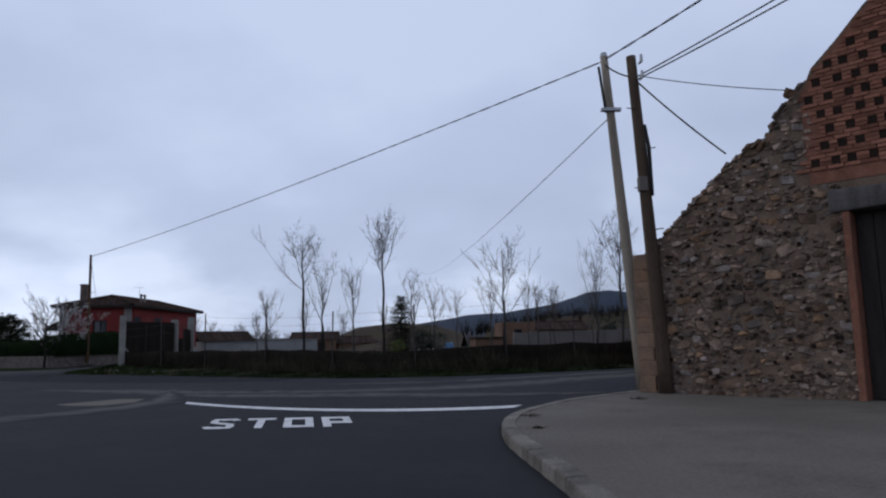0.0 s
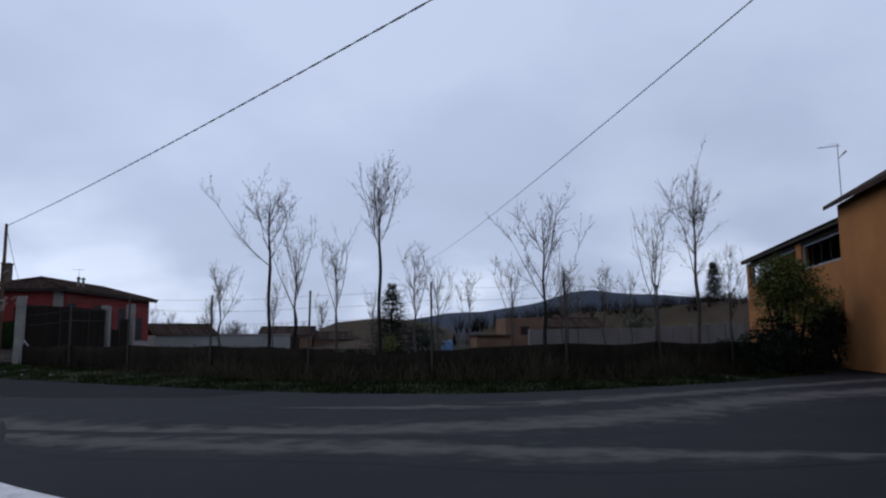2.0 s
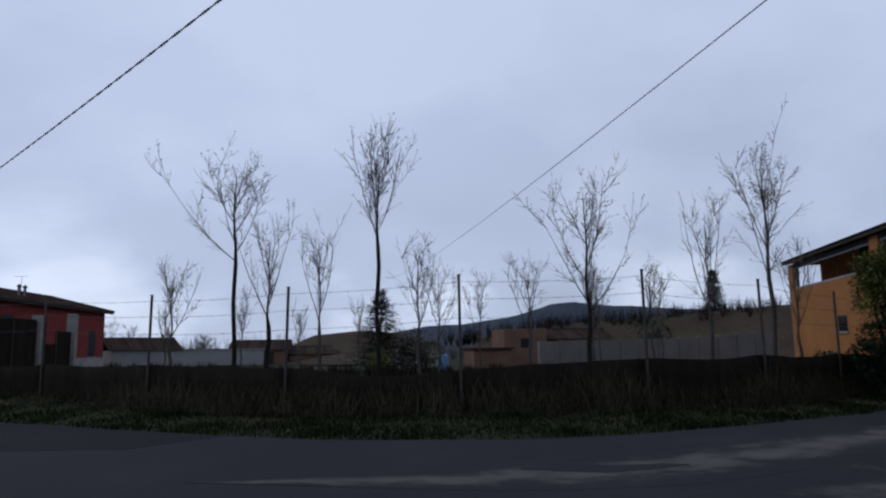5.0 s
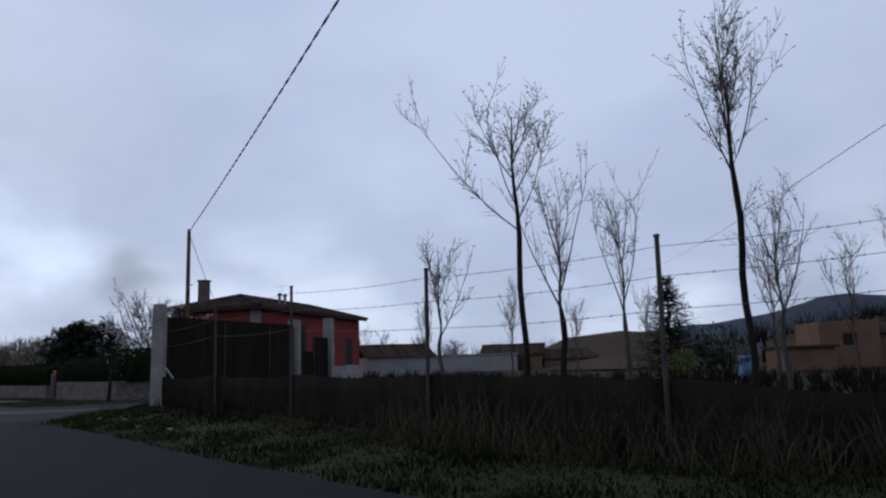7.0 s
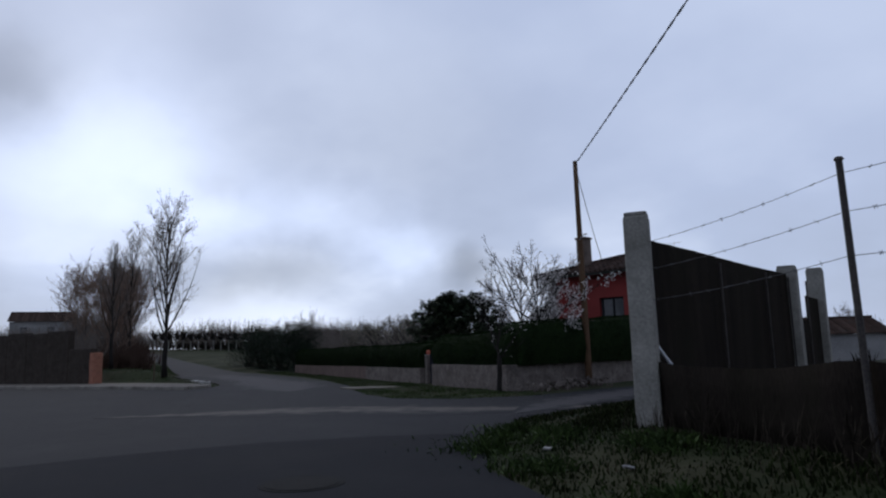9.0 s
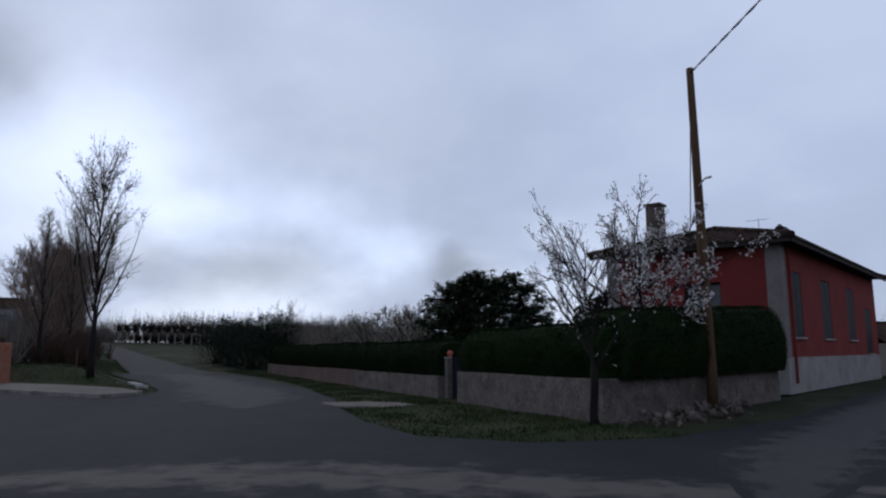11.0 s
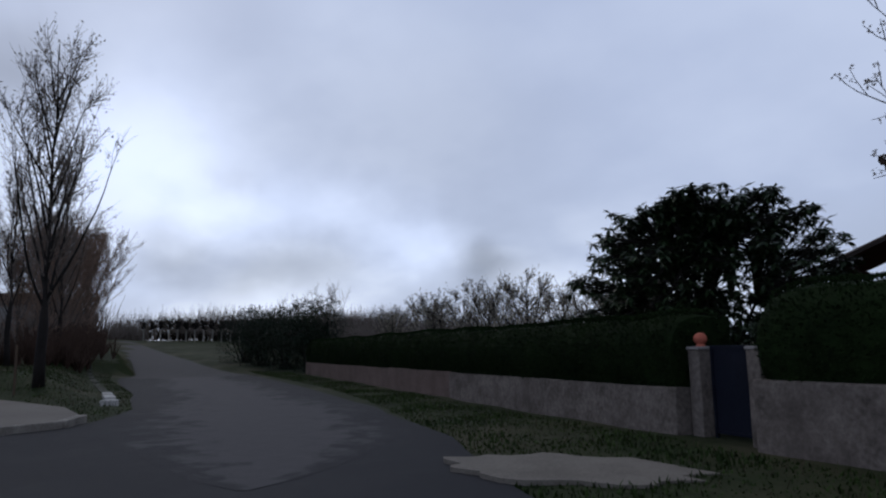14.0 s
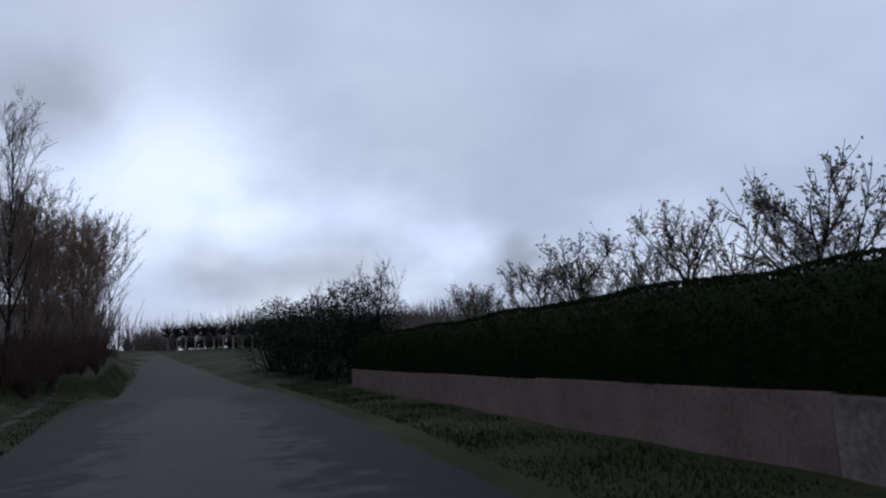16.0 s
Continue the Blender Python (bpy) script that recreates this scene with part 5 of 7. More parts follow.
bare_tree("tree", 10.0, 42.1, 5.5, 1.8, 39, YOUNG, 0.065, 0.5, 6, 4, group=GROVE)
bare_tree("tree", 13.2, 44.0, 5.0, 2.0, 41, YOUNG, 0.055, 0.3, 5, 4, group=GROVE)
bare_tree("tree", 18.6, 38.0, 5.6, 1.8, 43, YOUNG, 0.06, 0.5, 6, 4, group=GROVE)
for i, (x, y, h) in enumerate(((-1.6, 46.0, 3.9), (0.6, 49.0, 3.6), (3.4, 51.0, 4.1), (7.9, 41.5, 4.2), (11.9, 40.2, 4.8), (14.6, 47.0, 4.6), (17.2, 46.0, 5.0), (12.6, 36.6, 4.3), (-4.2, 44.0, 3.2))):
    bare_tree("sapling", x, y, h, h * 0.35, 60 + i, "thin bare sapling with a few twigs, in the field", 0.035, 0.3, 4, 4, group="saplings in the field")


def bush(name, x, y, w, d, h, seed, label, leaf_mat, count, size, lobes=9, category="bush", z=None, bark=None, group="", core=0.72, lift=0.0, low=0.28):
    """A leafy shrub: stems within and many leaves on uneven clumps with gaps."""
    rng = random.Random(seed)
    t = thing(name, x, y, (ground_z(x, y) if z is None else z) - 0.04, 0, label, category, group)
    stems, leaves = Geo(), Geo()
    balls = []
    for i in range(lobes):
        a, r = rng.uniform(0, 6.28), rng.uniform(0.15, 0.85) ** 0.7
        zc = lift + (h - lift) * rng.uniform(low, 0.8)
        f = 1 - 0.55 * max(0, zc / h - 0.45)
        c = Vector((math.cos(a) * r * w / 2 * 0.7 * f, math.sin(a) * r * d / 2 * 0.7 * f, zc))
        balls.append((c, rng.uniform(0.26, 0.42) * min(w, d, h * 1.2) * 0.8))
        limb(stems, (rng.uniform(-0.1, 0.1) * w, rng.uniform(-0.1, 0.1) * d, 0), (c - Vector((0, 0, 0))).normalized(), c.length * 1.05, 0.03 + 0.008 * h, rng, 5, 0.03, 0.1, 0.3, 5)
    per = count // lobes
    for c, r in balls:
        for _ in range(per):
            v = Vector((rng.gauss(0, 1), rng.gauss(0, 1), rng.gauss(0, 1))).normalized()
            rr = r * (core + (1.08 - core) * rng.random() ** 0.6) * (1 + 0.22 * noise.noise(v * 2.2 + c))
            p = c + Vector((v.x * rr * w / max(w, d) * 1.1, v.y * rr * d / max(w, d) * 1.1, v.z * rr * 0.85))
            if p.z < 0.03 or p.z > h * 1.05:
                continue
            dd = (v + Vector((rng.uniform(-0.8, 0.8), rng.uniform(-0.8, 0.8), rng.uniform(-0.6, 0.5)))).normalized()
            leaves.leaf(p, dd, (rng.uniform(-0.5, 0.5), rng.uniform(-0.5, 0.5), 1), size * rng.uniform(0.6, 1.3), size * rng.uniform(0.32, 0.5))
    tagged(part("woody_core", stems, bark or BARK_DARK, t), kind="stuff")
    part("foliage", leaves, leaf_mat, t)
    return t


bush("shrub", 17.3, 31.9, 2.5, 2.3, 4.05, 3, "tall yellow-green evergreen shrub by the road", LEAF_BRIGHT, 12000, 0.12, 16, lift=1.5, core=0.5)
for i, (x, y, w, h) in enumerate(((15.95, 30.75, 1.9, 1.55), (17.3, 31.75, 2.3, 2.1), (19.0, 32.9, 2.5, 2.25), (20.8, 34.15, 2.5, 2.3), (22.6, 35.4, 2.5, 2.2))):
    bush("shrub", x, y, w, w * 0.8, h, 400 + i, "dense dark green overgrown hedge shrub by the road", LEAF_CONIFER, 6500, 0.11, 14, group="dark shrubs by the road", low=0.12)
bush("shrub", 20.0, 33.9, 2.0, 1.6, 2.9, 4, "dull olive shrub among the dark hedge by the road", LEAF_BRIGHT, 4500, 0.11, 10, lift=1.3, core=0.5)
bush("shrub", 15.4, 31.9, 2.2, 1.6, 1.2, 7, "low dark green bramble at the road's edge", LEAF_DARK, 3500, 0.09, 8)


def conifer(x, y, h, w, seed, label, mat=None):
    rng = random.Random(seed)
    t = thing("conifer", x, y, ground_z(x, y) - 0.05, 0, label, "conifer")
    trunk, fol = Geo(), Geo()
    trunk.tube([(0, 0, 0), (0, 0, h * 0.5), (0, 0, h)], [0.02 * h, 0.013 * h, 0.01], 7)
    k = int(h * 7)
    for i in range(k):
        f = i / k
        zc = h * (0.06 + 0.92 * f) + rng.uniform(-0.1, 0.1)
        r = w / 2 * (1 - f) ** 0.75 + 0.08
        for j in range(9):
            a = j * 0.9 + i * 1.9 + rng.uniform(-0.2, 0.2)
            d = Vector((math.cos(a), math.sin(a), rng.uniform(-0.35, 0.15) + 0.25 * f))
            rr = r * rng.uniform(0.55, 1.1)
            trunk.tube([(0, 0, zc), tuple(Vector((0, 0, zc)) + d * rr)], [0.02, 0.006], 3)
            for m in range(15):
                p = Vector((0, 0, zc + rng.gauss(0, 0.08))) + d * rr * rng.uniform(0.2, 1.05)
                fol.leaf(p, d + Vector((rng.uniform(-0.7, 0.7), rng.uniform(-0.7, 0.7), rng.uniform(-0.5, 0.2))), (0, 0, 1), rng.uniform(0.18, 0.4) * (0.5 + 0.05 * h), 0.08 + 0.004 * h)
    part("trunk", trunk, BARK_DARK, t)
    part("needles", fol, mat or LEAF_CONIFER, t)
    return t


conifer(4.6, 53.8, 4.6, 3.9, 2, "dark green broad conifer beyond the young trees")
conifer(46.0, 94.0, 10.8, 5.2, 3, "tall dark conifer beyond the field")
bush("shrub", 6.9, 54.5, 3.4, 2.6, 2.4, 12, "round dark green shrub beyond the field", LEAF_DARK, 4000, 0.14, 9)
bush("shrub", 4.3, 48.5, 1.3, 1.3, 1.5, 13, "small yellow-green shrub in the field", LEAF_BRIGHT, 1500, 0.1, 7)
bush("shrub", 21.5, 57.0, 3.2, 2.6, 3.4, 14, "dark green shrub before the pale wall", LEAF_DARK, 3000, 0.16, 8)


# ---------------------------------------------------------------- buildings beyond the field
def gable_roof(g, x0, x1, y0, y1, z0, z1, over=0.3, tile=0.22):
    """Two slopes of tile rows, ridge along x."""
    ym = (y0 + y1) / 2
    n = max(6, int((x1 - x0 + 2 * over) / tile))
    w = (x1 - x0 + 2 * over) / n
    for side in (-1, 1):
        ye = (y0 - over) if side < 0 else (y1 + over)
        for i in range(n):
            xa = x0 - over + i * w
            g.add([(xa, ye, z0), (xa + w * 0.5, ye, z0 + 0.05), (xa + w, ye, z0), (xa, ym, z1), (xa + w * 0.5, ym, z1 + 0.05), (xa + w, ym, z1)], [(0, 1, 4, 3), (1, 2, 5, 4)])
    g.box(x0 - over, x1 + over, ym - 0.12, ym + 0.12, z1 - 0.02, z1 + 0.09)


def far_buildings():
    # long pale wall across the back of the field
    for (x0, y0, h0), (x1, y1, h1) in (((12.9, 51.3, 1.70), (19.8, 52.0, 1.75)), ((19.8, 52.0, 1.75), (27.5, 53.5, 2.15))):
        ln = math.hypot(x1 - x0, y1 - y0)
        t = thing("boundary_wall", x0, y0, ground_z(x0, y0) - 0.1, math.degrees(math.atan2(y1 - y0, x1 - x0)), "long pale block wall across the back of the field", "wall", "boundary walls")
        k = 6
        for i in range(k):
            a, b_ = ln * i / k, ln * (i + 1) / k
            part("panel", Geo().box(a + 0.01, b_ - 0.01, -0.1, 0.1, 0, h0 + (h1 - h0) * (i + 0.5) / k + R.uniform(-0.03, 0.03)), PALE_WALL, t)
            part("pier", bevelled(a - 0.12, a + 0.12, -0.15, 0.15, 0, h0 + (h1 - h0) * i / k + 0.02, 0.02), PALE_WALL, t)
    # earthen house behind it: a block with a low tiled range beside it
    t = thing("farm_house", 13.7, 64.0, 0.1, 0, "reddish earth-walled farm building with a low tile roof", "house")
    part("wall", bevelled(0, 3.1, 0, 4.5, 0, 2.62, 0.04, 0.03, 2), ADOBE, t)
    part("wall", Geo().box(3.1, 8.0, 0.4, 5.0, 0, 1.85), ADOBE, t)
    g = Geo()
    gable_roof(g, 3.35, 8.0, 0.4, 5.0, 1.85, 2.62)
    tagged(part("roof", g, ROOF_TILE, t), kind="stuff")
    part("window", Geo().box(1.2, 1.9, -0.03, 0.02, 1.3, 1.95), GLASS_DARK, t)
    t = thing("farm_shed", 11.0, 61.0, 0.1, 4, "low earth-coloured shed wall behind the field", "shed")
    part("wall", bevelled(0, 2.6, 0, 3, 0, 1.2, 0.04, 0.03, 2), ADOBE, t)
    part("roof", Geo().box(-0.15, 2.75, -0.2, 3.2, 1.2, 1.32), ROOF_TILE, t)
    t = thing("tarpaulin", 8.1, 57.0, ground_z(8.1, 57.0), 0, "bright blue tarpaulin over a stack", "tarpaulin")
    part("sheet", bevelled(0, 0.7, 0, 0.7, -0.05, 0.95, 0.12, 0.08, 3), BLUE_TARP, t)
    t = thing("stacked_sheets", 5.4, 56.0, ground_z(5.4, 56.0), 0, "low pale stack of white sheets", "stack")
    for i in range(4):
        part("sheet", bevelled(-0.1 * i, 1.9 - 0.05 * i, 0, 0.9, 0.15 * i - 0.02, 0.15 * i + 0.13, 0.02, 0.02), WHITE_PLASTIC, t)
    # long low whitewashed shed beyond the red house
    t = thing("long_shed", -15.6, 73.0, 0.1, 30.4, "long low whitish shed, partly under a dark roof", "shed")
    part("wall", Geo().box(0, 12.5, 0, 5, 0, 1.5), SHED_WALL, t)
    part("coping", Geo().box(5.6, 12.6, -0.1, 5.1, 1.5, 1.58), PLINTH, t)
    g = Geo()
    gable_roof(g, 0, 5.2, 0, 5, 1.5, 2.5)
    tagged(part("roof", g, ROOF_TILE, t), kind="stuff")
    for x, y, w, h, ridge in ((-7.9, 80.8, 5.0, 1.45, 2.35), (-2.8, 82.0, 4.6, 1.0, 1.75)):
        t = thing("low_house", x, y, 0.1, 3, "low earth-walled house with a sagging tile roof", "house", "low houses beyond the field")
        part("wall", bevelled(0, w, 0, 6, 0, h, 0.04, 0.03, 2), ADOBE, t)
        g = Geo()
        gable_roof(g, 0, w, 0, 6, h, ridge)
        tagged(part("roof", g, ROOF_TILE, t), kind="stuff")
        part("door", Geo().box(w * 0.6, w * 0.6 + 0.8, -0.04, 0.02, 0, h * 0.85), DARK_WOOD, t)


far_buildings()
for i, (x, y, h, w) in enumerate(((-20.0, 84, 5.4, 3.2), (-17.8, 85, 4.4, 3.0), (-14.8, 84.5, 3.9, 3.4), (-10.8, 83.5, 3.2, 2.5))):
    bare_tree("bushy_tree", x, y, h, 0.8, 90 + i, "grey bare bushy tree behind the sheds", 0.08, 0.6, 9, 9, group="bushy trees behind the sheds", droop=0.05)


def ochre_house():
    # local x runs along the long gallery side towards the road, y into the house
    t = thing("ochre_house", 24.4, 47.0, 0.05, -106.1, "ochre-rendered house with a roofed upper gallery", "house")
    L, D, E = 15.2, 7.0, 5.12
    part("wall", Geo().box(0, L, 0, 0.3, 0, 3.9).box(0, 0.3, 0.3, D, 0, 3.9).box(0, 0.3, 1.5, D, 3.9, E).box(0.3, L, D - 0.3, D, 0, E), OCHRE, t)
    rise = 1.6 / (D + 0.55)
    part("end_gable", Geo().add([(u, y, z) for u in (0.0, 0.3) for y, z in ((0.3, E + 0.003), (D, E + 0.003), (D, E + rise * (D + 0.25) - 0.01), (0.3, E + rise * 0.55 - 0.01))], [(0, 3, 2, 1), (4, 5, 6, 7), (0, 1, 5, 4), (1, 2, 6, 5), (2, 3, 7, 6), (3, 0, 4, 7)]), OCHRE, t)
    part("gallery_floor", Geo().box(0.3, L, 0.3, D - 0.3, 3.7, 3.85), OCHRE, t)
    # added panel in dark shutter colour, standing in for the gallery's shaded depth
    part("gallery_shade_panel", Geo().box(1.9, L, 2.6, 2.8, 3.85, E + 0.6), SHUTTER, t)
    spans = ((0.6, 9.0), (9.7, 14.95))
    edges = [0.0] + [e for s in spans for e in s] + [L]
    for u0, u1 in zip(edges[::2], edges[1::2]):
        part("pier", Geo().box(u0, u1, 0, 0.3, 3.9, E), OCHRE, t)
    for u0, u1 in spans:
        part("beam", Geo().box(u0, u1, 0.02, 0.28, E - 0.16, E), DARK_WOOD, t)
        win = part("gallery_frame", Geo().box(u0, u1, 0.10, 0.17, 3.91, 3.99), GALLERY_FRAME, t, "pale blue-grey painted gallery frame")
        for u in (u0 + 0.04, u1 - 0.04):
            part("frame_post", Geo().box(u - 0.035, u + 0.035, 0.1, 0.17, 3.99, E - 0.16), GALLERY_FRAME, win)
        part("frame_head", Geo().box(u0, u1, 0.1, 0.17, E - 0.24, E - 0.165), GALLERY_FRAME, win)
        for j in range(1, 5):
            u = u0 + (u1 - u0) * j / 5
            part("mullion", Geo().box(u - 0.015, u + 0.015, 0.12, 0.15, 3.99, E - 0.24), DARK_WOOD, win)
    roof = part("roof", Geo().add([(-0.08, -0.25, E), (L, -0.25, E), (L, D + 0.3, E + 1.6), (-0.08, D + 0.3, E + 1.6), (-0.08, -0.25, E + 0.12), (L, -0.25, E + 0.12), (L, D + 0.3, E + 1.72), (-0.08, D + 0.3, E + 1.72)],
                                 [(0, 3, 2, 1), (4, 5, 6, 7), (0, 1, 5, 4), (1, 2, 6, 5), (2, 3, 7, 6), (3, 0, 4, 7)]), DARK_WOOD, t)
    g = Geo()
    n = 62
    for i in range(n):
        x0, x1 = -0.1 + i * (L + 0.1) / n, -0.1 + (i + 1) * (L + 0.1) / n
        xm = (x0 + x1) / 2
        g.add([(x0, -0.3, E + 0.12), (xm, -0.3, E + 0.2), (x1, -0.3, E + 0.12), (x0, D + 0.3, E + 1.73), (xm, D + 0.3, E + 1.8), (x1, D + 0.3, E + 1.73)], [(0, 1, 4, 3), (1, 2, 5, 4)])
    tagged(part("tile_rest", g, ROOF_TILE, roof), kind="stuff")
    # taller part towards the road
    g = Geo()
    o = [(-0.35, 0), (9.5, 0), (9.5, 6.6), (4.6, 8.6), (-0.35, 5.7)]
    g.v = [(L, y, z) for y, z in o] + [(L + 9.0, y, z) for y, z in o]
    g.f = [(0, 4, 3, 2, 1), (5, 6, 7, 8, 9)] + [(i, (i + 1) % 5, 5 + (i + 1) % 5, 5 + i) for i in range(5)]
    part("gable_wall", g, OCHRE, t)
    g = Geo()
    for ya, za, yb, zb in ((-0.75, 5.55, 4.6, 8.68), (9.9, 6.5, 4.6, 8.68)):
        g.add([(L - 0.2, ya, za), (L + 9.2, ya, za), (L + 9.2, yb, zb), (L - 0.2, yb, zb), (L - 0.2, ya, za + 0.15), (L + 9.2, ya, za + 0.15), (L + 9.2, yb, zb + 0.15), (L - 0.2, yb, zb + 0.15)],
              [(0, 3, 2, 1), (4, 5, 6, 7), (0, 1, 5, 4), (0, 4, 7, 3), (1, 2, 6, 5)])
    part("gable_roof", g, ROOF_TILE, t)
    w = part("window", Geo().box(5.6, 6.45, -0.02, 0.02, 1.75, 2.4), GLASS_DARK, t)
    part("sill", bevelled(5.5, 6.55, -0.07, 0.02, 1.67, 1.75, 0.01), PLINTH, w)
    a_ = thing("roof_aerial", 20.55, 33.2, 5.9, -60, "thin metal television aerial on the ochre house", "aerial")
    part("mast", Geo().tube([(0, 0, -0.3), (0, 0, 2.3)], [0.022, 0.018], 6), METAL, a_)
    part("boom", Geo().tube([(-0.75, 0.1, 2.32), (0.1, 0, 2.2)], [0.014, 0.014], 5), METAL, a_)
    for i in range(6):
        part("element", Geo().tube([(-0.7 + i * 0.13, -0.14, 2.31), (-0.7 + i * 0.13, 0.2, 2.31)], [0.006, 0.006], 4), METAL, a_)
    part("reflector", Geo().tube([(0.02, 0, 1.75), (0.25, 0.1, 2.0)], [0.012, 0.045], 5), METAL, a_)


ochre_house()

# ---------------------------------------------------------------- red house
def red_house():
    ang = 3.5                     # local x runs east along the south front, y north
    W, L, E = 5.5, 15.0, 4.46
    sx, sy = -22.4, 57.5        # south-west corner
    t = thing("red_house", sx, sy, 0.05, -ang, "red-rendered single-storey house with a hipped clay tile roof", "house")

    def holes_wall(length, openings, axis):
        """One wall mesh, 0.35 thick, with openings cut through; axis 0 along x, 1 along y."""
        us = sorted({0.0 if axis == 0 else 0.35, length} | {e for o in openings for e in o[:2]})
        zs = sorted({0.0, E} | {e for o in openings for e in o[2:]})

        def solid_cell(i, j):
            if not (0 <= i < len(us) - 1 and 0 <= j < len(zs) - 1):
                return False
            u, z = (us[i] + us[i + 1]) / 2, (zs[j] + zs[j + 1]) / 2
            return not any(a < u < b_ and z0 < z < z1 for a, b_, z0, z1 in openings)
        g = Geo()
        at, n = {}, len(zs)
        for i, u in enumerate(us):
            for j, z in enumerate(zs):
                for w in (0.0, 0.35):
                    at[i, j, w] = len(g.v)
                    g.v.append((u, w, z) if axis == 0 else (W - w, u, z))
        for i in range(len(us) - 1):
            for j in range(n - 1):
                if not solid_cell(i, j):
                    continue
                for w in (0.0, 0.35):
                    g.f.append(tuple(at[i + p, j + q, w] for p, q in ((0, 0), (1, 0), (1, 1), (0, 1))))
                for di, dj, c in ((-1, 0, ((0, 0), (0, 1))), (1, 0, ((1, 0), (1, 1))), (0, -1, ((0, 0), (1, 0))), (0, 1, ((0, 1), (1, 1)))):
                    if not solid_cell(i + di, j + dj):
                        (p, q), (r, s) = c
                        g.f.append((at[i + p, j + q, 0.0], at[i + r, j + s, 0.0], at[i + r, j + s, 0.35], at[i + p, j + q, 0.35]))
        return part("wall", g, RED_WALL, t)
    south = [(2.6, 3.75, 1.75, 3.35)]
    east = [(0.85, 2.15, 1.65, 3.65), (4.8, 6.1, 1.65, 3.65), (8.9, 10.2, 1.65, 3.65), (12.3, 13.6, 1.1, 3.0)]
    holes_wall(W, south, 0)
    holes_wall(L, east, 1)
    part("wall", Geo().box(0, 0.35, 0.35, L, 0, E), RED_WALL, t)
    part("wall", Geo().box(0.35, W - 0.35, L - 0.35, L, 0, E), RED_WALL, t)
    part("plinth", Geo().box(-0.03, W + 0.03, -0.03, 0.0, 0, 1.05), PLINTH, t, "grey rough plinth")
    part("plinth", Geo().box(W, W + 0.03, 0.0, L, 0, 1.05), PLINTH, t, "grey rough plinth")
    part("corner_pilaster", Geo().box(W - 0.4, W + 0.035, -0.035, 0.42, 1.05, E - 0.05), GREY_STONE, t, "grey stone corner strip")
    part("corner_pilaster", Geo().box(-0.035, 0.4, -0.035, 0.4, 1.05, E - 0.05), GREY_STONE, t, "grey stone corner strip")
    part("downpipe", Geo().tube([(W + 0.1, 0.55, E - 0.1), (W + 0.1, 0.55, 0.3)], [0.04, 0.04], 8), RED_WALL, t, "red painted downpipe")
    for a, b_, z0, z1 in south:
        w = part("window", Geo().box(a, b_, 0.2, 0.23, z0, z1), GLASS_DARK, t)
        part("frame", Geo().box(a, a + 0.07, 0.14, 0.2, z0, z1).box(b_ - 0.07, b_, 0.14, 0.2, z0, z1).box((a + b_) / 2 - 0.03, (a + b_) / 2 + 0.03, 0.14, 0.2, z0, z1).box(a, b_, 0.14, 0.2, z1 - 0.07, z1), SHUTTER, w)
        part("sill", bevelled(a - 0.08, b_ + 0.08, -0.07, 0.2, z0 - 0.07, z0, 0.012), PLINTH, w)
    for a, b_, z0, z1 in east:
        w = part("window", Geo().box(W - 0.25, W - 0.22, a, b_, z0, z1), SHUTTER, t)
        for j in range(2):
            y0 = a + j * (b_ - a) / 2
            part("shutter", bevelled(W - 0.06, W - 0.01, y0 + 0.01, y0 + (b_ - a) / 2 - 0.01, z0 + 0.02, z1 - 0.02, 0.008), SHUTTER, w)
        part("sill", bevelled(W - 0.2, W + 0.07, a - 0.08, b_ + 0.08, z0 - 0.07, z0, 0.012), PLINTH, w)
    # hipped roof laid with rows of curved tiles
    ov = 0.5
    z0, z1 = E, E + 0.95
    x0, x1, y0, y1 = -ov, W + ov, -ov, L + ov
    xm = W / 2
    r0, r1 = y0 + (xm - x0), y1 - (xm - x0)
    g = Geo()
    tile = 0.24

    # east and west slopes: rows run up to the ridge or to the hips
    n = int((y1 - y0) / tile)
    for side in (-1, 1):
        xe = x1 if side > 0 else x0
        for i in range(n):
            ya, yb = y0 + (y1 - y0) * i / n, y0 + (y1 - y0) * (i + 1) / n
            ym = (ya + yb) / 2
            f = min(1.0, (ym - y0) / (r0 - y0), (y1 - ym) / (y1 - r1))
            xt = xe + (xm - xe) * f
            zt = z0 + (z1 - z0) * f
            k = max(1, int(f * 9))
            for j in range(k):
                fa, fb = j / k, (j + 1) / k
                xa, xb = xe + (xt - xe) * fa, xe + (xt - xe) * fb
                za, zb = z0 + (zt - z0) * fa + 0.03, z0 + (zt - z0) * fb + 0.01
                g.add([(xa, ya, za), (xa, ym, za + 0.07), (xa, yb, za), (xb, ya, zb), (xb, ym, zb + 0.07), (xb, yb, zb), (xa, ym, za - 0.03)], [(0, 1, 4, 3), (1, 2, 5, 4), (0, 6, 1), (1, 6, 2)])
    n = int((x1 - x0) / tile)
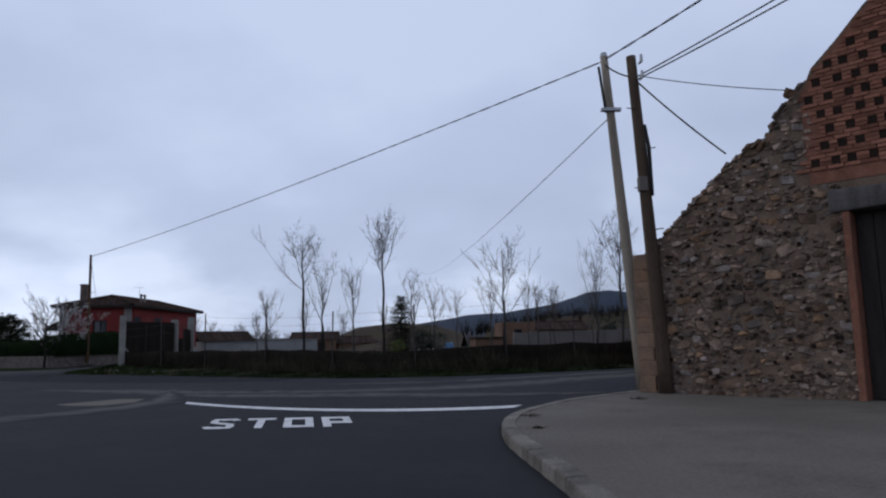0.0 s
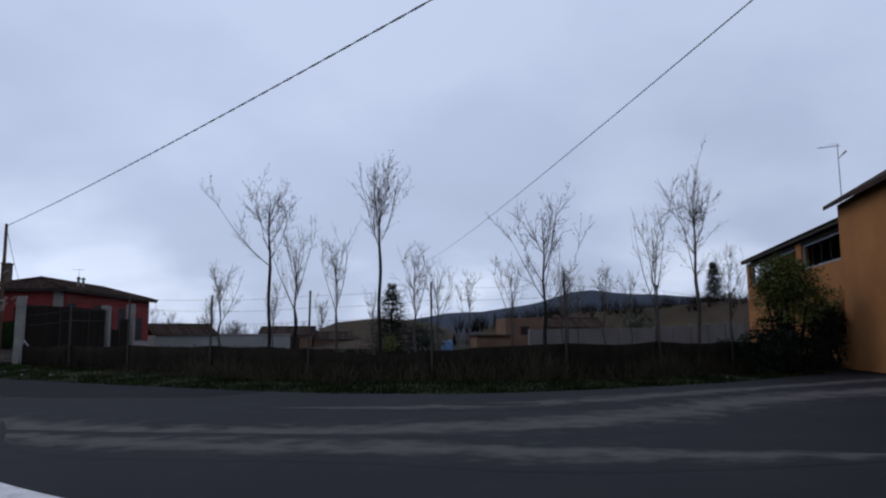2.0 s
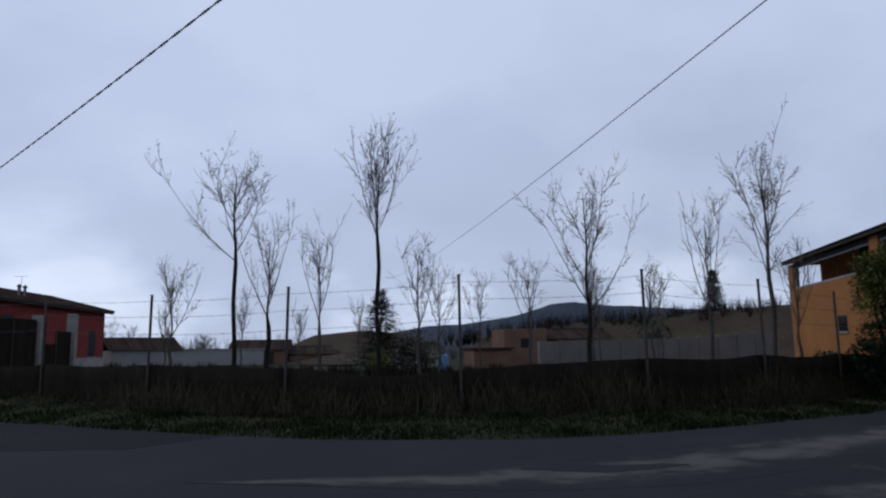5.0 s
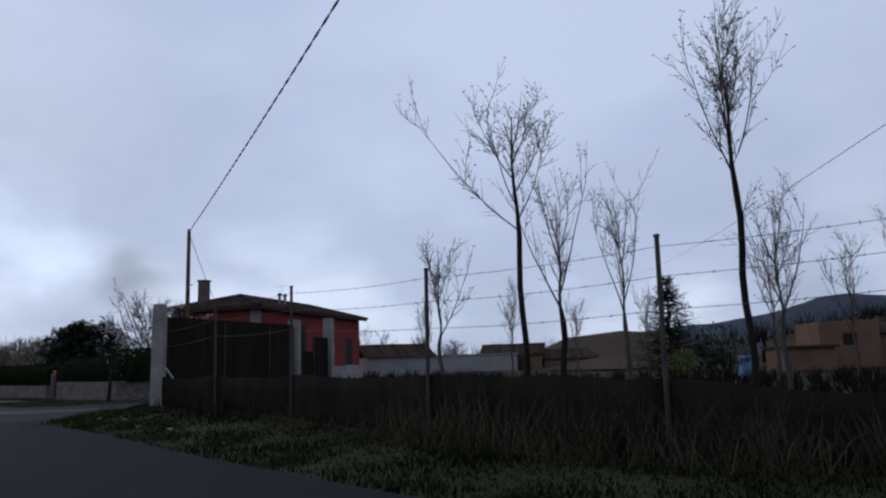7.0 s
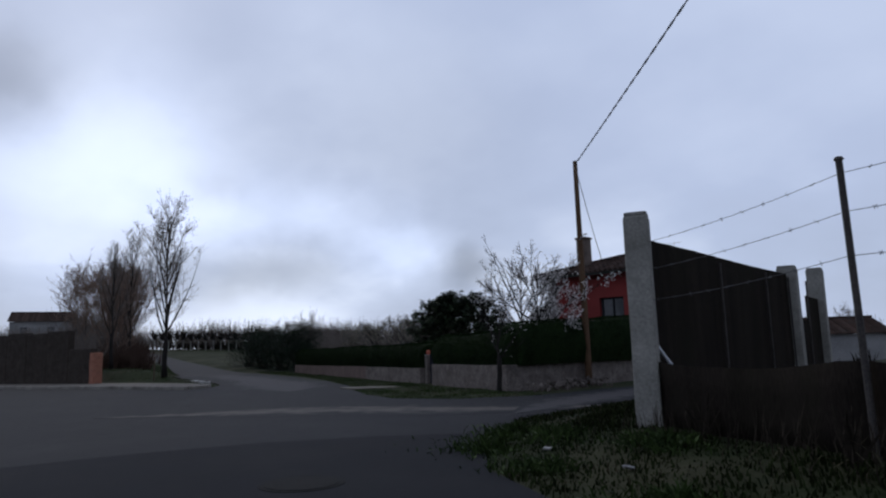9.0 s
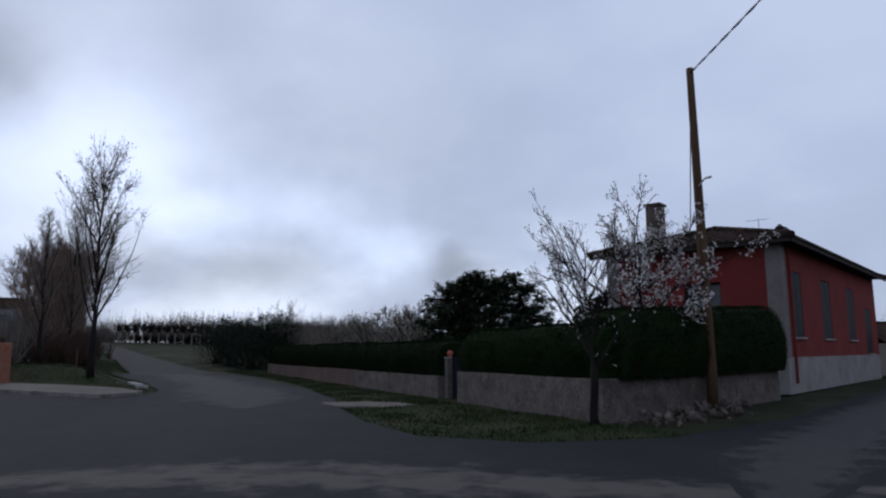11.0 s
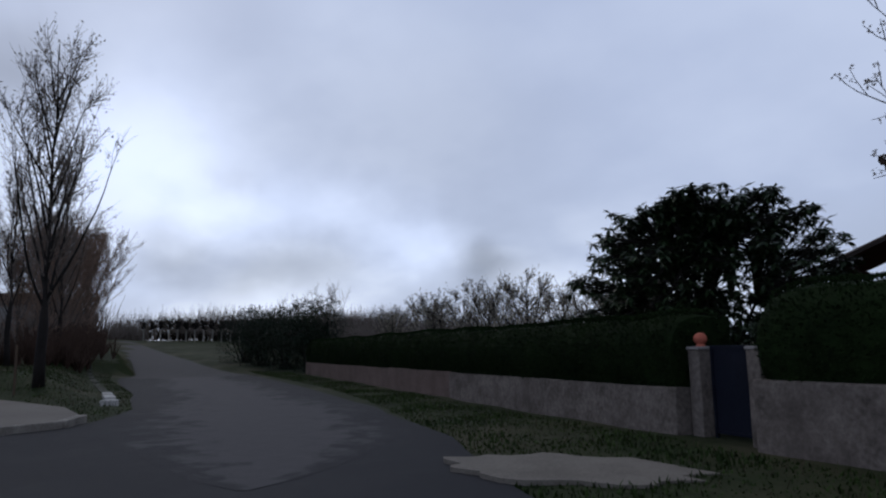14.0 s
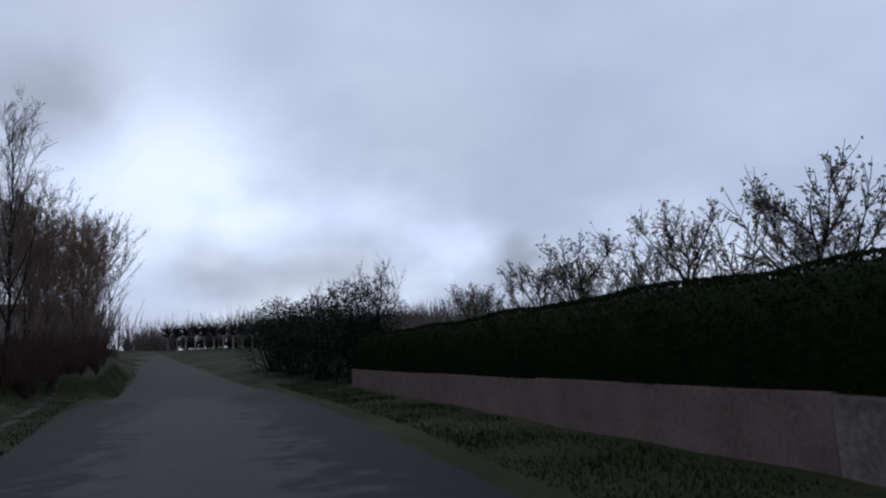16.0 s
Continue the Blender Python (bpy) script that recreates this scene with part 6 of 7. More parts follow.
    for ye, yr in ((y0, r0), (y1, r1)):
        for i in range(n):
            xa, xb = x0 + (x1 - x0) * i / n, x0 + (x1 - x0) * (i + 1) / n
            xc = (xa + xb) / 2
            f = min((xc - x0), (x1 - xc)) / (xm - x0)
            k = max(1, int(f * 9))
            for j in range(k):
                fa, fb = f * j / k, f * (j + 1) / k
                ya, yb = ye + (yr - ye) * fa, ye + (yr - ye) * fb
                za, zb = z0 + (z1 - z0) * fa + 0.03, z0 + (z1 - z0) * fb + 0.01
                g.add([(xa, ya, za), (xc, ya, za + 0.07), (xb, ya, za), (xa, yb, zb), (xc, yb, zb + 0.07), (xb, yb, zb), (xc, ya, za - 0.03)], [(0, 1, 4, 3), (1, 2, 5, 4), (0, 6, 1), (1, 6, 2)])
    under = Geo().add([(x0, y0, z0), (x1, y0, z0), (x1, y1, z0), (x0, y1, z0), (xm, r0, z1), (xm, r1, z1)], [(0, 1, 4), (1, 2, 5, 4), (2, 3, 5), (3, 0, 4, 5), (0, 3, 2, 1)])
    roof = part("roof", under, DARK_WOOD, t)
    tagged(part("tile_rest", g, ROOF_TILE, roof, "rows of old brown clay tiles"), kind="stuff")
    cap = Geo()
    for p, q in (((xm, r0, z1), (xm, r1, z1)), ((x0, y0, z0), (xm, r0, z1)), ((x1, y0, z0), (xm, r0, z1)), ((x0, y1, z0), (xm, r1, z1)), ((x1, y1, z0), (xm, r1, z1))):
        p, q = Vector(p), Vector(q)
        k = int((q - p).length / 0.4)
        for i in range(k):
            a, b_ = p.lerp(q, i / k), p.lerp(q, (i + 1.12) / k)
            cap.tube([a + Vector((0, 0, 0.07)), b_ + Vector((0, 0, 0.10))], [0.11, 0.09], 6)
    tagged(part("ridge_tile_rest", cap, ROOF_TILE, roof), kind="stuff")
    part("eaves_board", Geo().box(x0 + 0.03, x1 - 0.03, y0 + 0.03, y0 + 0.07, z0 - 0.12, z0).box(x1 - 0.07, x1 - 0.03, y0 + 0.03, y1 - 0.03, z0 - 0.12, z0), DARK_WOOD, roof)
    # chimney
    ch = part("chimney", bevelled(1.0, 1.5, 1.0, 1.5, E - 0.1, E + 1.78, 0.02, 0.01, 2), CHIMNEY, t, "soot-stained rendered chimney")
    part("chimney_crown", bevelled(0.95, 1.55, 0.95, 1.55, E + 1.79, E + 1.88, 0.02, 0.01), CHIMNEY, ch)
    # small stack pipes and an aerial on the ridge
    for dy in (4.6, 5.3):
        v = part("vent_pipe", Geo().tube([(4.4, dy, E + 0.4), (4.4, dy, E + 1.05)], [0.09, 0.09], 8), GREY_STONE, t)
        part("vent_cowl", Geo().tube([(4.4, dy, E + 1.06), (4.4, dy, E + 1.12), (4.4, dy, E + 1.25)], [0.1, 0.17, 0.03], 8), RUST_POST, v)
    aer = part("aerial", Geo().tube([(xm, 8.0, z1), (xm, 8.0, z1 + 1.2)], [0.02, 0.015], 5), METAL, t)
    part("aerial_boom", Geo().tube([(xm - 0.5, 8.0, z1 + 1.15), (xm + 0.4, 8.0, z1 + 1.15)], [0.01, 0.01], 4), METAL, aer)
    # tiled porch on the west side
    pg = Geo()
    for i in range(10):
        ya = 1.0 + i * 0.26
        pg.add([(-1.95, ya, 2.82), (-1.95, ya + 0.13, 2.89), (-1.95, ya + 0.26, 2.82), (0, ya, 3.62), (0, ya + 0.13, 3.69), (0, ya + 0.26, 3.62)], [(0, 1, 4, 3), (1, 2, 5, 4)])
    slab = Geo().add([(-1.95, 1.0, 2.74), (0, 1.0, 3.54), (0, 3.6, 3.54), (-1.95, 3.6, 2.74), (-1.95, 1.0, 2.81), (0, 1.0, 3.61), (0, 3.6, 3.61), (-1.95, 3.6, 2.81)],
                     [(0, 3, 2, 1), (4, 5, 6, 7), (0, 1, 5, 4), (1, 2, 6, 5), (2, 3, 7, 6), (3, 0, 4, 7)])
    porch = part("porch_roof", slab, DARK_WOOD, t)
    tagged(part("porch_tile_rest", pg, ROOF_TILE, porch), kind="stuff")
    part("porch_beam", Geo().box(-1.85, -1.7, 1.0, 3.6, 2.64, 2.775), DARK_WOOD, porch)
    for dy in (1.1, 3.4):
        part("porch_post", Geo().box(-1.83, -1.71, dy, dy + 0.12, 0, 2.64), DARK_WOOD, porch)
    return t


red_house()

# ---------------------------------------------------------------- garden wall, gate and hedge
U = Vector((-0.8657, 0.5005))       # along the lane
V = Vector((0.5005, 0.8657))        # into the garden
GATE_AT = Vector((-24.31, 50.64))


def on_wall(s, off=0.0):
    p = GATE_AT + U * s + V * off
    return p


def wall_run(s0, s1, h, mat, label, piece=5.2):
    ang = math.degrees(math.atan2(U.y, U.x))
    p = on_wall(s0)
    t = thing("garden_wall", p.x, p.y, 0.0, ang, label, "wall", "garden walls")
    k = max(1, round((s1 - s0) / piece))
    ln = (s1 - s0) / k
    for i in range(k):
        hh = h + R.uniform(-0.03, 0.03)
        part("wall_section", bevelled(i * ln + 0.001, (i + 1) * ln - 0.001, -0.28, 0.0, -0.3, hh, 0.025, 0.014, 4), mat, t)
    return t


wall_run(0.55, 8.9, 0.65, GARDEN_WALL, "low rough grey rendered garden wall under a hedge")
wall_run(8.9, 30.2, 0.63, GARDEN_WALL_PINK, "low pinkish rendered garden wall under a hedge")
wall_run(-7.25, -0.8, 0.81, GARDEN_WALL, "low rough grey rendered garden wall under a hedge")


def side_wall():
    a, b_ = Vector((-17.98, 47.08)), Vector((-16.75, 55.2))
    ln, ang = (b_ - a).length, math.degrees(math.atan2(b_.y - a.y, b_.x - a.x))
    t = thing("garden_wall", a.x, a.y, 0, ang, "low rough grey rendered garden wall along the gravel lane", "wall", "garden walls")
    k = 3
    for i in range(k):
        part("wall_section", bevelled(i * ln / k + 0.004, (i + 1) * ln / k - 0.004, 0.0, 0.28, -0.3, 0.8 + 0.02 * i, 0.025, 0.014, 4), GARDEN_WALL, t)


side_wall()


def gate():
    ang = math.degrees(math.atan2(U.y, U.x))
    for s, h in ((0.5, 1.13), (-0.52, 1.13)):
        p = on_wall(s - 0.12, 0.32)
        t = thing("gate_pier", p.x, p.y, 0.0, ang, "pale rendered gate pier topped with a terracotta ball" if s > 0 else "plain pale rendered gate pier", "gate pier")
        part("shaft", bevelled(-0.105, 0.105, -0.13, 0.13, -0.2, h, 0.02, 0.01, 2), GARDEN_WALL, t)
        part("capstone", bevelled(-0.118, 0.118, -0.143, 0.143, h, h + 0.04, 0.012), PLINTH, t)
        if s > 0:
            bm = bmesh.new()
            bmesh.ops.create_uvsphere(bm, u_segments=18, v_segments=12, radius=0.085)
            g = Geo()
            bm.verts.index_update()
            g.v = [(v.co.x, v.co.y, v.co.z * 0.95 + h + 0.14) for v in bm.verts]
            g.f = [tuple(v.index for v in f.verts) for f in bm.faces]
            bm.free()
            g.tube([(0, 0, h + 0.035), (0, 0, h + 0.075)], [0.07, 0.045], 12)
            part("finial_ball", g, TERRACOTTA, t, "red terracotta ball finial", smooth=True)
    p = on_wall(-0.46, 0.34)
    t = thing("garden_gate", p.x, p.y, 0.02, ang, "narrow dark blue metal garden gate, closed", "gate")
    part("frame", Geo().box(0, 0.04, -0.02, 0.02, 0, 1.16).box(0.64, 0.68, -0.02, 0.02, 0, 1.16).box(0.04, 0.64, -0.02, 0.02, 1.12, 1.16).box(0.04, 0.64, -0.02, 0.02, 0.06, 0.1), GATE, t)
    part("panel", Geo().box(0.04, 0.64, -0.006, 0.006, 0.1, 1.12), GATE, t)
    for i in range(5):
        part("bar", Geo().box(0.09 + i * 0.12, 0.11 + i * 0.12, -0.016, -0.006, 0.1, 1.12), GATE, t)
    part("handle", Geo().tube([(0.58, -0.02, 0.62), (0.58, -0.07, 0.62), (0.50, -0.07, 0.62)], [0.012, 0.012, 0.012], 6), METAL, t)


gate()


def hedge(p0, p1, side, width, z0, z1, seed, label, tilt=0.0):
    """A clipped hedge: uneven body, and leaves all over its faces."""
    rng = random.Random(seed)
    p0, p1 = Vector(p0), Vector(p1)
    ln = (p1 - p0).length
    d = (p1 - p0) / ln
    nrm = Vector((-d.y, d.x)) * side
    t = thing("clipped_hedge", p0.x, p0.y, z0, math.degrees(math.atan2(d.y, d.x)), label, "hedge", "garden hedges")
    h = z1 - z0

    def shape(u, a):
        """Section: a from 0 (front foot) over the top to 1 (back foot)."""
        w = 0.05 * noise.noise((u * 0.8, a * 3, seed)) + 0.025 * noise.noise((u * 3.1, a * 7, seed))
        hh = h + 0.05 * noise.noise((u * 0.6, 1.7, seed)) + tilt * u / ln
        end = min(1.0, (u + 0.02) / 0.35, (ln - u + 0.02) / 0.35) ** 0.5
        if a < 0.38:
            f = a / 0.38
            return side * (-0.04 - w - 0.10 * math.sin(math.pi * f) + 0.14 * f ** 6), f * hh * (0.9 + 0.1 * end)
        if a < 0.62:
            f = (a - 0.38) / 0.24
            return side * (0.10 + f * (width - 0.2)), (hh + 0.05 * math.sin(math.pi * f) + w) * (0.9 + 0.1 * end)
        f = (a - 0.62) / 0.38
        return side * (width + 0.05 + w), hh * (1 - f)
    body = Geo()
    k, m = max(4, int(ln / 0.25)), 16
    for i in range(k + 1):
        u = ln * i / k
        for j in range(m + 1):
            y, z = shape(u, j / m)
            body.v.append((u, y * 0.97 + side * 0.02, max(0, z - 0.035)))
    body.f = [(i * (m + 1) + j, (i + 1) * (m + 1) + j, (i + 1) * (m + 1) + j + 1, i * (m + 1) + j + 1) for i in range(k) for j in range(m)]
    body.f += [tuple(range(m + 1)), tuple(range(k * (m + 1), (k + 1) * (m + 1)))]
    part("inner_growth", body, LEAF_HEDGE, t)
    leaves = Geo()
    for _ in range(int(ln * 2000)):
        u, a = rng.uniform(0, ln), rng.uniform(0.0, 0.66)
        y, z = shape(u, a)
        c = Vector((0, side * width * 0.5, h * 0.45))
        out = (Vector((0, y, z)) - c).normalized()
        dd = out + Vector((rng.uniform(-1, 1), rng.uniform(-1, 1), rng.uniform(-0.5, 1)))
        leaves.leaf((u, y, z), dd, (rng.uniform(-1, 1), rng.uniform(-1, 1), 1), rng.uniform(0.032, 0.065), rng.uniform(0.016, 0.032))
    for e in (0, ln):
        for _ in range(260):
            y, z = side * rng.uniform(0, width), rng.uniform(0, h)
            leaves.leaf((e, y, z), Vector((1 if e else -1, rng.uniform(-1, 1), rng.uniform(-1, 1))), (0, 0, 1), rng.uniform(0.05, 0.09), 0.035)
    part("foliage", leaves, LEAF_HEDGE, t)
    return t


HEDGE = "tall dark green clipped hedge on the garden wall"
a, b_ = on_wall(0.62, 0.1), on_wall(29.8, 0.1)
hedge(a, b_, -1, 0.9, 0.59, 1.60, 2, HEDGE, 0.08)
a, b_ = on_wall(-0.95, 0.1), on_wall(-7.1, 0.1)
hedge(a, b_, 1, 0.9, 0.77, 1.80, 3, HEDGE, 0.03)
hedge((-17.82, 47.45), (-16.62, 55.1), 1, 1.0, 0.78, 2.05, 4, HEDGE, 0.32)

# ---------------------------------------------------------------- garden trees
def big_leaf_tree():
    """Forking stems, and rosettes of long hanging leaves at the branch ends with sky between them."""
    rng = random.Random(40)
    t = thing("evergreen_tree", -25.4, 54.25, 0.0, 0, "dark broad-leaved evergreen tree with hanging leaves behind the garden gate", "tree")
    trunk, wood, leaves = Geo(), Geo(), Geo()
    limb(trunk, (0, 0, -0.05), Vector((0, 0, 1)), 1.3, 0.15, rng, 5, 0.02, 0.05, 0.75, 9)
    forks = []
    for i in range(9):
        a, sp = i * 0.7 + rng.uniform(-0.2, 0.2), rng.uniform(0.35, 1.05)
        d = Vector((math.cos(a) * math.sin(sp), math.sin(a) * math.sin(sp), math.cos(sp)))
        ps, _, _ = limb(wood, (0, 0, 0.75 + 0.06 * i), d, rng.uniform(1.3, 1.9), 0.06, rng, 6, 0.10, 0.12, 0.4, 6)
        forks += ps[2:]
    for i in range(800):
        a, f = rng.uniform(0, 6.28), rng.random()
        zc = 0.75 + 3.0 * f ** 0.85
        rmax = 2.1 * math.sqrt(max(0.05, 1 - ((zc - 1.9) / 1.98) ** 2)) * (1 + 0.16 * math.sin(2 * a + 1.0) + 0.10 * math.sin(5 * a + zc * 2))
        r = rmax * (0.12 + 0.88 * rng.random() ** 0.5)
        c = Vector((math.cos(a) * r, math.sin(a) * r, zc + 0.12 * math.sin(3 * a)))
        if noise.noise(c * 1.5 + Vector((3.1, 0, 0))) < (-0.20 if zc < 2.9 else -0.34):
            continue
        s = min(forks, key=lambda q: (q - c).length)
        mid = s.lerp(c, 0.55) + Vector((0, 0, 0.10))
        wood.tube([s, mid, c], [0.020, 0.014, 0.008], 4)
        for k in range(3):
            e = c + Vector((rng.gauss(0, 0.13), rng.gauss(0, 0.13), rng.gauss(0, 0.10)))
            wood.tube([mid, e], [0.008, 0.005], 3)
            for m in range(12):
                b_ = m * 2.399 + rng.uniform(-0.3, 0.3)
                d = Vector((math.cos(b_), math.sin(b_), rng.uniform(-1.3, 0.45)))
                leaves.leaf(e, d, (rng.uniform(-0.3, 0.3), rng.uniform(-0.3, 0.3), 1), rng.uniform(0.13, 0.23), rng.uniform(0.05, 0.075))
    part("trunk", trunk, BARK_DARK, t, smooth=True)
    part("branch_rest", wood, BARK_DARK, t)
    part("foliage", leaves, LEAF_DARK, t)


big_leaf_tree()
p = on_wall(0.0, 1.5)
bush("shrub", p.x, p.y, 2.2, 1.3, 1.75, 410, "dark evergreen shrub behind the garden gate", LEAF_DARK, 3500, 0.10, 9, z=0.0, low=0.15)
bare_tree("blossom_tree", -21.2, 53.1, 5.6, 1.7, 51, "crooked dark fruit tree in sparse white blossom before the red house", 0.13, 0.62, 7, 3, twig_r=0.009, thin=0.42, bark=BARK_DARK, twig_mat=BARK_DARK, leaf_mat=BLOSSOM, leaf_rate=4.0, leaf_size=0.046, bud=0.0, z=0.05, depth2=4, droop=0.05, first=[(225, 1.0, 2.1), (212, 0.72, 2.5), (235, 0.42, 2.8), (40, 0.5, 1.5)])
bare_tree("blossom_tree", -18.3, 49.5, 4.8, 1.2, 53, "fruit tree in white blossom behind the hedge", 0.11, 0.85, 9, 7, twig_r=0.010, thin=0.42, bark=BARK_DARK, twig_mat=BARK_DARK, leaf_mat=BLOSSOM, leaf_rate=5.5, leaf_size=0.048, bud=0.0, z=0.05, depth2=6, droop=0.05)
bare_tree("roadside_tree", -18.02, 46.6, 3.0, 1.0, 59, "small dark-stemmed tree with a few blossoms before the wall", 0.085, 0.95, 5, 5, bark=BARK_DARK, twig_mat=BARK_DARK, leaf_mat=BLOSSOM, leaf_rate=0.35, leaf_size=0.045, bud=0.0, z=0.02,
          first=[(60, 0.9, 2.2), (150, 0.9, 1.9), (100, 0.5, 1.8)], depth2=3)
ORCH = "orchard trees behind the hedge"
for i, (x, y, h) in enumerate(((-30.6, 61.0, 3.7), (-33.4, 60.8, 4.1), (-36.2, 62.6, 4.3), (-39.0, 63.2, 3.9), (-42.5, 66.5, 4.1), (-46.5, 68.2, 3.8), (-34.8, 65.5, 4.2), (-40.5, 69.0, 4.4), (-31.5, 66.0, 4.0), (-49.5, 71.5, 4.2),
                                (-45.0, 73.0, 4.6), (-28.2, 57.8, 3.3))):
    bare_tree("orchard_tree", x, y, h, 1.0, 110 + i, "budding orchard tree with crooked dark branches and pale buds", 0.10, 0.85, 9, 8, category="fruit tree", group=ORCH, bark=BARK_DARK, twig_mat=BARK, bud=0.0, z=0.0, depth2=4, droop=0.06,
              leaf_mat=PALE_BUD, leaf_rate=1.6, leaf_size=0.06, leaf_name="bud_growth", twig_r=0.008, thin=0.40)
bush("conifer_shrub", -31.3, 58.9, 1.0, 1.0, 2.3, 71, "small clipped dark green conifer shrub", LEAF_CONIFER, 1500, 0.1, 6, z=0.0)
for i, (x, y, w, h) in enumerate(((-53.2, 68.4, 4.6, 4.3), (-57.6, 70.0, 5.0, 4.0), (-62.4, 72.0, 5.2, 4.2), (-67.4, 74.0, 5.2, 4.0))):
    bush("shrub", x, y, w, w * 0.9, h, 72 + i, "dense dark green overgrown shrub at the wall's end", LEAF_CONIFER, 14000 - 2000 * i, 0.15, 22, group="shrubs at the wall's end", low=0.14)
bare_tree("bushy_tree", -53.5, 69.8, 5.6, 0.8, 74, "brown bushy thicket tree at the wall's end", 0.08, 0.55, 10, 9, twig_mat=TWIG, z=0.0)
bare_tree("bushy_tree", -58.5, 71.6, 5.4, 0.8, 75, "brown bushy thicket tree at the wall's end", 0.08, 0.55, 10, 9, twig_mat=TWIG, z=0.0)
# the row along the other side of the lane
bare_tree("poplar", -41.6, 49.5, 12.4, 1.9, 81, "tall slender budding poplar on the verge", 0.15, 0.44, 24, 8, reach=(0.36, 0.54), twig_r=0.007, bark=BARK_DARK, twig_mat=TWIG, depth2=6, thin=0.36, bud=0.0, leaf_mat=TWIG, leaf_rate=0.7, leaf_size=0.06, leaf_name="catkin_growth")
for i, (x, y, h) in enumerate(((-57.5, 55.6, 7.0), (-62.0, 58.6, 9.2), (-66.5, 61.2, 9.8), (-69.5, 62.9, 10.0), (-73.5, 65.6, 10.0), (-79.5, 68.3, 11.4), (-86.5, 71.2, 12.4), (-95.0, 74.4, 13.0), (-104.0, 77.6, 13.0), (-89.0, 68.2, 11.5), (-99.0, 71.6, 12.5), (-108.0, 75.2, 12.5))):
    bare_tree("roadside_tree", x - 0.5, y - 1.1, h, 0.8, 130 + i, "reddish-brown bare bushy tree on the lane's verge", 0.10, 0.44, 18 if i < 5 else 14, 10 if i < 5 else 9, droop=0.05, group="trees along the lane", twig_mat=TWIG_RED, depth2=8, bud=0.05, twig_r=0.008 if i < 5 else 0.014)
for i, (x, y, h) in enumerate(((-54.6, 53.0, 11.2), (-61.0, 57.6, 14.0), (-70.0, 60.8, 12.4))):
    bare_tree("poplar", x, y, h, 2.2, 150 + i, "tall grey budding poplar among the lane's trees", 0.13, 0.42, 16, 7, reach=(0.36, 0.56), group="poplars along the lane", bark=BARK_DARK, twig_mat=TWIG, depth2=5, thin=0.34, bud=0.04, twig_r=0.008)


def far_rows():
    """A clipped row far along the lane: pale trunks under dark crowns."""
    for i in range(27):
        x, y = -117 + i * 1.3, 91.0 + i * 0.55
        t = thing("row_tree", x, y, ground_z(x, y) - 0.05, 0, "clipped tree with a pale trunk and dense dark twiggy crown", "tree", "clipped row by the lane")
        rng = random.Random(500 + i)
        part("trunk", Geo().tube([(0, 0, 0), (0, 0, 1.0), (0, 0, 1.8)], [0.10, 0.08, 0.07], 5), CONCRETE_POST, t)
        f = Geo()
        for _ in range(60):
            z = rng.uniform(1.6, 2.6)
            limb(f, (0, 0, z), turned((0, 0, 1), rng.uniform(0.5, 1.6), rng), rng.uniform(0.7, 1.4), 0.05, rng, 3, 0.1, 0.25, 0.4, 3)
        part("crown", f, BARK_DARK, t)


far_rows()


def thicket(name, pts, h, count, seed, label, mat=None, wide=2.0, lift=()):
    """Far scrub and woods, beyond counting."""
    rng = random.Random(seed)
    g = Geo()
    for _ in range(count):
        i = rng.randrange(len(pts) - 1)
        f = rng.random()
        x = pts[i][0] + (pts[i + 1][0] - pts[i][0]) * f + rng.gauss(0, wide)
        y = pts[i][1] + (pts[i + 1][1] - pts[i][1]) * f + rng.gauss(0, wide)
        z = ground_z(x, y) + (lift[i] + (lift[i + 1] - lift[i]) * f if lift else 0)
        hh = h * rng.uniform(0.5, 1.1)
        for _ in range(12):
            a, sp = rng.uniform(0, 6.28), rng.uniform(0.05, 0.6)
            d = Vector((math.cos(a) * math.sin(sp), math.sin(a) * math.sin(sp), math.cos(sp)))
            limb(g, (x, y, z), d, hh * rng.uniform(0.6, 1.0), 0.02 + 0.006 * h, rng, 4, 0.05, 0.15, 0.25, 3)
    solid(name, g, mat or TWIG, label, "thicket", kind="stuff")


thicket("far_thicket", [(-38, 78), (-60, 86), (-84, 100), (-100, 112)], 4.5, 360, 3, "grey-brown bare thicket beyond the orchard")
thicket("far_thicket", [(-98, 72), (-120, 80), (-150, 90), (-190, 104)], 7.0, 200, 4, "grey-brown bare trees along the far lane")
thicket("far_thicket", [(-58, 50.5), (-72, 53), (-92, 60), (-112, 68)], 3.6, 300, 5, "grey-brown bare scrub beyond the verge")
thicket("far_thicket", [(-122, 97), (-108, 104), (-95, 112), (-80, 120)], 5.4, 360, 7, "grey bare wood beyond the clipped row")
thicket("row_scrub", [(-118, 93.6), (-105, 99), (-92, 104.6), (-82, 108.6)], 1.9, 260, 12, "dark scrub behind the clipped row", BRUSH, 0.5)
thicket("far_thicket", [(-124, 92), (-150, 104), (-180, 118)], 5.0, 120, 8, "grey-brown bare trees at the lane's end")
thicket("verge_scrub", [(-56.5, 54.6), (-63, 58.6), (-76, 65.2), (-96, 73.6)], 2.3, 330, 9, "dark reddish scrub under the lane's trees", SCRUB_RED, 0.8)
thicket("field_scrub", [(-8.6, 38.6), (-4.2, 36.4), (0.0, 33.6), (3.5, 31.6), (9.0, 31.4), (15.0, 34.2)], 0.62, 420, 21, "dark dead weeds in the field behind the fence", BRUSH, 0.9)
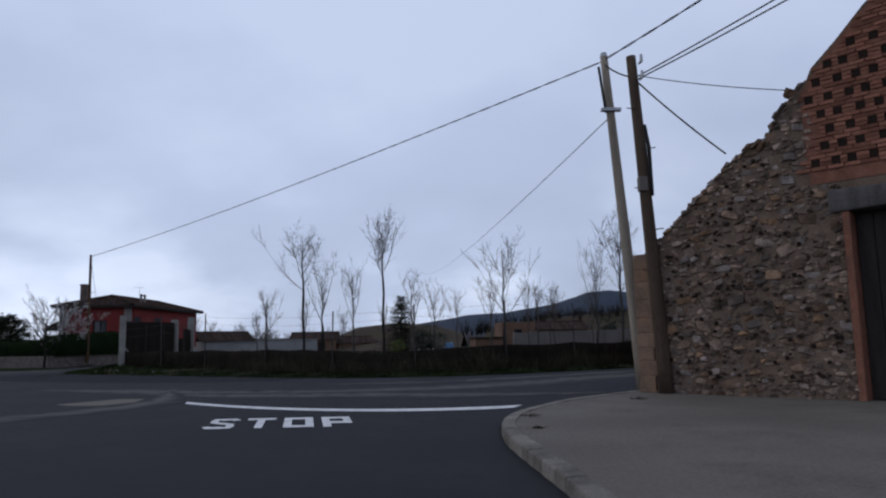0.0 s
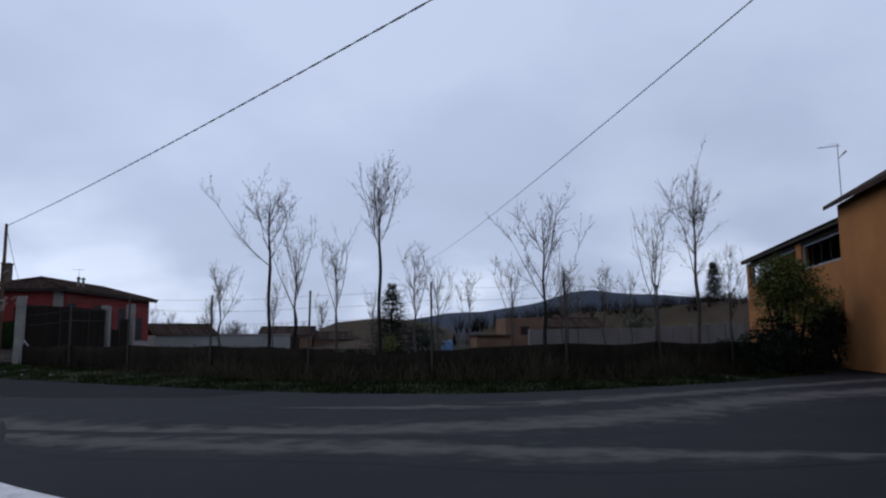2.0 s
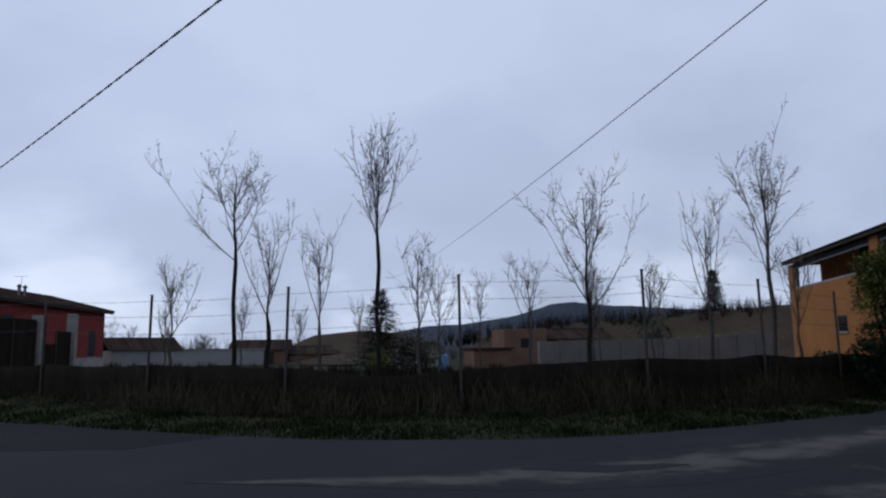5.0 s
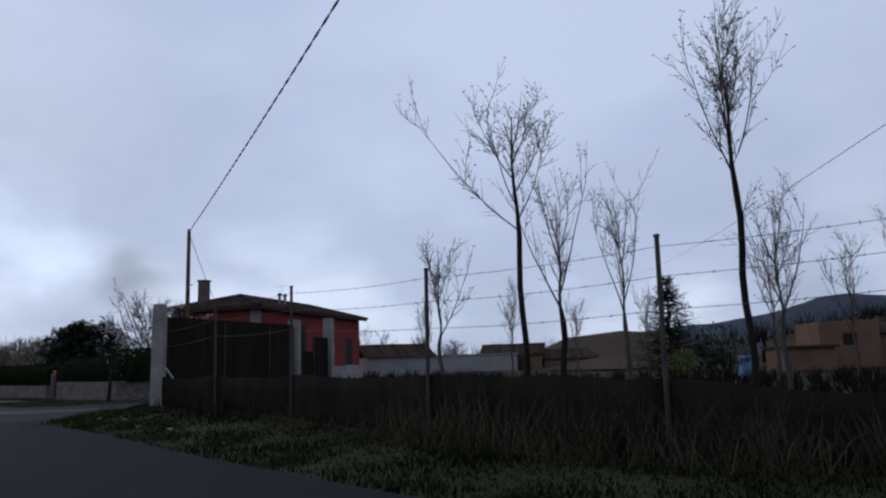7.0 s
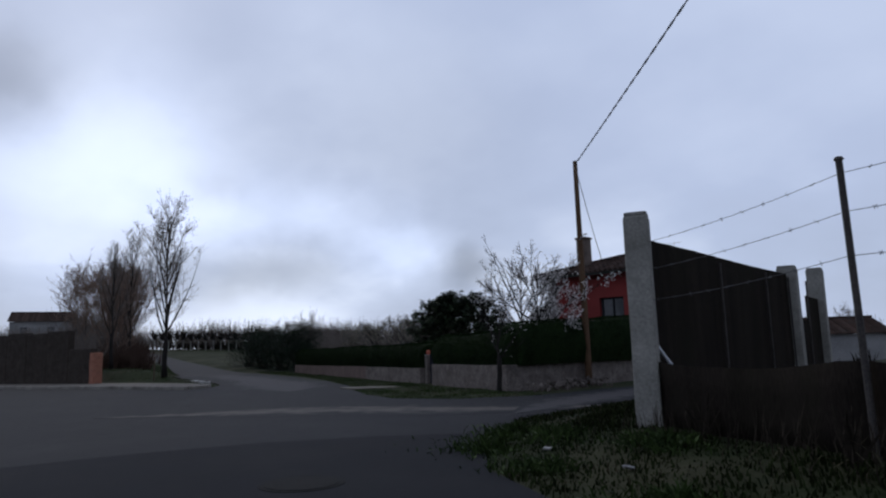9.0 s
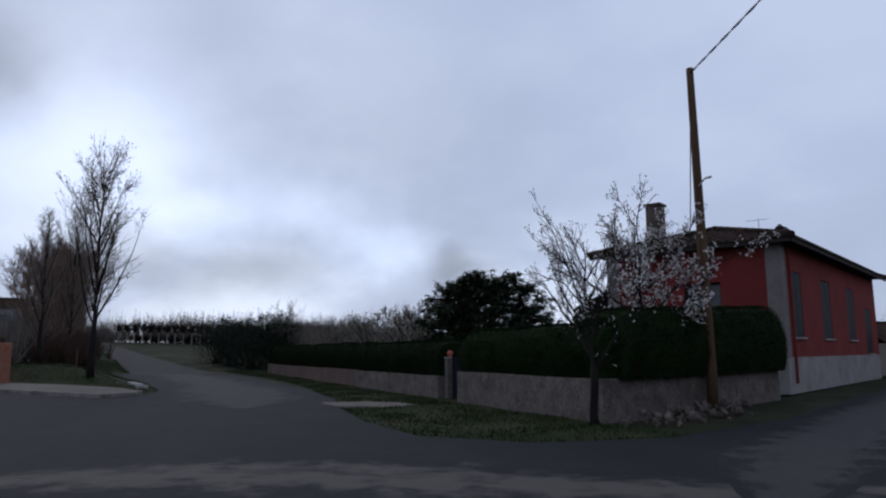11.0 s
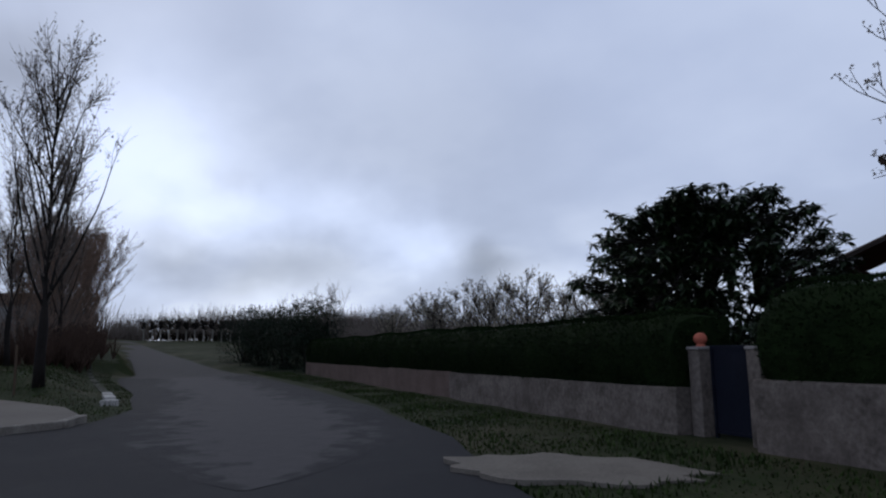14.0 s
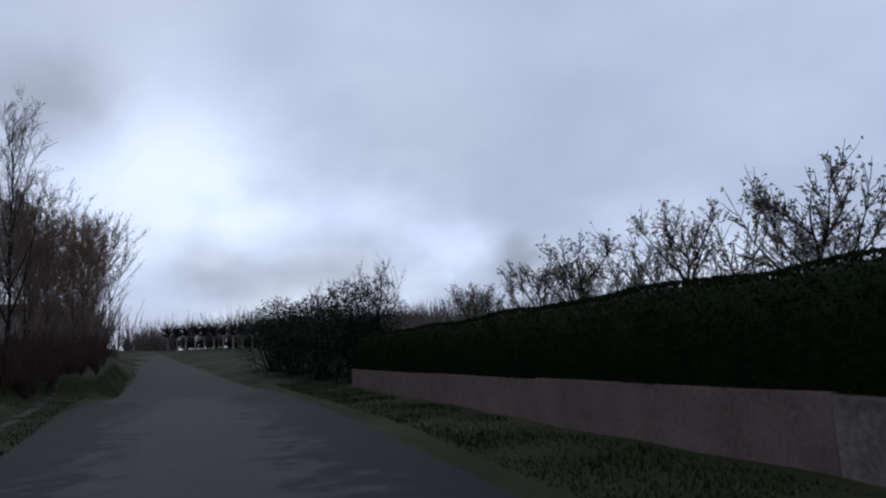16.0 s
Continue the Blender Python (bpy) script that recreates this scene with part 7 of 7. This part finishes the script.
thicket("field_scrub", [(-8.2, 44.0), (-2.0, 42.0), (4.0, 39.0), (10.0, 37.5), (17.0, 39.5)], 0.62, 420, 22, "dark dead weeds in the field behind the fence", BRUSH, 1.7)
thicket("field_scrub", [(-7.5, 51.0), (0.0, 48.0), (8.0, 46.0), (20.0, 47.0)], 0.7, 360, 23, "dark dead weeds in the field behind the fence", BRUSH, 2.2)
thicket("far_scrub", [(12, 78), (20, 74.5), (28, 70.5), (36, 66.5), (46, 62.5), (66, 60.5)], 1.9, 330, 10, "dark scrub along the bank beyond the field", BRUSH, 0.9, (1.5, 2.6, 3.0, 3.5, 3.9, 3.8))
thicket("far_thicket", [(-30, 110), (0, 115), (40, 105), (80, 95)], 4.0, 240, 6, "grey-brown scrub beyond the sheds")


def village_house(x, y, turn, w, d, h, ridge, label):
    """A plain rendered house far along the lane, with its tiled roof, windows and door."""
    t = thing("village_house", x, y, ground_z(x, y) - 0.2, turn, label, "house")
    part("wall", Geo().box(0, w, 0, d, 0, h), SHED_WALL, t)
    g = Geo()
    gable_roof(g, 0, w, 0, d, h, ridge)
    tagged(part("roof", g, ROOF_TILE, t), kind="stuff")
    for u in (0.18, 0.62):
        win = part("window", Geo().box(w * u, w * u + 0.9, -0.03, 0.03, h * 0.55, h * 0.55 + 1.1), GLASS_DARK, t)
        part("sill", Geo().box(w * u - 0.08, w * u + 0.98, -0.1, 0.0, h * 0.55 - 0.1, h * 0.55), PLINTH, win)
    part("door", Geo().box(w * 0.42, w * 0.42 + 0.9, -0.03, 0.03, 0, 2.0), DARK_WOOD, t)


village_house(-120, 70.0, 62, 8.0, 6.5, 4.2, 5.8, "pale rendered house with a tile roof behind the lane's trees")


# ---------------------------------------------------------------- verge things
def rubble_pile():
    rng = random.Random(9)
    kinds = []
    for j in range(5):
        bm = bmesh.new()
        bmesh.ops.create_icosphere(bm, subdivisions=1, radius=0.5)
        for v in bm.verts:
            v.co += noise.noise_vector(v.co * 2 + Vector((j * 5.1, 0, 0))) * 0.2
        me = bpy.data.meshes.new("rock")
        bm.to_mesh(me)
        bm.free()
        me.materials.append(ROCK)
        kinds.append(me)
    for i in range(90):
        f = rng.random()
        x, y = -17.15 + 0.5 * f + rng.gauss(0, 0.26), 46.9 + 3.6 * f + rng.gauss(0, 0.2)
        s = rng.uniform(0.08, 0.23)
        lay = rng.choice((0, 0, 1, 1, 2))
        o = new("rubble_stone", rng.choice(kinds))
        tagged(o, "rough grey-brown rubble stone heaped by the garden wall", "stone", "rubble heap")
        o.matrix_basis = pose(x, y, s * 0.3 + lay * 0.10, rng.uniform(0, 360), rng.uniform(0, 360), rng.uniform(0, 360)) @ Matrix.Diagonal((s, s * 0.8, s * 0.6, 1))


rubble_pile()


def kerb_line():
    a, m_, b_ = Vector((-38.3, 49.9)), Vector((-42.0, 51.5)), Vector((-70.0, 62.9))
    for p, q, top, mat, label in ((a, m_, 0.11, WHITEWASH, "whitewashed concrete ditch kerb along the verge"), (m_, b_, 0.07, MOSSY_KERB, "mossy grey concrete ditch kerb along the verge")):
        d = (q - p).normalized()
        t = thing("ditch_kerb", p.x, p.y, 0.0, math.degrees(math.atan2(d.y, d.x)), label, "kerb", "ditch kerbs")
        n = round((q - p).length)
        ln = (q - p).length / n
        for i in range(n):
            c = p + d * (i + 0.5) * ln
            z = max(0.0, ground_z(c.x, c.y))
            part("kerb_block", bevelled(i * ln + 0.01, (i + 1) * ln - 0.01, -0.13, 0.13, z - 0.25, z + top + R.uniform(-0.03, 0.02), 0.03, 0.015), mat, t)
    t = thing("headwall", -38.1, 49.75, 0.0, -20, "whitewashed concrete culvert head at the verge", "culvert head")
    part("block", bevelled(-0.14, 0.14, -0.2, 0.2, -0.1, 0.14, 0.04, 0.03, 3), WHITEWASH, t)


kerb_line()


def dark_wall():
    t = thing("field_wall", -45.6, 47.6, 0.1, 187, "long dark stone wall behind the pavement", "wall")
    k = 8
    for i in range(k):
        part("wall_section", bevelled(i * 2.2 + 0.01, (i + 1) * 2.2 - 0.01, -0.2, 0.2, -0.2, (1.9 if i == 0 else 3.0) + R.uniform(-0.06, 0.06), 0.06, 0.03, 3), DARK_WALL, t)
    part("end_pier", bevelled(-0.4, 0.0, -0.28, 0.28, -0.2, 1.7, 0.05, 0.03, 2), BRICK, t, "reddish brick end pier")


dark_wall()
t = thing("marker_post", -41.6, 48.9, ground_z(-41.6, 48.9), 0, "thin weathered wooden stake on the verge", "stake")
part("stake", bevelled(-0.025, 0.025, -0.025, 0.025, -0.1, 1.3, 0.006), POLE_DARK, t)


# ---------------------------------------------------------------- grass
def grass(name, areas, seed, label, mat, hmin, hmax, width=0.012):
    rng = random.Random(seed)
    pts = []
    for poly, per in areas:
        xs, ys = [p[0] for p in poly], [p[1] for p in poly]
        area = (max(xs) - min(xs)) * (max(ys) - min(ys))
        n = int(area * per)
        px_ = np.array([rng.uniform(min(xs), max(xs)) for _ in range(n)])
        py_ = np.array([rng.uniform(min(ys), max(ys)) for _ in range(n)])
        keep = inside(poly, px_, py_) & ~inside(ROAD, px_, py_) & ~inside(APRON, px_, py_)
        px_, py_ = px_[keep], py_[keep]
        pz = height(px_, py_)
        pts += list(zip(px_.tolist(), py_.tolist(), pz.tolist()))
    g = Geo()
    for x, y, z in pts:
        clump = 0.5 + 0.9 * max(0, noise.noise((x * 0.9, y * 0.9, seed)) + 0.35)
        h = rng.uniform(hmin, hmax) * clump
        a = rng.uniform(0, 6.28)
        d = Vector((math.cos(a), math.sin(a), 0))
        s = Vector((-d.y, d.x, 0)) * width * (0.7 + 0.6 * rng.random())
        b0 = Vector((x, y, z - 0.02))
        m = b0 + Vector((0, 0, h * 0.6)) + d * h * 0.18
        tip = b0 + Vector((0, 0, h)) + d * h * rng.uniform(0.3, 0.8)
        g.add([tuple(b0 - s), tuple(b0 + s), tuple(m + s * 0.7), tuple(tip), tuple(m - s * 0.7)], [(0, 1, 2, 4), (4, 2, 3)])
    solid(name, g, mat, label, "grass", kind="stuff")


VERGE = [(x, y) for x, y in ((-13.6, 40), (-12.2, 37.2), (-10.6, 35.2), (-8.3, 33.5), (-4.3, 30.3), (-1.3, 28.1), (1.2, 26.4), (2.8, 25.5), (5.5, 24.9), (7.2, 25.1), (9.3, 25.8), (12.5, 27.1), (15.6, 29.2), (18, 31))]
BANK = VERGE + [(17.5, 32.6), (14.8, 30.9), (11.8, 28.9), (8.8, 28.15), (5.2, 28.35), (1.84, 29.0), (-1.13, 30.5), (-4.5, 33.6), (-7.1, 35.4), (-9.7, 37.2), (-9.9, 44), (-13.0, 44)]
GARDEN_VERGE = [(-15.9, 46.2), (-16.4, 45.7), (-17.8, 44.0), (-19.7, 43.7), (-22, 44.9), (-25.3, 47.4), (-27.4, 49.4), (-33.7, 53.9), (-39.5, 57.5), (-46.2, 61.1), (-57, 66.8), (-54, 67.2), (-48.9, 64.5), (-36.2, 57.2),
                (-24.3, 50.35), (-18.1, 46.8)]
POPLAR_VERGE = [(-34.4, 47.7), (-36.2, 49.4), (-40.2, 51.8), (-42.5, 53.0), (-46.5, 54.2), (-54, 57.2), (-62, 61), (-66, 60), (-60, 52), (-46, 48.2), (-41, 48.6), (-37, 48.4)]
grass("verge_grass", [(GARDEN_VERGE, 340), (POPLAR_VERGE, 110)], 5, "short green verge grass with tufts", GRASS, 0.03, 0.095)
grass("bank_grass", [(BANK, 420)], 15, "dark damp olive grass on the bank below the fence", BANK_GRASS, 0.03, 0.12)
grass("verge_dry_grass", [(BANK, 14), (GARDEN_VERGE, 10), (POPLAR_VERGE, 20)], 6, "dry brown grass stalks among the green", DRY_GRASS, 0.05, 0.18, 0.007)


def weed_tuft(x, y, s, seed):
    """A ragged tuft: arching blades and broad leaves, low and uneven."""
    rng = random.Random(seed)
    t = thing("weed_clump", x, y, ground_z(x, y) - 0.02, 0, "low ragged green weed clump on the verge", "weeds", "weed clumps on the verge")
    blades, broad = Geo(), Geo()
    for _ in range(340):
        a, r = rng.uniform(0, 6.28), s * abs(rng.gauss(0, 0.55))
        p = Vector((math.cos(a) * r * 1.5, math.sin(a) * r, 0))
        h = s * rng.uniform(0.15, 0.55) * max(0.25, 1 - 0.5 * r / s)
        d = Vector((rng.gauss(0, 0.5), rng.gauss(0, 0.5), 1)).normalized()
        side = d.orthogonal().normalized() * rng.uniform(0.004, 0.010)
        m_ = p + d * h * 0.6
        tip = p + d * h + Vector((d.x, d.y, -0.25)) * h * 0.4
        blades.add([tuple(p - side), tuple(p + side), tuple(m_ + side), tuple(tip), tuple(m_ - side)], [(0, 1, 2, 4), (4, 2, 3)])
    for _ in range(90):
        a, r = rng.uniform(0, 6.28), s * abs(rng.gauss(0, 0.5))
        p = (math.cos(a) * r * 1.5, math.sin(a) * r, rng.uniform(0.01, 0.12) * s)
        broad.leaf(p, (rng.gauss(0, 1), rng.gauss(0, 1), rng.uniform(0.1, 0.8)), (0, 0, 1), rng.uniform(0.05, 0.13), rng.uniform(0.02, 0.05))
    tagged(part("blade_rest", blades, GRASS, t), kind="stuff")
    tagged(part("leaf_rest", broad, LEAF_WEED, t), kind="stuff")


for i, (x, y, s) in enumerate(((9.2, 26.3, 0.55), (8.3, 26.1, 0.4), (6.3, 25.6, 0.4), (-11.3, 36.3, 0.6), (-9.9, 35.4, 0.5), (-6.0, 32.4, 0.45), (-12.1, 38.2, 0.55), (2.6, 26.3, 0.35), (-2.7, 29.8, 0.4), (-8.2, 34.3, 0.5),
                               (-10.6, 36.9, 0.6), (-11.8, 37.3, 0.5), (-9.0, 36.1, 0.55), (-7.3, 34.0, 0.4), (-4.4, 31.5, 0.4), (0.4, 27.5, 0.35), (11.6, 27.4, 0.4), (4.6, 25.9, 0.3))):
    weed_tuft(x, y, s, 200 + i)


def litter():
    rng = random.Random(77)
    for x, y in ((-7.9, 34.1), (-6.6, 33.2), (-10.4, 36.2), (-9.0, 35.2), (13.6, 28.9)):
        g = bevelled(-0.08, 0.08, -0.055, 0.055, 0.0, 0.05, 0.015, 0.03, 2)
        o = solid("crumpled_litter", g, LITTER, "small crumpled dull white litter on the grass", "litter", "litter on the verge")
        o.matrix_basis = pose(x, y, ground_z(x, y) + 0.03, rng.uniform(-20, 20), rng.uniform(-20, 20), rng.uniform(0, 360)) @ Matrix.Diagonal((0.45 + 0.35 * rng.random(), 0.5, 0.5, 1))


litter()
